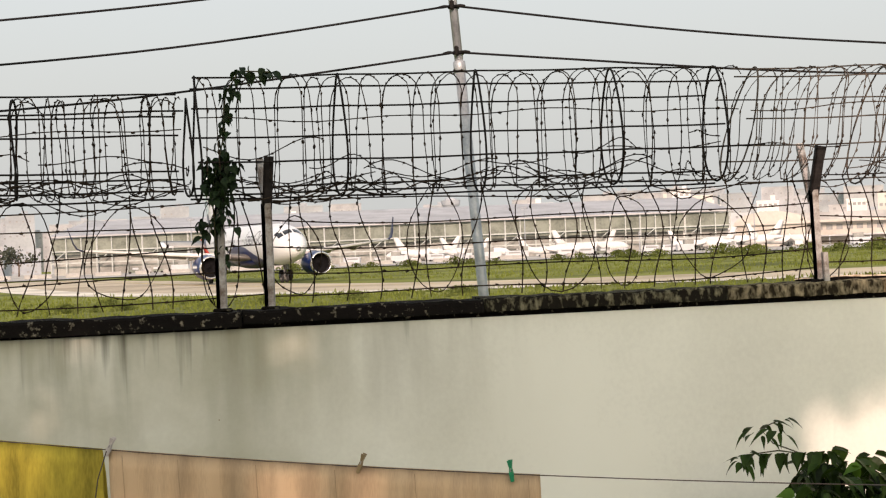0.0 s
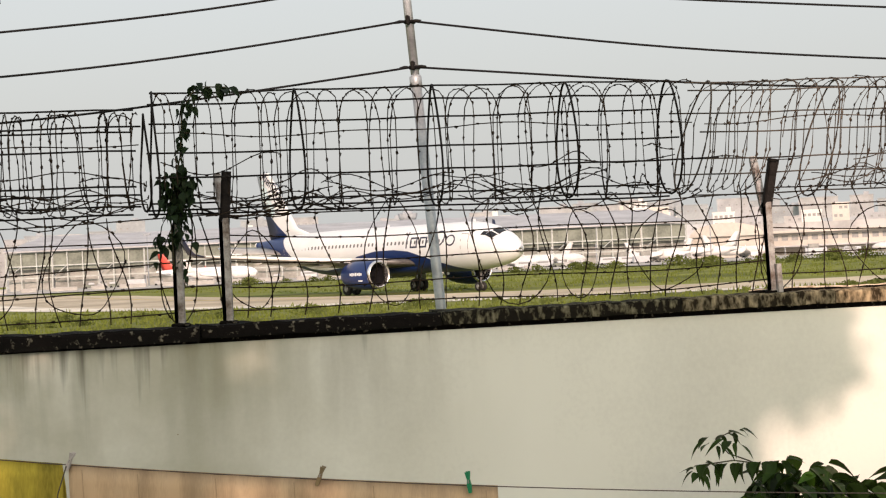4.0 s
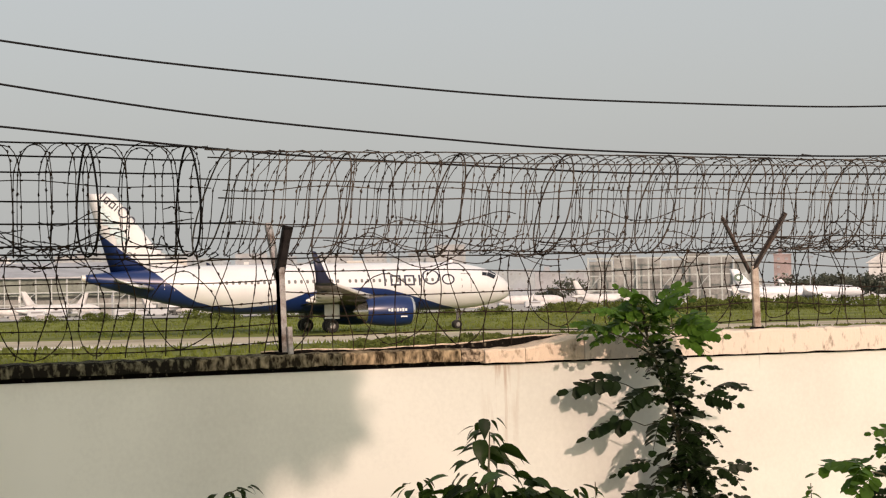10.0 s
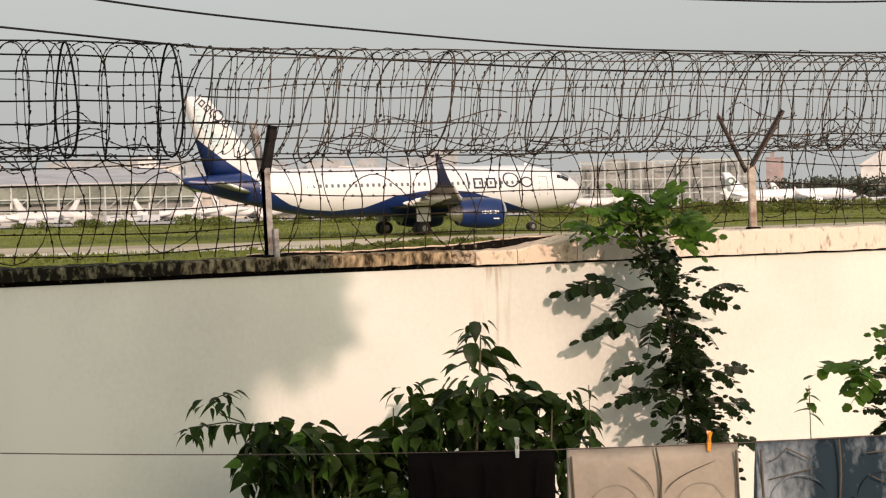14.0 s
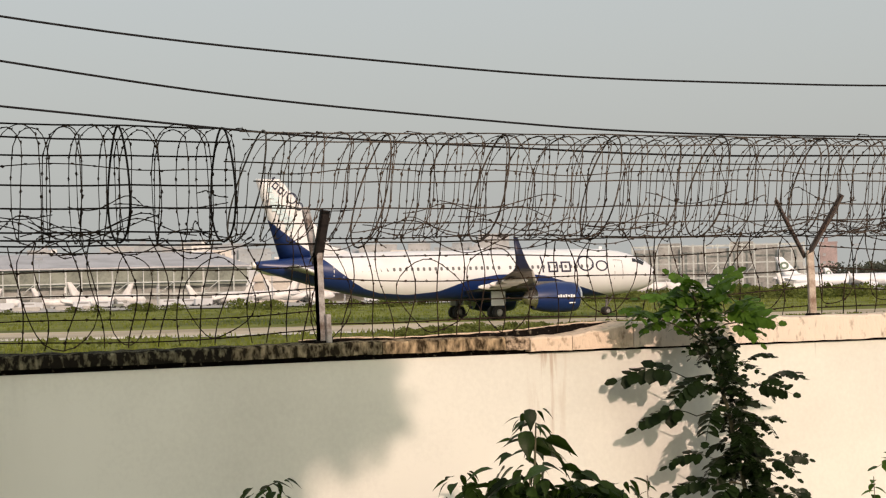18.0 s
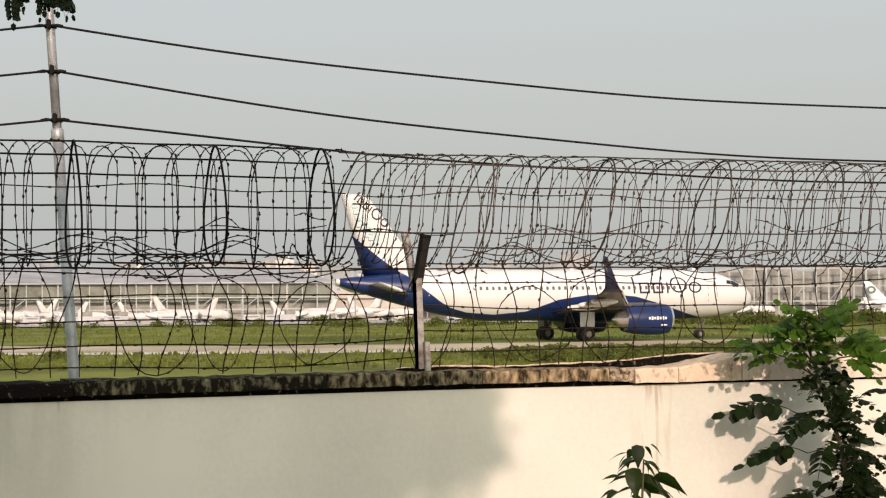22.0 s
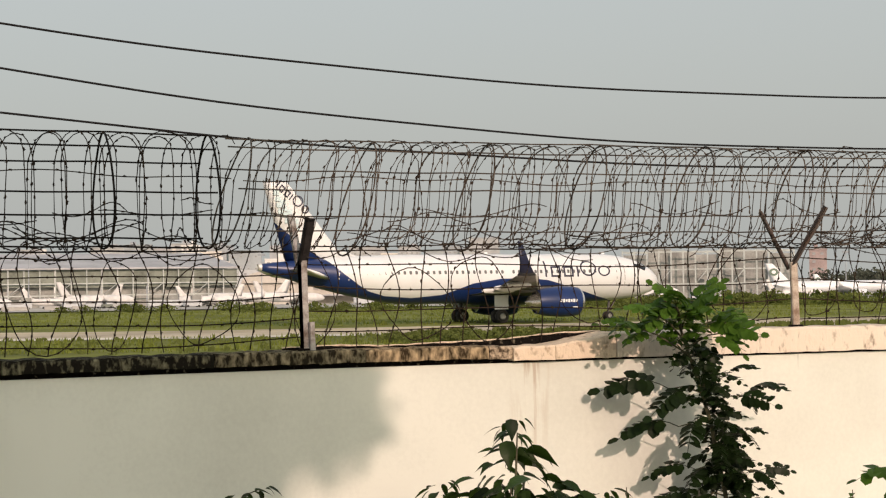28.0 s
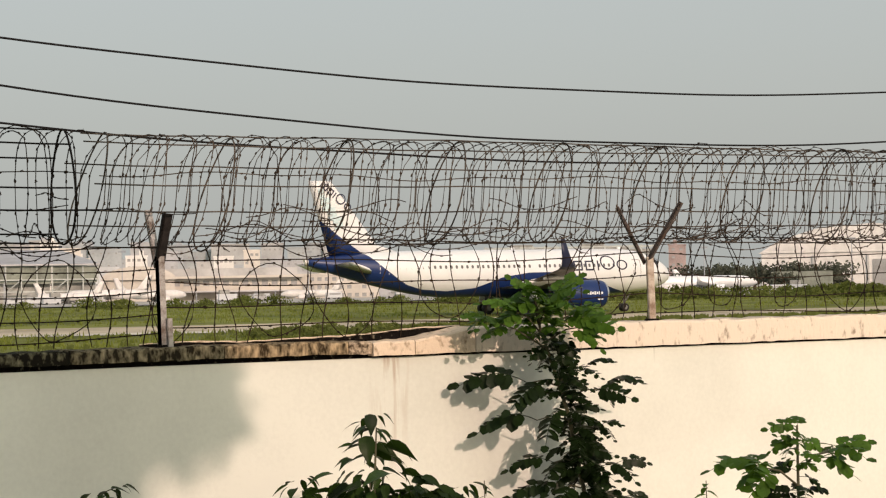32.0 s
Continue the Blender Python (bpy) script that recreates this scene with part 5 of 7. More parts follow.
JET, JET_WHEELS = airliner("white and deep blue twin-engine airliner taxiing on the airfield", M_LIVERY, M_LIVERY, M_WING, M_BLUE, M_TIP)

# nose place and heading of the taxiing airliner
JET_ROWS = [
    (0.0, -47.3, 162.6, -57.2), (1.0, -41.6, 156.1, -57.4), (2.0, -35.1, 150.0, -55.2), (3.0, -27.8, 144.8, -49.6), (3.5, -23.6, 143.0, -45.3), (4.5, -14.6, 142.0, -33.0), (5.5, -5.5, 142.8, -20.3), (6.0, -1.0, 143.6, -15.2), (7.0, 7.5, 147.3, -4.3),
    (8.0, 13.8, 152.2, 6.2), (9.0, 17.4, 155.0, 10.9), (10.0, 20.4, 155.6, 14.9), (11.0, 22.6, 156.0, 17.9), (12.0, 24.7, 157.0, 19.6), (13.0, 26.4, 158.2, 20.6), (14.5, 28.3, 157.6, 20.9), (16.0, 29.2, 156.4, 21.0), (17.0, 29.45, 156.0, 21.05), (18.5, 29.4, 155.8, 21.1),
    (20.0, 29.2, 155.2, 21.1), (21.0, 29.35, 153.8, 20.9), (22.0, 29.6, 152.5, 20.7), (23.0, 29.75, 151.8, 20.3), (24.5, 29.95, 151.3, 19.8), (26.5, 30.2, 154.0, 20.4), (28.0, 30.75, 157.0, 20.9), (29.0, 32.2, 157.7, 20.7), (30.0, 34.8, 158.1, 20.45), (31.0, 39.1, 159.4, 20.4), (32.0, 46.2, 162.7, 20.0),
]


def motions():
    walk(JET, [(t, pose(x, y, 0.1, 0, 0, h)) for t, x, y, h in JET_ROWS])
    # wheels roll with the way of the main gear
    ts = np.array([r[0] for r in JET_ROWS])
    px = np.array([r[1] - 17.7 * math.cos(radians(r[3])) for r in JET_ROWS])
    py = np.array([r[2] - 17.7 * math.sin(radians(r[3])) for r in JET_ROWS])
    way = np.concatenate([[0], np.cumsum(np.hypot(np.diff(px), np.diff(py)))])
    for wh, rad in JET_WHEELS:
        place = wh.matrix_basis.translation.copy()
        rows, k, last = [], 0, -9.0
        for fr in range(0, 32 * FPS + 1):
            t = fr / FPS
            a = float(np.interp(t, ts, way)) / rad
            if fr in (0, 32 * FPS) or a - last > 0.5:
                rows.append((t, pose(*place, 0, math.degrees(a), 0)))
                last = a
        walk(wh, rows)

# ---- unseen wall and tree crown behind the camera, added to shade the wall's left ----
def house_wall():
    """Unseen wall added to cast shade; small added holes let specks of sun through."""
    n, m, y = 70, 104, -6.0
    hole = set()
    for cx, cz, w, h in ((0.66, 8.57, 2, 2), (-0.54, 8.04, 1, 2), (-0.31, 8.44, 1, 2), (-0.16, 7.64, 2, 1), (0.22, 7.6, 2, 2), (0.86, 6.72, 2, 3), (0.64, 6.78, 1, 2), (1.17, 6.82, 1, 2), (0.42, 6.78, 1, 2), (0.02, 6.95, 2, 2), (-0.28, 6.98, 1, 2)):
        i, j = int((cx + 3.45) / 0.1), int((cz - 0.1) / 0.1)
        hole |= {(i + a, j + b) for a in range(w) for b in range(h) if (a, b) not in ((0, 0), (w - 1, h - 1)) or w < 3}
    v = [(-3.45 + 0.1 * i, y + d, 0.1 + 0.1 * j) for d in (0.05, -0.05) for j in range(m + 1) for i in range(n + 1)]
    k, f = (n + 1) * (m + 1), []
    for j in range(m):
        for i in range(n):
            a = j * (n + 1) + i
            c = (a, a + 1, a + n + 2, a + n + 1)
            if (i, j) in hole:
                for q in range(4):
                    p, r = c[q], c[(q + 1) % 4]
                    f.append((p, r, r + k, p + k))
                continue
            f += [c, tuple(q + k for q in c[::-1])]
    tagged(mesh_ob("house_wall", v, f, M_SHADE_WALL), "unseen wall added behind the camera to cast shade", "wall", kind="structure")


house_wall()

rngp = np.random.default_rng(21)


def leaf_shape(length, width, tip=0.35, fold=0.18, droop=0.25, heart=0.0):
    """Vertices and faces of one leaf from its stalk along +x, folded on its midrib and drooping."""
    v, f = [], []
    prof = ((0.0, 0.06), (0.12, 0.62 + heart), (0.3, 1.0), (0.52, 0.88), (0.76, tip + 0.12), (1.0, 0.0))
    for u, w in prof:
        x = u * length - (heart * 0.12 * length if 0.05 < u < 0.2 else 0)
        z = -droop * length * u * u
        h = w * width * 0.5
        v += [(u * length, 0, z), (x, h, z + fold * h), (x, -h, z + fold * h)]
    for i in range(len(prof) - 1):
        a = 3 * i
        f += [(a, a + 3, a + 4, a + 1), (a, a + 2, a + 5, a + 3)]
    return v, f


def leaf_mesh(name, material, **kw):
    v, f = leaf_shape(**kw)
    me = bpy.data.meshes.new(name)
    me.from_pydata(v, [], f)
    me.materials.append(material)
    me.polygons.foreach_set("use_smooth", [True] * len(me.polygons))
    return me


def frond_mesh(name, material, pairs, length, leaflet, droop=0.34, hang=20.0, wide=0.74):
    """A feathered leaf: an arching stalk with pairs of rounded leaflets that hang to both sides, and one at its end."""
    h = Heap()
    u = np.linspace(0, 1, 8)
    curve = lambda q: np.array([q * length * (1 - 0.12 * q), 0.0, 0.30 * length * math.sin(1.9 * q) * (1 - q * 0.4) - droop * length * q * q])
    h.tube([curve(q) for q in u], [0.0030 - 0.0017 * q for q in u], 4)
    spots = [(0.26 + 0.70 * k / pairs, sd) for k in range(pairs) for sd in (-1, 1)] + [(1.0, 0)]
    for q, sd in spots:
        s = leaflet * (0.80 + 0.34 * math.sin(math.pi * min(1, q))) * rngp.uniform(0.88, 1.12)
        v, f = leaf_shape(s, s * wide, 0.75, 0.14, 0.10)
        m = Matrix.Translation(curve(q)) @ pose(0, 0, 0, rngp.normal(0, 12), 0, 0) @ pose(0, 0, 0, 0, rngp.normal(hang, 10), sd * rngp.uniform(60, 84))
        h.put([m @ Vector(p) for p in v], f)
    me = bpy.data.meshes.new(name)
    me.from_pydata(h.v, [], h.f)
    me.materials.append(material)
    me.polygons.foreach_set("use_smooth", [True] * len(me.polygons))
    return me


HEARTS = [leaf_mesh("leaf", M_VINE, length=0.13 * k, width=0.072 * k, tip=0.26, fold=0.3, droop=d, heart=0.2) for k, d in ((0.8, 0.25), (1.0, 0.45), (1.15, 0.35), (0.95, 0.6))]
IVIES = [leaf_mesh("leaf", M_IVY, length=0.13 * k, width=0.08 * k, tip=0.26, fold=0.3, droop=d, heart=0.2) for k, d in ((0.8, 0.25), (1.0, 0.45), (1.15, 0.35), (0.95, 0.6))]
LANCES = [leaf_mesh("leaf", M_VINE, length=0.11, width=0.03, tip=0.3, fold=0.3, droop=d) for d in (0.3, 0.55)]
YOUNGS = [leaf_mesh("leaf", M_YOUNG, length=0.085, width=0.05, tip=0.3, fold=0.25, droop=0.3, heart=0.2)]
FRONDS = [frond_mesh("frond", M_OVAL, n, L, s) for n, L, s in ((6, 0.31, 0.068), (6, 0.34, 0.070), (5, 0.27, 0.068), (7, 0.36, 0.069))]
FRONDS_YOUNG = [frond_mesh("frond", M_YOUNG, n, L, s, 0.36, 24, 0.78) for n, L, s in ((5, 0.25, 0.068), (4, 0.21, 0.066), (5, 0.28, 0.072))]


def leaf_at(me, parent, p, yaw, pitch, roll=0.0, k=1.0):
    o = new(me.name.split(".")[0], me)
    o.parent = parent
    o.matrix_basis = Matrix.LocRotScale(Vector(p), Euler((radians(roll), radians(pitch), radians(yaw))), Vector((k, k, k)))
    return o


def vine_bush():
    c = Matrix.Translation((-0.02, 0.0, 3.0))
    e = tagged(empty("climber_bush", c @ Matrix.Scale(1.19, 4) @ c.inverted()), "dense dark green climbing bush with broad pointed leaves", "bush")
    # outline of the clump: for each place along x, the height of its top
    tops = ((-0.16, 1.98), (-0.05, 2.05), (0.1, 2.07), (0.3, 2.01), (0.42, 1.98), (0.55, 2.10), (0.66, 2.16), (0.77, 2.18), (0.83, 2.25), (0.87, 2.38), (0.91, 2.26), (0.98, 2.19), (1.12, 2.17), (1.28, 2.15), (1.4, 2.0))
    tx, tz = [q[0] for q in tops], [q[1] for q in tops]
    for k, (x, zt) in enumerate(((-0.02, 1.9), (0.15, 2.02), (0.5, 2.1), (0.86, 2.42), (0.86, 2.2), (1.15, 2.1), (0.3, 1.9), (0.7, 2.1))):
        y = 7.45 + rngp.uniform(-0.15, 0.2)
        tube("stem", [(x * 0.5 + 0.25 + 0.03 * k, y + 0.1, 0.08), (x * 0.8 + 0.1, y, 1.2), (x, y, zt - 0.25), (x + 0.01, y - 0.02, zt)], [0.012, 0.009, 0.006, 0.003], M_STEM, e, n=6)
    n, thick = 0, Heap()
    while n < 980:
        x = rngp.uniform(-0.14, 1.36)
        top = np.interp(x, tx, tz)
        z = top - abs(rngp.normal(0, 0.24)) - 0.02
        if z < 1.2:
            continue
        # thinner towards the ragged ends
        y = 7.5 + rngp.normal(0, 0.13)
        near_top = (top - z) < 0.1
        me = HEARTS[rngp.integers(4)] if rngp.random() < 0.9 else YOUNGS[0]
        yaw = rngp.normal(-90, 80) if not near_top else rngp.choice((0.0, 180.0)) + rngp.normal(0, 40)
        pitch, roll, size = rngp.normal(30, 26), rngp.normal(0, 30), rngp.uniform(0.5, 0.9)
        if near_top:
            pitch, size = rngp.normal(22, 20), rngp.uniform(0.7, 1.05)
        if n < 290:
            leaf_at(me, e, (x, y - 0.1, z), yaw, pitch, roll, size)
        else:
            m = Matrix.LocRotScale((x, y, z), Euler((radians(roll), radians(pitch), radians(yaw))), (size, size, size))
            thick.put([m @ q.co for q in me.vertices], [tuple(f.vertices) for f in me.polygons])
        n += 1
    tagged(thick.make("foliage", M_VINE, e), kind="stuff")
    # inner leaves coloured darker to imitate the shade deep inside the clump
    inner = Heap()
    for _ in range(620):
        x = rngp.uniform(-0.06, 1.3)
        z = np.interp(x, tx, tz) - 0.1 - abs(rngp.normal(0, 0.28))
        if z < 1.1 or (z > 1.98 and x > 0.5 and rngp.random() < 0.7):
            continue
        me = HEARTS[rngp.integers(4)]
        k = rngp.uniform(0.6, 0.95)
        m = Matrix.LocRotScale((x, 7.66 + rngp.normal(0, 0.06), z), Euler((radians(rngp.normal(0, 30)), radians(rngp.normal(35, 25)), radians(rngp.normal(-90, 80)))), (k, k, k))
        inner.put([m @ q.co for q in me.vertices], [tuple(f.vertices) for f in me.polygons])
    tagged(inner.make("inner_foliage", M_IVY, e, "inner leaves coloured dark as if shaded"), kind="stuff")
    # sprig standing out at the thin end, and the crown shoot
    for cx, cz, spread in ((-0.27, 2.18, 0.12), (-0.2, 2.19, 0.09), (0.86, 2.45, 0.11), (-0.02, 2.06, 0.08), (1.24, 2.15, 0.10), (0.55, 2.2, 0.1), (-0.34, 2.06, 0.06)):
        for k in range(9):
            a = 40 * k + rngp.uniform(-15, 15)
            me = LANCES[k % 2] if k % 3 else HEARTS[0]
            leaf_at(me, e, (cx + 0.45 * spread * math.cos(radians(a)), 7.42 + 0.2 * spread * math.sin(radians(a)), cz - 0.008 * k + 0.02), a, rngp.uniform(0, 35), rngp.normal(0, 15), rngp.uniform(0.6, 0.9))
    for nm, q in (("sprig", ((0.05, 7.45, 1.95), (-0.08, 7.43, 2.06), (-0.2, 7.42, 2.08), (-0.36, 7.42, 2.06))), ("sprig", ((-0.1, 7.44, 2.06), (-0.22, 7.42, 2.11), (-0.27, 7.42, 2.17), (-0.2, 7.42, 2.2)))):
        tube(nm, q, 0.003, M_STEM, e, n=5)
    for k in range(16):
        leaf_at(HEARTS[k % 4], e, (-0.0 - 0.0225 * k, 7.42, 2.075 - 0.0006 * k), (-70, 165, -120)[k % 3] + rngp.normal(0, 20), rngp.uniform(25, 60), 0, rngp.uniform(0.5, 0.75))
    # tiers of drooping leaves down the leading shoot
    for z, out, n in ((2.41, 0.04, 4), (2.35, 0.08, 6), (2.29, 0.10, 5), (2.23, 0.17, 8), (2.17, 0.27, 12)):
        for k in range(n):
            sd = 1 if k % 2 else -1
            leaf_at((HEARTS[k % 4], LANCES[k % 2], HEARTS[(k + 1) % 4])[k % 3], e, (0.86 + sd * out * rngp.uniform(0.15, 1.0), 7.38 + rngp.normal(0, 0.03), z + rngp.normal(0, 0.012)), (0 if sd > 0 else 180) + rngp.normal(0, 30), rngp.uniform(-8, 30), rngp.normal(0, 25), rngp.uniform(0.65, 0.98))
    leaf_at(IVIES[2], e, (0.845, 7.36, 2.475), -80, 62, 0, 0.62)
    leaf_at(HEARTS[2], e, (0.82, 7.30, 2.39), -85, 55, 10, 0.85)


def weed(x, y, zb, zt, n, label, young=False):
    e = tagged(empty("weed", Matrix()), label, "weed", "weeds under the wall")
    tube("stem", [(x + 0.05, y, 0.08), (x + 0.02, y, (zb + 0.08) / 2), (x, y, zt)], [0.006, 0.005, 0.002], M_STEM, e, n=5)
    for k in range(n):
        q = k / n
        a = 137.5 * k
        leaf_at(YOUNGS[0] if young else LANCES[k % 2], e, (x, y, zb + (zt - zb) * q), a, rngp.uniform(-5, 35), 0, 1.05 - 0.5 * q)


def feather_tree(y0, path, crown_from, count, reach, label, limbs=(), seed=5, thin=(0.45, 0.72)):
    """A slim young tree: arching feathered leaves set round the stem in a spiral, brighter and broader in the crown.
    reach: rows of height and leaf scale; limbs: height on the stem, x and z of the tip, and whether its leaves are young."""
    e = tagged(empty("young_tree", Matrix()), label, "tree", "young trees before the wall")
    r = np.random.default_rng(seed)
    tube("trunk", path, np.linspace(0.018, 0.005, len(path)), M_STEM, e, n=8)
    pz, px = [p[2] for p in path], [p[0] for p in path]
    zr, kr = [q[0] for q in reach], [q[1] for q in reach]
    for k in range(count):
        z = zr[0] + (zr[-1] - zr[0]) * (k + r.uniform(-0.3, 0.3)) / count
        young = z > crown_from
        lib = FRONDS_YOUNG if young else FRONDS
        yaw = 137.5 * k + r.normal(0, 14)
        if math.cos(radians(yaw)) < -0.25 and r.random() < thin[0 if young else 1]:
            continue
        size = np.interp(z, zr, kr) * r.uniform(0.85, 1.12) * (0.92 if abs(math.cos(radians(yaw))) < 0.6 else 0.82)
        pitch = r.normal(-8, 12) if young else r.normal(4, 12)
        leaf_at(lib[r.integers(len(lib))], e, (np.interp(z, pz, px), y0, z), yaw, pitch, 34 * math.cos(radians(yaw)) + r.normal(0, 18), size)
    for z0, tx, tz, young in limbs:
        sx = np.interp(z0, pz, px)
        sd = -1 if tx < sx else 1
        d = Vector((tx - sx, r.normal(-0.05, 0.05), tz - z0))
        lib = FRONDS_YOUNG if young else FRONDS
        base = Vector((sx, y0, z0))
        end = base + d * (0.62 if young else (0.45 if sd > 0 else 0.30))
        tube("limb", [base, base.lerp(end, 0.55) + Vector((0, 0, 0.025)), end], [0.006, 0.005, 0.003], M_STEM, e, n=5)
        lift = math.degrees(math.atan2(d.z, abs(d.x)))
        sprays = ((1.0, 0, 0), (0.96, 62, 14), (0.92, -64, 10), (0.7, 38, 26), (0.66, -42, 22)) if young else (((1.0, 0, 0), (0.8, -52, 14), (0.7, 55, 12)) if sd > 0 else ((1.0, 0, 0), (0.45, 60, 12)))
        for q, dy, dp in sprays:
            yaw = (180 if sd < 0 else 0) + dy + r.normal(0, 8)
            leaf_at(lib[r.integers(len(lib))], e, base.lerp(end, q), yaw, -0.55 * lift + dp + r.normal(0, 6), 34 * math.cos(radians(yaw)) + r.normal(0, 14), r.uniform(0.85, 1.05) * (0.95 if young else (min(1.1, d.length * 0.55 / 0.30) if sd > 0 else min(1.3, d.length * 0.72 / 0.31))))


vine_bush()
weed(1.36, 7.5, 1.9, 2.17, 12, "thin upright weed with narrow reddish-green leaves")
weed(2.46, 7.9, 1.96, 2.09, 8, "small pale green weed seedling under the wall", True)
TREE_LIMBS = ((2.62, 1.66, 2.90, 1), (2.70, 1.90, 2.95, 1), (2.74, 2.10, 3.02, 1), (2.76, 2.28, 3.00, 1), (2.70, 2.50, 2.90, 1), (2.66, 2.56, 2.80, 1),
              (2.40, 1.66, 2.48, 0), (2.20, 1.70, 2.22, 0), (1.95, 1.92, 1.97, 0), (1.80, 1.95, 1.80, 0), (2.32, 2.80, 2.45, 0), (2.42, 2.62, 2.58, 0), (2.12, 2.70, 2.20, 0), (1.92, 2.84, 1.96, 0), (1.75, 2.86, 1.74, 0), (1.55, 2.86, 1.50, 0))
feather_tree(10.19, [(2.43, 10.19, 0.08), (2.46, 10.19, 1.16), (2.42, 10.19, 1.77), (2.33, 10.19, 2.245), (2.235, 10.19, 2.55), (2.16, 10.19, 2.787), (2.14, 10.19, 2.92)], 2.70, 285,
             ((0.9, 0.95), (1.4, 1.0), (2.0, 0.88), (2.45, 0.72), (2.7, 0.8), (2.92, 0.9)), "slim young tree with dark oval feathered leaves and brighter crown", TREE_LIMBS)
feather_tree(7.9, [(2.95, 7.95, 0.08), (2.93, 7.92, 1.0), (2.9, 7.9, 1.8), (2.9, 7.9, 2.33)], 2.12, 60,
             ((1.2, 0.8), (1.7, 0.72), (2.1, 0.62), (2.34, 0.7)), "small young tree with sunlit oval feathered leaves", ((2.05, 2.62, 2.20, 1), (2.12, 3.14, 2.26, 1), (1.9, 2.68, 2.0, 0), (1.85, 3.1, 2.0, 0)), 9, (0.0, 0.1))


def post_vine():
    e = tagged(empty("post_vine", Matrix()), "green heart-leaved vine climbing the dark fence post into the coil", "vine")
    b = wall_pt(S_A - 0.245)
    pts = [(b.x + 0.0, b.y - 0.06, 2.95), (b.x - 0.01, b.y - 0.07, 3.3), (b.x + 0.055, b.y - 0.05, 3.55), (b.x + 0.085, b.y - 0.1, 3.76), (b.x + 0.18, b.y - 0.14, 3.88), (b.x + 0.34, b.y - 0.16, 3.865)]
    tube("stem", pts, 0.004, M_STEM, e, n=5)
    p = np.array(pts)
    # leaves strung along the arching stem, then the thick clumps round the two dark arms of the post
    d = np.concatenate([[0], np.cumsum(np.linalg.norm(np.diff(p, axis=0), axis=1))])
    for k in range(70):
        q = d[-1] * (0.30 + 0.72 * k / 70) if k < 50 else d[-1] * rngp.uniform(0.80, 1.04)
        c = np.array([np.interp(q, d, p[:, i]) for i in range(3)]) + rngp.normal(0, 1, 3) * (0.018, 0.02, 0.014)
        leaf_at(IVIES[rngp.integers(4)], e, c, rngp.normal(-90, 65), rngp.normal(48, 22), rngp.normal(0, 25), rngp.uniform(0.34, 0.54))
    clumps = (((b.x + 0.085, b.y - 0.07, 3.38), (0.018, 0.03, 0.045), 44), ((b.x - 0.02, b.y - 0.07, 3.37), (0.018, 0.03, 0.04), 40), ((b.x + 0.035, b.y - 0.07, 3.25), (0.028, 0.03, 0.07), 60), ((b.x - 0.06, b.y - 0.08, 3.10), (0.018, 0.03, 0.035), 16), ((b.x + 0.04, b.y - 0.07, 3.03), (0.02, 0.03, 0.05), 9))
    for c, r, n in clumps:
        for _ in range(n):
            q = np.array(c) + rngp.normal(0, 1, 3) * np.array(r)
            leaf_at(IVIES[rngp.integers(4)], e, q, rngp.normal(-90, 60), rngp.normal(45, 20), rngp.normal(0, 20), rngp.uniform(0.30, 0.48))


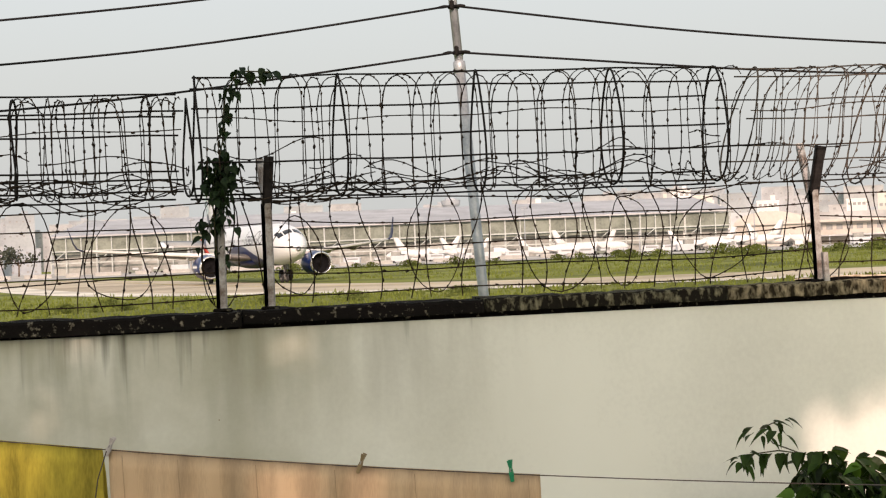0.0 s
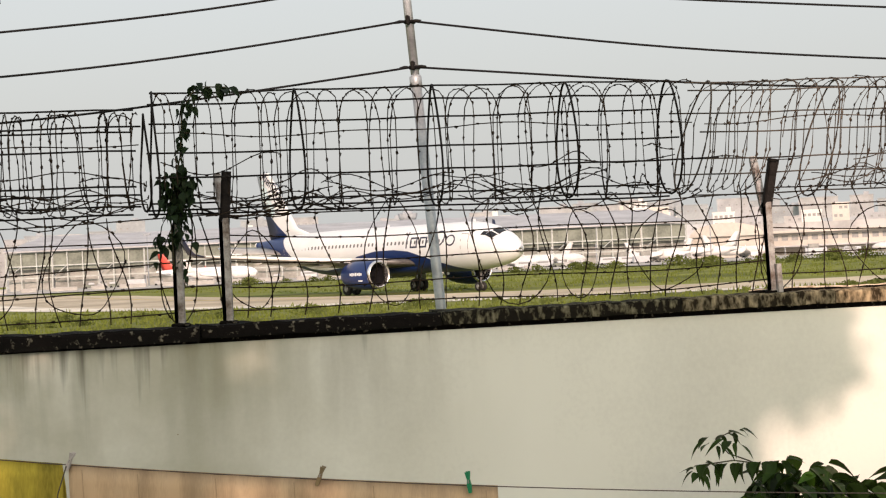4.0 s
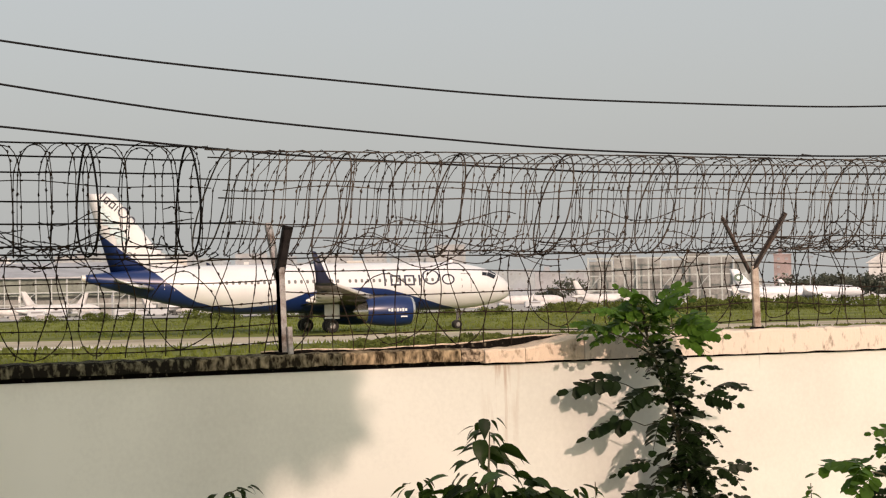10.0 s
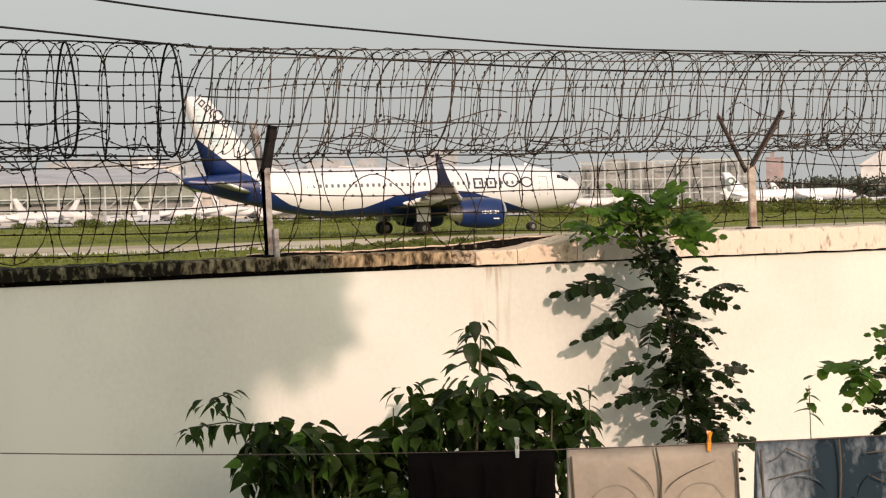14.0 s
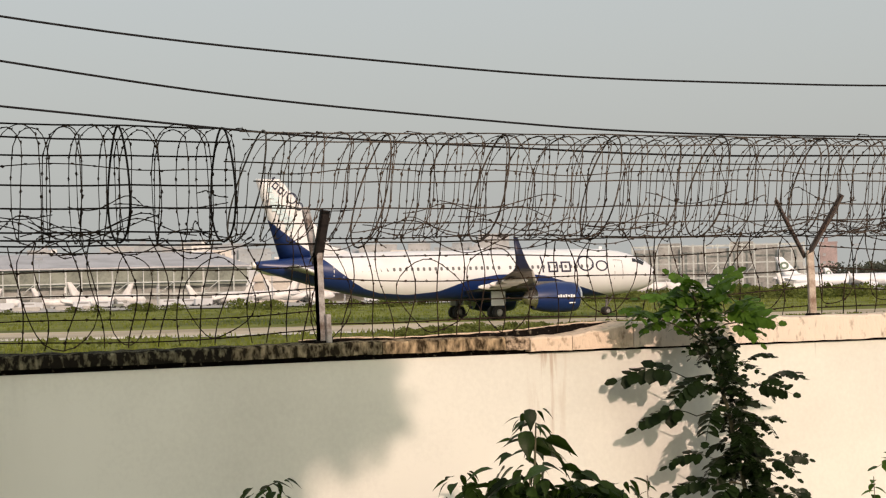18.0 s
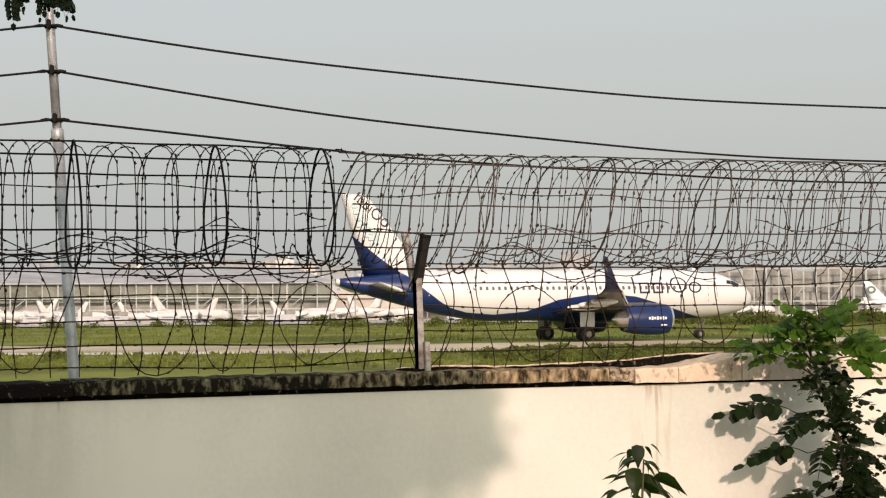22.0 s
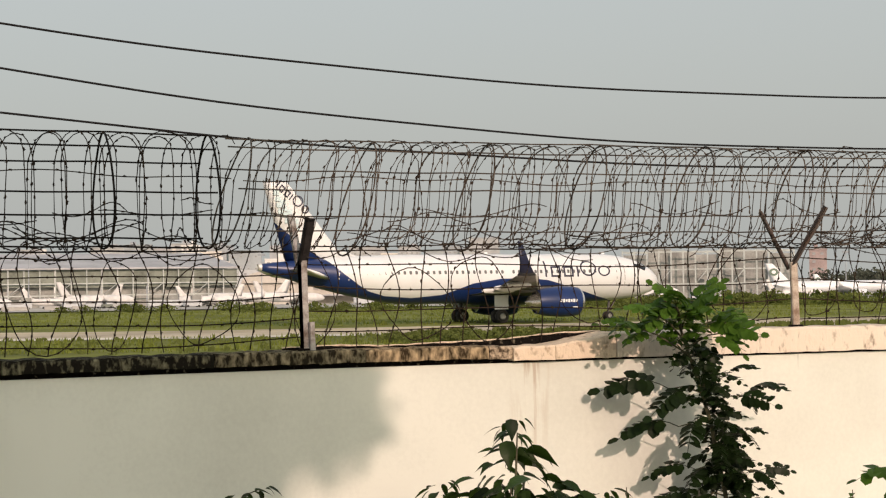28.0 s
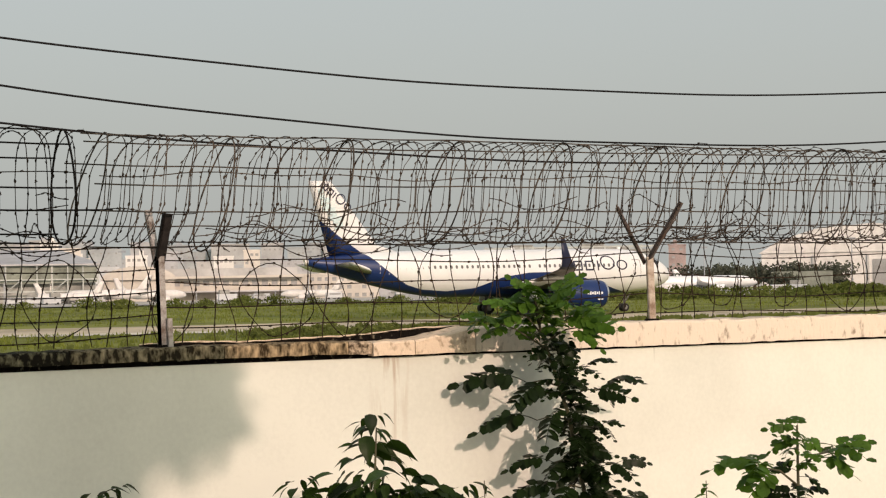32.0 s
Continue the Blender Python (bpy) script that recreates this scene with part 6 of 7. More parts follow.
def shade_tree():
    """The garden tree beside the camera: fronds overhang the view; its unseen crown is added to break the shade's edge.
    """
    e = tagged(empty("garden_tree", Matrix()), "leafy garden tree beside the camera, its unseen crown shaping shade", "tree")
    tube("trunk", [(-2.7, 0.4, 0.08), (-2.65, 0.5, 2.0), (-2.5, 0.7, 3.6), (-2.1, 0.9, 4.6), (-1.5, 0.3, 5.8), (0.3, -0.6, 6.8), (2.2, -1.0, 7.05)], [0.16, 0.14, 0.12, 0.1, 0.08, 0.06, 0.03], M_BARK, e, n=10)
    tube("limb", [(-2.1, 0.9, 4.6), (-3.3, 3.2, 5.7), (-3.3, 5.8, 5.75), (-2.85, 7.4, 5.3), (-2.2, 8.05, 4.85), (-1.7, 8.2, 4.8)], [0.07, 0.055, 0.045, 0.03, 0.018, 0.008], M_BARK, e, n=8)
    h = Heap()

    def spray(c, r, n, size=0.16):
        for _ in range(n):
            p = np.array(c) + rngp.normal(0, 1, 3) * np.array(r) * 0.5
            v, f = leaf_shape(size * rngp.uniform(0.7, 1.2), size * 0.5, 0.4, 0.2, 0.3)
            m = pose(*p, rngp.normal(0, 40), rngp.uniform(-20, 60), rngp.uniform(0, 360))
            h.put([m @ Vector(q) for q in v], f)
    # unseen clumps set to shape the shade's edge, and the crown over the wall
    spray((2.56, -1.0, 6.94), (0.36, 0.4, 0.24), 900, 0.13)
    spray((2.66, -1.0, 6.81), (0.22, 0.3, 0.13), 420, 0.13)
    spray((2.24, -1.0, 7.04), (0.45, 0.4, 0.2), 480)
    spray((0.2, -0.7, 6.95), (1.6, 0.8, 0.5), 120)
    spray((-1.5, 0.2, 5.6), (1.4, 1.0, 0.5), 160)
    h.make("crown", M_OVAL, e, "many small dark green leaves")
    # fronds hanging from the long limb into view
    for x, z, n, k in ((-1.738, 4.289, 1, 0.55), (-1.70, 4.35, 2, 0.5), (-1.655, 4.318, 1, 0.4), (-1.615, 4.345, 3, 0.45), (-1.56, 4.338, 6, 0.5), (-3.70, 4.262, 4, 0.5), (-3.64, 4.275, 3, 0.45)):
        for q in range(n):
            L = 0.25 * k
            leaf_at(FRONDS[q % 4], e, (x + rngp.normal(0, 0.014) * (n > 1), 8.0 + rngp.normal(0, 0.05), z + L + abs(rngp.normal(0, 0.02)) * (n > 1)), -90 + rngp.normal(0, 40), 72 + rngp.normal(0, 8), 0, k * rngp.uniform(0.9, 1.1))
        tube("twig", [(x, 8.0, z + 0.25 * k), (x + 0.02, 8.02, 4.62), (x * 0.4 - 1.35, 8.05, 4.85)], [0.002, 0.003, 0.005], M_BARK, e, n=5)


post_vine()
shade_tree()

# ---- washing line ----


def line_pt(x):
    return Vector((x, 5.55 + 0.06 * (x - 1.0), 2.17 + 0.0128 * (x - 1.6) ** 2))


ln = tube("washing_line", [line_pt(x) for x in np.linspace(-5.2, 6.0, 60)], 0.0018, M_STEEL, n=5)
tagged(ln, "thin dark wire washing line stretched across the yard", "washing line")


def hung_cloth(name, x0, x1, drop, material, label, category, folds=9, depth=0.012, seed=1, sag=0.0, back=0.8, hem=0.0, sharp=1.0, wrinkle=0.012, slack=0.0):
    """A cloth laid over the line: front and back fall, with folds that deepen downwards."""
    r = random.Random(seed)
    e = tagged(empty(name, Matrix()), label, category, "washing on the line")
    nx, nz = int((x1 - x0) * 70) + 8, 22
    ph = [r.uniform(0, 6.28) for _ in range(4)]
    v, f = [], []
    rows = [-back * drop * (1 - k / 10) for k in range(10)] + [0.0] + [drop * (k / (nz - 11)) ** 1.2 for k in range(1, nz - 10)]
    for d in rows:
        for i in range(nx + 1):
            u = i / nx
            x = x0 + (x1 - x0) * u
            q = abs(d) / drop
            w = depth * (0.15 + q) * (math.sin(folds * 2 * math.pi * u + ph[0] + 1.3 * math.sin(3 * u * 6.28 + ph[1])) * sharp + 0.5 * math.sin(folds * 4.7 * u + ph[2]))
            edge = 0.02 * q * math.sin(5 * q + ph[3]) * (1 if u > 0.5 else -1) * (abs(u - 0.5) * 2) ** 6
            p = line_pt(x + edge)
            side = 0.006 + 0.012 * min(1, q * 5)
            w += wrinkle * q ** 0.5 * noise.fractal(Vector((x * 7 + seed, d * 5, seed * 1.7)), 0.8, 2.0, 3)
            slump = slack * (max(0, 1 - min(u, 1 - u) / 0.12) ** 2 if d != 0 else 0.6 * max(0, 1 - min(u, 1 - u) / 0.12) ** 2)
            if d == 0:
                v.append((p.x, p.y, p.z + 0.0012))
                continue
            v.append((p.x, p.y + (-side + w * 1.0 if d > 0 else (side + w if d < 0 else w * 0.3)), p.z + 0.0005 - slump - abs(d) - sag * math.sin(math.pi * u) + 0.003 * math.sin(9 * u + ph[1])))
    k = nx + 1
    for j in range(len(rows) - 1):
        for i in range(nx):
            a = j * k + i
            f.append((a, a + 1, a + k + 1, a + k))
    o = mesh_ob("cloth", v, f, material, e, "", True)
    so = o.modifiers.new("thick", "SOLIDIFY")
    so.thickness, so.offset = 0.004, 0
    return e


def seam(e, pts, r=0.004, material=None, name="seam"):
    return tube(name, pts, r, material or M_SEAM, e, n=5)


def cloth_front(x, d, out=0.028):
    p = line_pt(x)
    return (p.x, p.y - out, p.z - d)


c = hung_cloth("curtain", -2.255, -0.888, 1.0, M_BEIGE, "beige pleated curtain cloth pegged over the washing line", "curtain", 14, 0.022, 3, sharp=1.3)
# thin browner tubes imitate the shade in the pleats
for x in (-2.20, -2.02, -1.77, -1.52, -1.27, -0.92):
    seam(c, [cloth_front(x + 0.003 * k, 0.01 + 0.1 * k, 0.030) for k in range(9)], 0.0014, M_CREASE, "crease")
c = hung_cloth("yellow_cloth", -3.5, -2.275, 1.0, M_YELLOW, "mustard yellow cloth with dark folds over the washing line", "cloth", 6, 0.03, 5)
tube("tie_cord", [cloth_front(-2.25, 0.0, 0.03), cloth_front(-2.28, 0.09, 0.035), cloth_front(-2.31, 0.25, 0.03)], 0.0022, M_SEAM, c, n=5)
c = hung_cloth("dark_garment", 0.42, 0.895, 0.9, M_BROWNBLACK, "black-brown garment hanging limp over the washing line", "garment", 4, 0.015, 8)
for k, x in enumerate((0.50, 0.66, 0.83)):
    seam(c, [cloth_front(x + 0.01 * math.sin(q + k), 0.015 + 0.08 * q, 0.036) for q in range(9)], 0.005, M_BROWNBLACK, "fold")
c = hung_cloth("khaki_trousers", 0.935, 1.505, 0.9, M_KHAKI, "grey khaki cotton trousers pegged over the washing line", "trousers", 3, 0.012, 9, sag=0.004, wrinkle=0.04, slack=0.012)
# dark tubes imitate the shadow between the legs and along both sides
seam(c, [cloth_front(1.236 + 0.003 * math.sin(k) - 0.006 * max(0, 2 - k), 0.0 + 0.05 * k, 0.030) for k in range(14)], [0.003] + [0.0045] * 13, name="fly_edge")
seam(c, [cloth_front(0.945 + 0.02 * (k / 6), 0.02 + 0.07 * k, 0.026) for k in range(10)], 0.004)
seam(c, [cloth_front(1.492 + 0.003 * k, 0.02 + 0.07 * k, 0.026) for k in range(10)], 0.004)
for px in (1.085, 1.375):
    seam(c, [cloth_front(px + 0.09 * math.cos(a), 0.215 - 0.10 * math.sin(a), 0.031) for a in np.linspace(3.3, -0.2, 12)], 0.0015, M_KHAKI, "pocket_edge")
# dark tapering tubes imitate shade in two creases
for q0, q1, bend in (((1.13, 0.06), (1.215, 0.16), 0.02), ((1.42, 0.05), (1.25, 0.15), -0.035)):
    seam(c, [cloth_front(q0[0] + (q1[0] - q0[0]) * q + bend * math.sin(3.14 * q), q0[1] + (q1[1] - q0[1]) * q, 0.0305) for q in np.linspace(0, 1, 9)], [0.0005 + 0.0016 * math.sin(0.2 + 2.8 * q) for q in np.linspace(0, 1, 9)], M_SEAM, "crease")
c = hung_cloth("denim_trousers", 1.565, 2.18, 0.9, M_DENIM, "faded tie-dyed blue denim trousers over the washing line", "trousers", 4, 0.014, 12, sag=0.004, wrinkle=0.045, slack=0.012)
seam(c, [cloth_front(1.84 + 0.005 * math.sin(k), 0.0 + 0.06 * k, 0.034) for k in range(12)], 0.004)
seam(c, [cloth_front(1.575 + 0.003 * k, 0.02 + 0.07 * k, 0.028) for k in range(10)], 0.004)
for px in (1.70, 2.0):
    seam(c, [cloth_front(px + 0.10 * math.cos(a), 0.2 - 0.09 * math.sin(a), 0.033) for a in np.linspace(3.3, -0.2, 12)], 0.003, M_DENIM, "pocket_edge")


for q0, q1, bend in (((1.60, 0.06), (1.66, 0.02), 0.01), ((1.66, 0.02), (1.74, 0.06), 0.0), ((1.60, 0.12), (1.75, 0.09), 0.0), ((1.93, 0.05), (2.06, 0.04), 0.0), ((2.06, 0.04), (2.12, 0.10), 0.0), ((1.94, 0.12), (2.12, 0.16), 0.02)):
    seam(c, [cloth_front(q0[0] + (q1[0] - q0[0]) * q, q0[1] + (q1[1] - q0[1]) * q + bend * math.sin(3.14 * q), 0.033) for q in np.linspace(0, 1, 7)], 0.0022, M_SEAM, "pocket_seam")
for px, sd in ((1.73, 1), (1.95, -1)):
    bm = bmesh.new()
    vs = [bm.verts.new(cloth_front(px + sd * 0.11 * u - sd * 0.03, 0.215 + 0.10 * d - 0.05 * u * u, 0.036)) for u, d in ((-0.9, 0.5), (0.1, 0.2), (0.9, 0.15), (1.0, 0.6), (0.2, 0.9), (-0.8, 1.0))]
    bm.faces.new(vs)
    part("torn_patch", bm, M_BROWNBLACK, c, "dark torn patch")


def peg(x, material, label, tilt=0.0, k=0.82, up=0.014):
    p = line_pt(x)
    e = tagged(empty("clothes_peg", Matrix.Translation((p.x, p.y - 0.012, p.z + up)) @ pose(0, 0, 0, 0, tilt, 0)), label, "clothes peg", "pegs on the line")
    for sd in (-1, 1):
        bm = bmesh.new()
        for z0, z1, w0, w1, o0, o1 in ((-0.042, -0.012, 0.011, 0.015, 0.004, 0.006), (-0.012, 0.008, 0.015, 0.009, 0.006, 0.006), (0.008, 0.036, 0.009, 0.017, 0.006, 0.013)):
            vs = []
            for z, w, o in ((z0, w0, o0), (z1, w1, o1)):
                for q, y in ((-1, 0), (1, 0), (1, 1), (-1, 1)):
                    vs.append(bm.verts.new((q * w * 0.5 * k, sd * (o + 0.004 * y) * k, z * k)))
            for fc in ((0, 1, 2, 3), (7, 6, 5, 4), (0, 4, 5, 1), (1, 5, 6, 2), (2, 6, 7, 3), (3, 7, 4, 0)):
                bm.faces.new([vs[i] for i in fc])
        part("prong", bm, material, e)
    a = np.linspace(0, 2 * np.pi, 17)[:-1]
    tube("spring", [(0.0, 0.0125 * k * math.cos(q), (0.0 + 0.007 * math.sin(q)) * k) for q in a], 0.0022, M_HUB, e, "steel spring", 6, True)


peg(-2.245, M_PEG_CLEAR, "greyish clear plastic clothes peg on the line", 25)
peg(-1.44, M_PEG_BROWN, "olive brown plastic clothes peg on the line", 22)
peg(-0.975, M_PEG_GREEN, "bright green plastic clothes peg on the line", -6, 0.85)
peg(0.772, M_PEG_WHITE, "white plastic clothes peg on the dark garment", 0)
peg(1.406, M_PEG_ORANGE, "orange plastic clothes peg on the khaki trousers", 4)

# ---- the far side of the airfield ----
rngf = np.random.default_rng(8)


def facing(az, d, turn=0.0):
    """A pose on the far ground, its front (-y) towards the eye."""
    x, y = polar(az, d)
    return pose(x, y, ground_z(x, y), 0, 0, -az + turn)


def pane_mesh(w, h):
    bm = bmesh.new()
    bm_box(bm, 0, 0, 0, w, 0.3, h)
    me = bpy.data.meshes.new("window")
    bm.to_mesh(me)
    bm.free()
    me.materials.append(M_WIN_B)
    return me


PANE = pane_mesh(1.7, 1.5)
PANE_WIDE = pane_mesh(3.4, 1.8)


def block(az, d, w, h, dep, material, label, floors, cols, pane=None, roof=True, turn=0.0, parapet=0.8):
    e = tagged(empty("building", facing(az, d, turn)), label, "building", "buildings beyond the airfield")
    bm = bmesh.new()
    bm_box(bm, 0, dep / 2, h / 2, w, dep, h)
    wall = part("wall", bm, material, e)
    if roof:
        bm = bmesh.new()
        bm_box(bm, 0, dep / 2, h + parapet / 2, w + 0.6, dep + 0.6, parapet)
        part("roof", bm, material, e)
        if rngf.random() < 0.6:
            bm = bmesh.new()
            bm_box(bm, rngf.uniform(-0.3, 0.3) * w, dep / 2, h + 2.0, w * 0.22, dep * 0.4, 3.0)
            part("stair_head", bm, material, e)
    for f in range(floors):
        for c in range(cols):
            if rngf.random() < 0.08:
                continue
            o = new("window", pane or PANE)
            o.parent = wall
            o.matrix_basis = Matrix.Translation(((c + 0.5) / cols * w * 0.92 - w * 0.46, 0, (f + 0.55) / floors * h))
    return e


def city():
    mats = (M_WHITE_B, M_CREAM_B, M_GREY_B, M_HAZE_PALE_B, M_HAZE_B)
    names = ("whitewashed", "cream-rendered", "grey concrete", "haze-grey rendered", "haze-tinted grey")
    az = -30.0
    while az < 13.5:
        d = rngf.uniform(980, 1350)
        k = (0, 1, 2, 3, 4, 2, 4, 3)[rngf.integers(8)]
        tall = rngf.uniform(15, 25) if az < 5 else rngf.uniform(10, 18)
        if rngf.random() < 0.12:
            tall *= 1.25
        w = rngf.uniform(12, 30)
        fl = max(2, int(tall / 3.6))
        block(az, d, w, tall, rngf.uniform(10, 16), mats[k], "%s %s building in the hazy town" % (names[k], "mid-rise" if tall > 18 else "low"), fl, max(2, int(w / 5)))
        az += math.degrees(w / d) * rngf.uniform(0.7, 1.4)
    az = -30.0
    while az < 26:
        d = rngf.uniform(1500, 1900)
        k = rngf.integers(5)
        tall, w = rngf.uniform(30, 56) if az < 6 else rngf.uniform(24, 34) if az < 14.8 else rngf.uniform(9, 14), rngf.uniform(16, 36)
        far_mat, far_name = ((M_HAZE_B, "blue-grey"), (M_GREY_B, "grey concrete"), (M_HAZE_PALE_B, "pale grey"))[rngf.integers(3)]
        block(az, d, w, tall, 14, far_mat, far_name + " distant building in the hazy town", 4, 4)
        az += math.degrees(w / d) * rngf.uniform(0.6, 1.1)
    # white-painted blocks that stand out of the haze
    for a, d, w, h, fl, co, mt, nm in ((-8.35, 1000, 14, 29, 6, 4, M_WHITE_TOWN, "white"), (-10.2, 1000, 15, 22, 4, 4, M_WHITE_TOWN, "white"), (-4.45, 980, 9, 28, 6, 3, M_CREAM_TOWN, "cream"), (-3.85, 1000, 10, 33, 8, 3, M_WHITE_TOWN, "white"), (-3.2, 985, 11, 29, 7, 4, M_CREAM_TOWN, "cream"), (-2.8, 1010, 6, 24, 5, 2, M_WHITE_TOWN, "white"),
                                       (-1.15, 1000, 12, 25, 6, 4, M_WHITE_TOWN, "white"), (1.6, 1000, 11, 24, 5, 4, M_WHITE_TOWN, "white"), (2.5, 990, 9, 27, 6, 3, M_CREAM_TOWN, "cream"), (-13.6, 1000, 16, 24, 5, 5, M_CREAM_TOWN, "cream"), (-16.5, 990, 12, 27, 6, 4, M_WHITE_TOWN, "white")):
        block(a, d, w, h, 12, mt, nm + "-painted apartment block in the hazy town", fl, co)
    # control tower and brick tower
    e = tagged(empty("control_tower", facing(-11.25, 900)), "slim white airport control tower", "tower")
    bm = bmesh.new()
    bm_box(bm, 0, 0, 13, 4.5, 4.5, 26, bev=0.5)
    part("shaft", bm, M_WHITE_B, e)
    lathe = [(-0.0, 3.0), (2.0, 4.6), (4.2, 5.0), (4.4, 3.0), (5.4, 2.5)]
    v, f = [], []
    for z, r in lathe:
        for k in range(12):
            v.append((r * math.cos(k * math.pi / 6), r * math.sin(k * math.pi / 6), 26 + z))
    for i in range(len(lathe) - 1):
        for k in range(12):
            a, b = i * 12 + k, i * 12 + (k + 1) % 12
            f.append((a, b, b + 12, a + 12))
    mesh_ob("cab", v, f, M_HAZE_B, e, "pale glazed cab")
    block(16.15, 1000, 9.5, 26, 9, M_BRICK_B, "square brick-red tower beyond the apron", 6, 2, roof=True)


def terminal():
    # arched hall
    e = tagged(empty("arched_hall", facing(-1.08, 690)), "cream airport hall with a shallow arched roof", "building")
    bm = bmesh.new()
    bm_box(bm, 0, 15, 4.5, 27, 30, 9)
    part("wall", bm, M_TERM, e)
    a = np.linspace(0, math.pi, 13)
    v = [(-14.2 * math.cos(q), y, 8.9 + 5.2 * math.sin(q)) for y in (-1.5, 31) for q in a]
    f = [(i, i + 1, 14 + i, 13 + i) for i in range(12)] + [tuple(range(13))[::-1], tuple(range(13, 26))]
    mesh_ob("roof", v, f, M_TERM, e)
    for k in range(7):
        bm = bmesh.new()
        bm_box(bm, -11.4 + 3.8 * k, -0.1, 4.3, 0.6, 0.5, 8.6)
        part("pilaster", bm, M_TERM, e)
    # long two-storey wing with a window band and a dark canopy
    e = tagged(empty("terminal_wing", facing(1.35, 700)), "long cream terminal wing with a band of windows", "building")
    bm = bmesh.new()
    bm_box(bm, 0, 12, 4.6, 66, 24, 9.2)
    wall = part("wall", bm, M_TERM, e)
    bm = bmesh.new()
    bm_box(bm, 0, 11, 9.6, 68, 30, 0.9)
    part("roof", bm, M_TERM, e, "pale flat roof")
    bm = bmesh.new()
    bm_box(bm, 0, 14, 11.6, 64, 18, 3.0)
    part("upper_roof", bm, M_CREAM_B, e, "greyish upper roof")
    bm = bmesh.new()
    bm_box(bm, 0, -3.5, 4.0, 65, 7.5, 0.5)
    part("canopy", bm, M_ROOF_B, e)
    for k in range(17):
        o = new("window", PANE_WIDE)
        o.parent = wall
        o.matrix_basis = Matrix.Translation((-30.4 + 3.8 * k, 0, 7.2)) @ Matrix.Diagonal((0.7, 1, 1.1, 1))
        if k % 2 == 0:
            bm = bmesh.new()
            bm_box(bm, -30.4 + 3.8 * k, -6.5, 2.0, 0.4, 0.4, 4.0)
            part("canopy_post", bm, M_GREY_B, e)
    block(5.25, 705, 32, 9.6, 20, M_TERM, "white office block with three rows of square windows", 3, 10)
    # steel frames under construction
    for az0, az1, d, h, lab in ((-24.0, -2.35, 660, 15.0, "long pale green steel frame of an unfinished terminal"), (10.0, 15.4, 660, 18.5, "tall grey steel frame of an unfinished terminal")):
        am = (az0 + az1) / 2
        e = tagged(empty("unfinished_terminal", facing(am, d)), lab, "building", "unfinished terminals")
        W = 2 * d * math.tan(radians((az1 - az0) / 2))
        n = int(W / (5.5 if az0 < 0 else 4.4))
        bm = bmesh.new()
        bm_box(bm, 0, 0, h / 2, *((0.4, 0.4) if az0 < 0 else (0.55, 0.55)), h)
        first = part("column", bm, M_FRAME_B, e)
        first.matrix_basis = Matrix.Translation((-W / 2, 0, 0))
        for k in range(1, n + 1):
            again(first, Matrix.Translation((-W / 2 + W * k / n, 0.0, 0)), e)
            if k % 2:
                again(first, Matrix.Translation((-W / 2 + W * (k - 0.4) / n, 18.0, 0)), e)
        for z in (h * 0.33, h * 0.62, h * 0.97):
            bm = bmesh.new()
            bm_box(bm, 0, 0, z, W, 0.45, 0.45)
            bm_box(bm, 0, 18, z, W, 0.45, 0.45)
            part("beam", bm, M_FRAME_B, e)
        for k in range(0, n, 3):
            x0, x1 = -W / 2 + W * k / n, -W / 2 + W * (k + 1) / n
            tube("brace", [(x0, -0.1, h * 0.33), (x1, -0.1, h * 0.62)], 0.2, M_FRAME_B, e, n=4)
        if az0 < 0:
            for k in range(0, n, 3):
                bm = bmesh.new()
                bm_box(bm, -W / 2 + W * (k + 1.5) / n, 1.2, h * 0.74, W / n * 2.9, 0.2, h * (0.40 + 0.05 * (k % 2)))
                part("net_panel", bm, M_NET, e, "grey-green site netting")
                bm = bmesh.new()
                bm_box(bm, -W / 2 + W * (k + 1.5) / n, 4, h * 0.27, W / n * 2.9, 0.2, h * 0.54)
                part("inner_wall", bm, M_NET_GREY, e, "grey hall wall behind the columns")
            v = [(-W / 2 - 1, -1.0, h), (W / 2 + 1, -1.0, h), (W / 2 - 6, 46, h + 6.2), (-W / 2 + 6, 46, h + 6.2)]
            v += [(x, y, z - 0.5) for x, y, z in v]
            mesh_ob("roof", v, [(0, 1, 2, 3), (7, 6, 5, 4), (0, 4, 5, 1), (1, 5, 6, 2), (2, 6, 7, 3), (3, 7, 4, 0)], M_ROOF_B, e, "long sloping pale grey roof")
        else:
            # grey panels and a few partition walls imitate the dim inside of the open frame
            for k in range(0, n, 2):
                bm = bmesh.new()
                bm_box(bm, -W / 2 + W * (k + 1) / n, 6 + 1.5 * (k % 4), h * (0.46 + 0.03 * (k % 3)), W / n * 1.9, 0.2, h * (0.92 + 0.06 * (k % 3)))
                part("net_panel", bm, M_NET_GREY, e, "grey panel imitating the dim inside of the frame")
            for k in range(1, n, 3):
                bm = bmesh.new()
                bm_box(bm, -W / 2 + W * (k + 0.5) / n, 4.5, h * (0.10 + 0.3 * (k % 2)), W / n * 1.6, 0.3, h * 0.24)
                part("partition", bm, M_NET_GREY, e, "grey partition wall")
    # hangar
    e = tagged(empty("hangar", facing(22.2, 640)), "large white aircraft hangar with a dark sheet for the shaded open doorway", "hangar")
    bm = bmesh.new()
    bm_box(bm, 0, 25, 7.2, 76, 50, 14.4)
    part("wall", bm, M_WHITE_FAR, e)
    v = [(x, y, z) for y in (-0.6, 50.6) for x, z in ((-39, 13.8), (-32, 18.2), (-19, 22.2), (0, 23.8), (19, 22.2), (32, 18.2), (39, 13.8))]
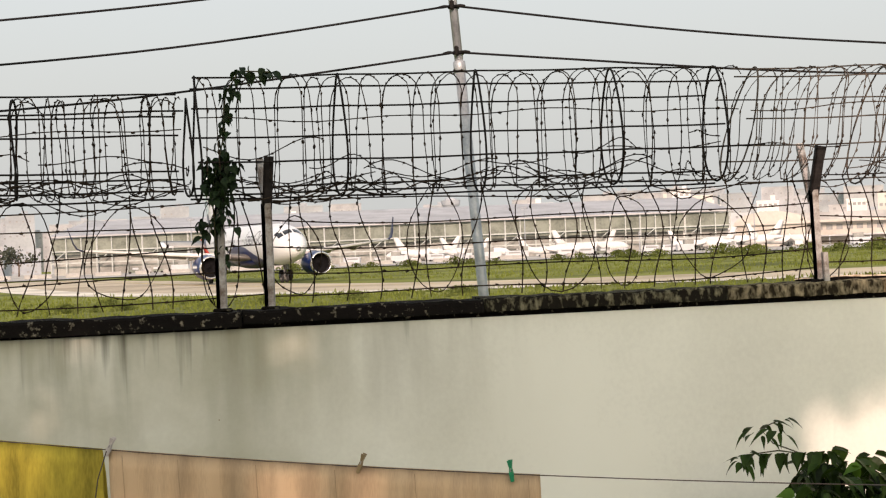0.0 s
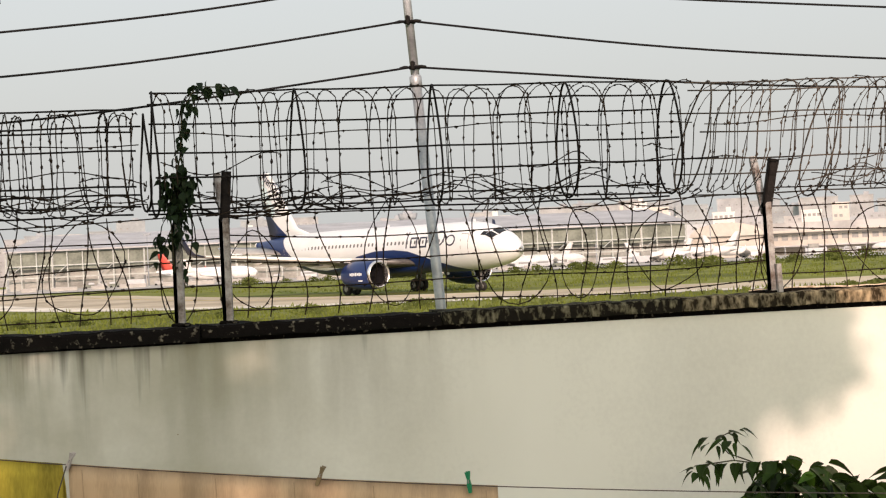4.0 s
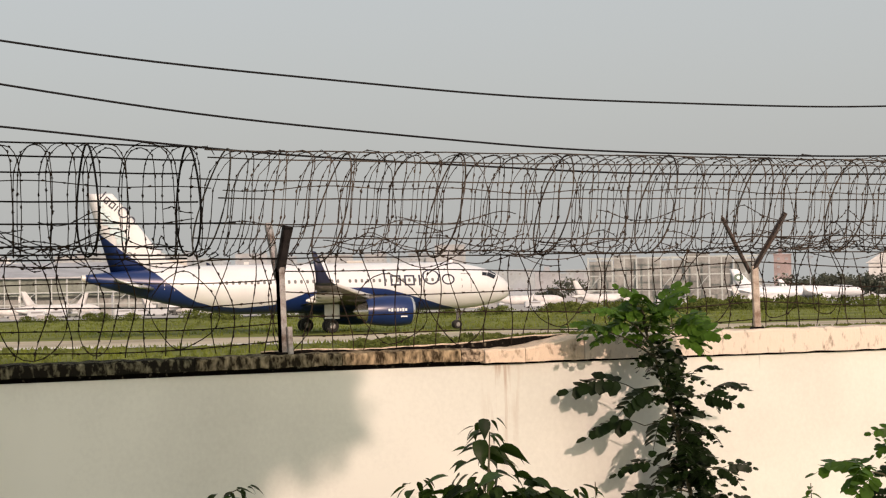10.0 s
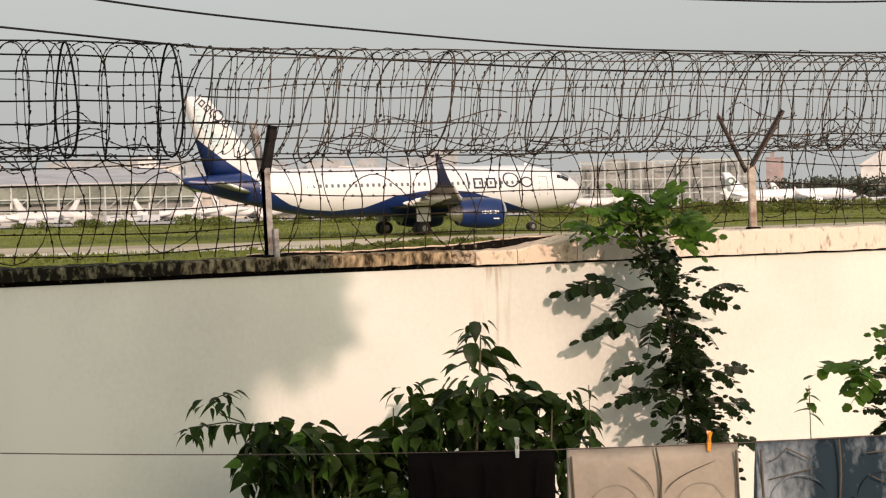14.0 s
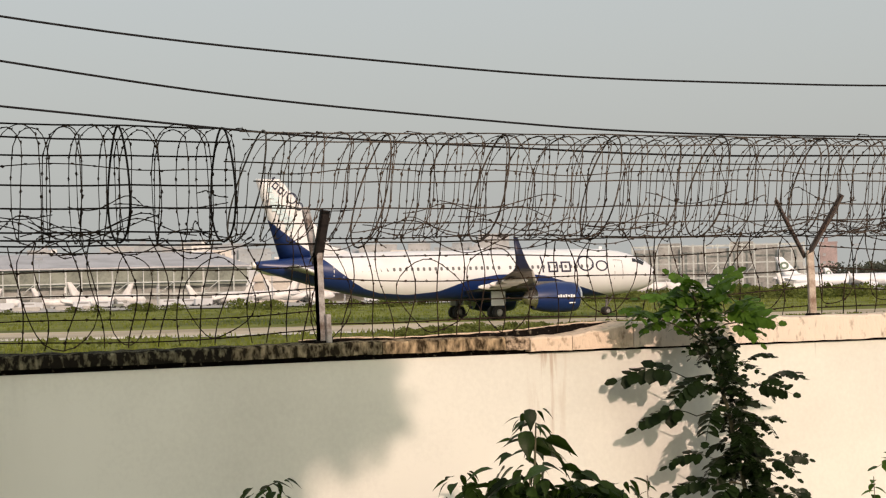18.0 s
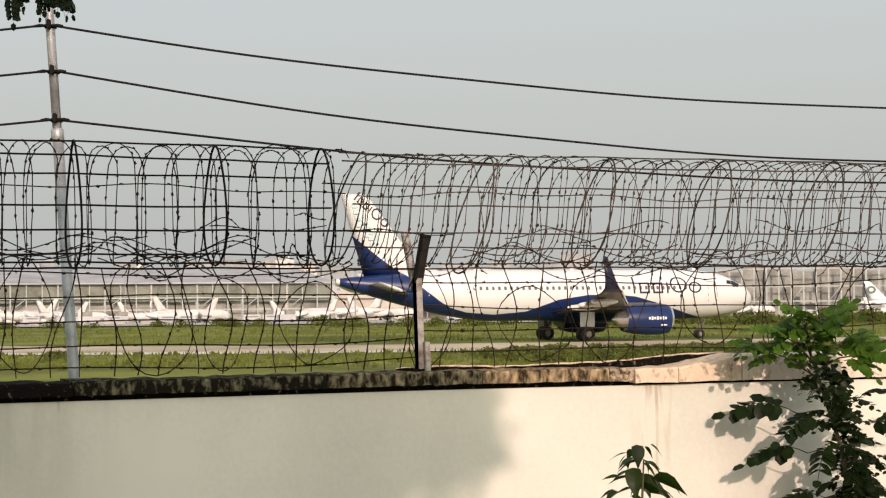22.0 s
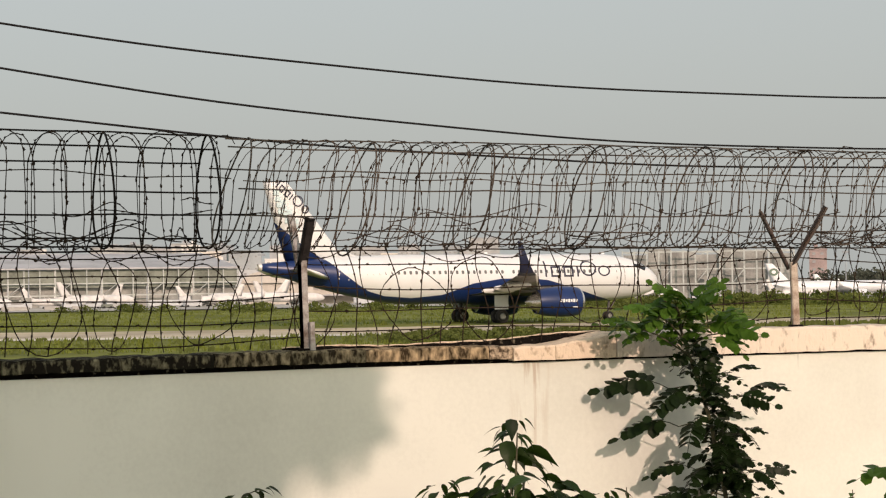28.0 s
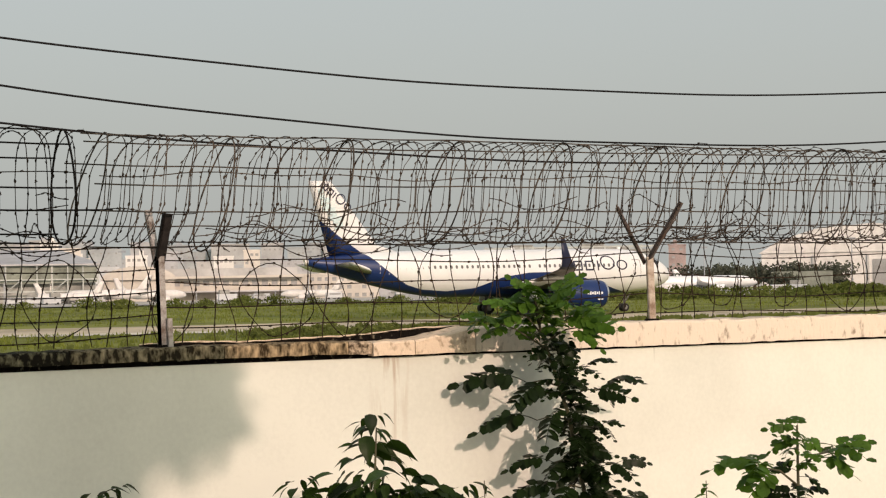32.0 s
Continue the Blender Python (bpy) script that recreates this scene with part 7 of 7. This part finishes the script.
    f = [(i, i + 1, 8 + i, 7 + i) for i in range(6)] + [tuple(range(7))[::-1], tuple(range(7, 14))]
    mesh_ob("roof", v, f, M_WHITE_FAR, e)
    # dark sheet in front of the wall imitates the unlit inside of the hangar
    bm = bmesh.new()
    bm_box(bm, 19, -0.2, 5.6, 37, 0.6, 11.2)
    part("doorway", bm, M_WIN_B, e, "dark sheet for the shaded open doorway")
    for x in (-1.2, -20):
        bm = bmesh.new()
        bm_box(bm, x, -0.3, 6.4, 0.8, 0.8, 12.8)
        part("door_post", bm, M_CREAM_B, e)
    block(20.05, 600, 20, 7.0, 12, M_NET, "low dark green metal shed beside the hangar", 0, 0, roof=False)


def far_tree(k):
    """Built once for each shape: a trunk with limbs and a ragged crown of leaf tufts."""
    e = tagged(empty("tree", Matrix()), "hazy dark green tree beyond the apron", "tree", "trees beyond the apron")
    hgt = (12.0, 10.0, 14.0)[k]
    tube("trunk", [(0, 0, 0), (0.2, 0, hgt * 0.35), (0.1, 0.2, hgt * 0.7)], [0.4, 0.3, 0.12], M_BARK, e, n=6)
    h = Heap()
    for q in range(6):
        c = np.array([rngf.normal(0, hgt * 0.24), rngf.normal(0, hgt * 0.2), hgt * rngf.uniform(0.5, 0.85)])
        h2 = [(0.1, 0.1, hgt * 0.4), tuple(c)]
        tube("limb", h2, [0.15, 0.06], M_BARK, e, n=5)
        for _ in range(75):
            p = c + rngf.normal(0, 1, 3) * hgt * np.array((0.12, 0.12, 0.09))
            s = rngf.uniform(0.35, 0.8)
            m = pose(*p, rngf.uniform(0, 360), rngf.uniform(0, 360), rngf.uniform(0, 360))
            h.put([m @ Vector(t) for t in ((-s, -s * 0.6, 0), (s, -s * 0.5, 0.1), (s * 0.7, s * 0.6, 0), (-s * 0.6, s * 0.5, -0.1))], [(0, 1, 2, 3)])
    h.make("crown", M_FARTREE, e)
    return e


def trees():
    lib = [far_tree(k) for k in range(3)]
    spots = [(17.6, 860), (18.1, 840), (17.3, 900), (17.9, 870), (18.4, 880), (18.9, 860), (19.2, 860), (19.6, 820), (20.3, 625), (18.6, 900), (19.4, 590), (20.9, 630), (19.9, 620), (8.8, 860), (9.6, 880), (-21.5, 800), (-23, 850), (-25, 820), (-18.5, 840), (-16, 860), (24.5, 640), (0.6, 900), (-4.6, 920)] + [(16.7 + 0.23 * k, 760 + 12 * (k % 3)) for k in range(9)] + [(18.85 + 0.2 * k, 612 + 7 * (k % 3)) for k in range(12)]
    for i, (az, d) in enumerate(spots):
        x, y = polar(az, d)
        k = 0.72 if d < 640 else (0.85 if d < 800 else 1.0)
        m = Matrix.LocRotScale((x, y, ground_z(x, y) - 0.05), Euler((0, 0, 0.82 * i)), (k * 1.2, k * 1.2, k))
        if i < 3:
            lib[i].matrix_basis = m
        else:
            copy_thing(lib[i % 3], Matrix()).matrix_basis = m


def shrubs():
    """Tall weeds on the near side of the taxiway and scrub at the apron's edge."""
    def scrub():
        h = Heap()
        for _ in range(430):
            a, r = rngf.uniform(0, 6.28), abs(rngf.normal(0, 0.8))
            x, y = r * math.cos(a), r * math.sin(a)
            z = max(0.02, rngf.uniform(0, 1.0) * (1.15 - 0.35 * r))
            s = rngf.uniform(0.08, 0.19)
            m = pose(x, y, z, rngf.uniform(0, 360), rngf.uniform(0, 360), 0)
            h.put([m @ Vector(t) for t in ((-s, 0, 0), (0, -s * 0.5, 0), (s, 0, 0), (0, s * 0.5, 0))], [(0, 1, 2, 3)])
        e = tagged(empty("scrub_bush", Matrix()), "tall rank green weeds on the airfield grass", "bush", "scrub on the airfield")
        h.make("leaves", M_WEED, e)
        tube("stem", [(0, 0, 0), (0.05, 0, 0.7)], [0.03, 0.01], M_STEM, e, n=5)
        return e
    lib = scrub()
    n = 0
    for az0, az1, d0, d1, c, s0 in ((2.5, 11.5, 92, 108, 70, 0.52), (10, 24, 96, 112, 22, 0.5), (-3, 11, 280, 380, 30, 1.5), (10, 25, 270, 390, 80, 1.7), (-26, -10, 100, 110, 12, 0.5), (-20, -2, 330, 400, 18, 1.2)):
        for _ in range(c):
            az, d = rngf.uniform(az0, az1), rngf.uniform(d0, d1)
            x, y = polar(az, d)
            k = s0 * rngf.uniform(0.6, 1.3)
            m = Matrix.LocRotScale((x, y, ground_z(x, y) - 0.03), Euler((0, 0, rngf.uniform(0, 6))), (k * 1.3, k * 1.3, k))
            if n == 0:
                lib.matrix_basis = m
            else:
                o = copy_thing(lib, Matrix())
                o.matrix_basis = m
            n += 1


def parked():
    white, _ = airliner("off-white parked airliner on the far apron", M_WHITE_FAR, M_WHITE_FAR, M_WHITE_FAR, M_WHITE_FAR, M_WHITE_FAR, False, "parked aeroplanes")
    rows = [(-13.4, 640, 200, 0.75), (-10.6, 610, 20, 0.74), (-8.2, 640, 165, 0.72), (-5.6, 600, 30, 0.75), (-3.4, 610, 190, 0.8), (0.4, 640, 25, 0.75), (3.4, 640, 170, 0.6), (9.2, 660, 15, 0.8), (11.8, 640, 20, 0.8), (-16.2, 600, 0, 0.7), (-12.2, 600, 185, 0.62), (-9.4, 590, 355, 0.66), (-7.0, 585, 12, 0.6), (-4.4, 580, 178, 0.62), (-2.2, 590, 5, 0.6), (16.3, 600, 8, 0.55)]
    for i, (az, d, h, k) in enumerate(rows):
        x, y = polar(az, d)
        m = Matrix.LocRotScale((x, y, ground_z(x, y) + 0.26), Euler((0, 0, radians(h))), (k, k, k))
        o = white if i == 0 else copy_thing(white, Matrix())
        o.matrix_basis = m
    red, _ = airliner("white parked airliner with a red tail on the far apron", M_WHITE, M_RED, M_WHITE, M_WHITE, M_RED, False, "parked aeroplanes")
    x, y = polar(-16.15, 620)
    red.matrix_basis = Matrix.LocRotScale((x, y, ground_z(x, y) + 0.26), Euler((0, 0, radians(6))), (0.95, 0.95, 0.95))
    dark, _ = airliner("white parked airliner with a dark emblem on its tail", M_WHITE, M_WHITE, M_WHITE, M_WHITE, M_WHITE, False, "parked aeroplanes")
    for sd in (-1, 1):
        bm = bmesh.new()
        bmesh.ops.create_cone(bm, cap_ends=True, segments=18, radius1=1.25, radius2=1.25, depth=0.04, matrix=Matrix.Translation((-34.6, sd * 0.26, 8.9)) @ pose(0, 0, 0, 90))
        part("tail_disc", bm, M_GREEN_TAIL, dark, "dark round emblem shape")
        bm = bmesh.new()
        bmesh.ops.create_cone(bm, cap_ends=True, segments=14, radius1=0.6, radius2=0.6, depth=0.05, matrix=Matrix.Translation((-34.6, sd * 0.285, 8.9)) @ pose(0, 0, 0, 90))
        part("tail_disc", bm, M_WHITE, dark, "small white round shape")
    for i, (az, d, h, k) in enumerate(((18.65, 640, 2, 1.31), (18.4, 740, 4, 0.9))):
        x, y = polar(az, d)
        m = Matrix.LocRotScale((x, y, ground_z(x, y) + 0.26), Euler((0, 0, radians(h))), (k, k, k * (0.80 if k > 1 else 0.9)))
        o = dark if i == 0 else copy_thing(dark, Matrix())
        o.matrix_basis = m


def vehicles():
    e = tagged(empty("service_van", Matrix()), "white airport service van on the apron", "van", "vehicles on the apron")
    bm = bmesh.new()
    bm_box(bm, 0, 0, 1.45, 5.2, 1.9, 1.9, bev=0.25)
    part("body", bm, M_WHITE_B, e)
    bm = bmesh.new()
    bm_box(bm, 0.4, 0, 1.85, 3.6, 1.94, 0.6, bev=0.08)
    part("window", bm, M_WIN_B, e)
    for x in (-1.6, 1.6):
        for y in (-0.85, 0.85):
            bm = bmesh.new()
            bmesh.ops.create_cone(bm, cap_ends=True, segments=12, radius1=0.38, radius2=0.38, depth=0.25, matrix=Matrix.Translation((x, y, 0.38)) @ pose(0, 0, 0, 90))
            part("wheel", bm, M_TYRE, e)
    spots = [(-11.8, 545, 0), (-9.3, 540, 10), (-7.6, 545, 0), (-6.9, 548, 170), (-4.9, 545, 0), (-4.3, 543, 5), (-2.5, 545, 0), (1.6, 560, 0), (2.8, 565, 170), (5.1, 560, 0), (8.2, 560, 0), (13.0, 590, 0), (19.3, 580, 0), (-14.5, 545, 0)]
    for i, (az, d, h) in enumerate(spots):
        x, y = polar(az, d)
        m = pose(x, y, ground_z(x, y) + 0.25, 0, 0, h)
        if i == 0:
            e.matrix_basis = m
        else:
            copy_thing(e, m)
    # low white barrier blocks along the apron's near edge
    b = tagged(empty("barrier_block", Matrix()), "low white concrete barrier block on the airfield", "barrier", "barrier blocks")
    bm = bmesh.new()
    bm_box(bm, 0, 0, 0.55, 4.0, 0.8, 1.1, bev=0.15)
    part("block", bm, M_BLOCK_B, b)
    for i in range(26):
        az = -25.5 + 0.72 * i + 0.2 * math.sin(i * 2.1)
        x, y = polar(az, 470)
        m = pose(x, y, ground_z(x, y) + 0.25, 0, 0, -az)
        if i == 0:
            b.matrix_basis = m
        else:
            copy_thing(b, m)
    # carts, steps and power units standing about on the apron
    kinds = []
    for nm, lab, sx, sz, m1, m2 in (("baggage_cart", "small dark baggage cart on the apron", 3.2, 1.5, M_NET, M_WHITE_B), ("ground_unit", "cream ground power unit on the apron", 2.6, 1.9, M_CREAM_B, M_NET_GREY), ("boarding_steps", "pale boarding steps truck on the apron", 5.5, 3.2, M_WHITE_B, M_NET_GREY)):
        u = tagged(empty(nm, Matrix()), lab, "apron vehicle", "vehicles on the apron")
        bm = bmesh.new()
        bm_box(bm, 0, 0, 0.45 + sz * 0.3, sx, 1.6, sz * 0.6, bev=0.1)
        part("body", bm, m1, u)
        bm = bmesh.new()
        bm_box(bm, -sx * 0.2, 0, 0.45 + sz * 0.8, sx * 0.55, 1.5, sz * 0.4, bev=0.1)
        part("cab", bm, m2, u)
        for x in (-sx * 0.32, sx * 0.32):
            for y in (-0.7, 0.7):
                bm = bmesh.new()
                bmesh.ops.create_cone(bm, cap_ends=True, segments=10, radius1=0.42, radius2=0.42, depth=0.25, matrix=Matrix.Translation((x, y, 0.42)) @ pose(0, 0, 0, 90))
                part("wheel", bm, M_TYRE, u)
        kinds.append(u)
    for i in range(45):
        az = rngf.uniform(-22, 3) if i < 36 else rngf.uniform(3, 20)
        x, y = polar(az, rngf.uniform(530, 600))
        m = pose(x, y, ground_z(x, y) + 0.25, 0, 0, rngf.uniform(-25, 25) + 180 * (i % 2) - az)
        if i < 3:
            kinds[i].matrix_basis = m
        else:
            copy_thing(kinds[i % 3], m)
    # light masts on the apron
    mast = tagged(empty("light_mast", Matrix()), "thin grey apron floodlight mast", "mast", "apron masts")
    tube("shaft", [(0, 0, 0), (0, 0, 16)], [0.22, 0.12], M_GREY_B, mast, n=6)
    bm = bmesh.new()
    bm_box(bm, 0, 0, 16.2, 2.4, 0.5, 0.6)
    part("lamp_head", bm, M_GREY_B, mast)
    for i, (az, d) in enumerate(((-19.6, 560), (-1.6, 560), (4.3, 600), (17.0, 640), (21.6, 560), (-8.9, 580))):
        x, y = polar(az, d)
        m = pose(x, y, ground_z(x, y) + 0.2, 0, 0, 0)
        if i == 0:
            mast.matrix_basis = m
        else:
            copy_thing(mast, m)


city()
terminal()
trees()
shrubs()
parked()
vehicles()

motions()
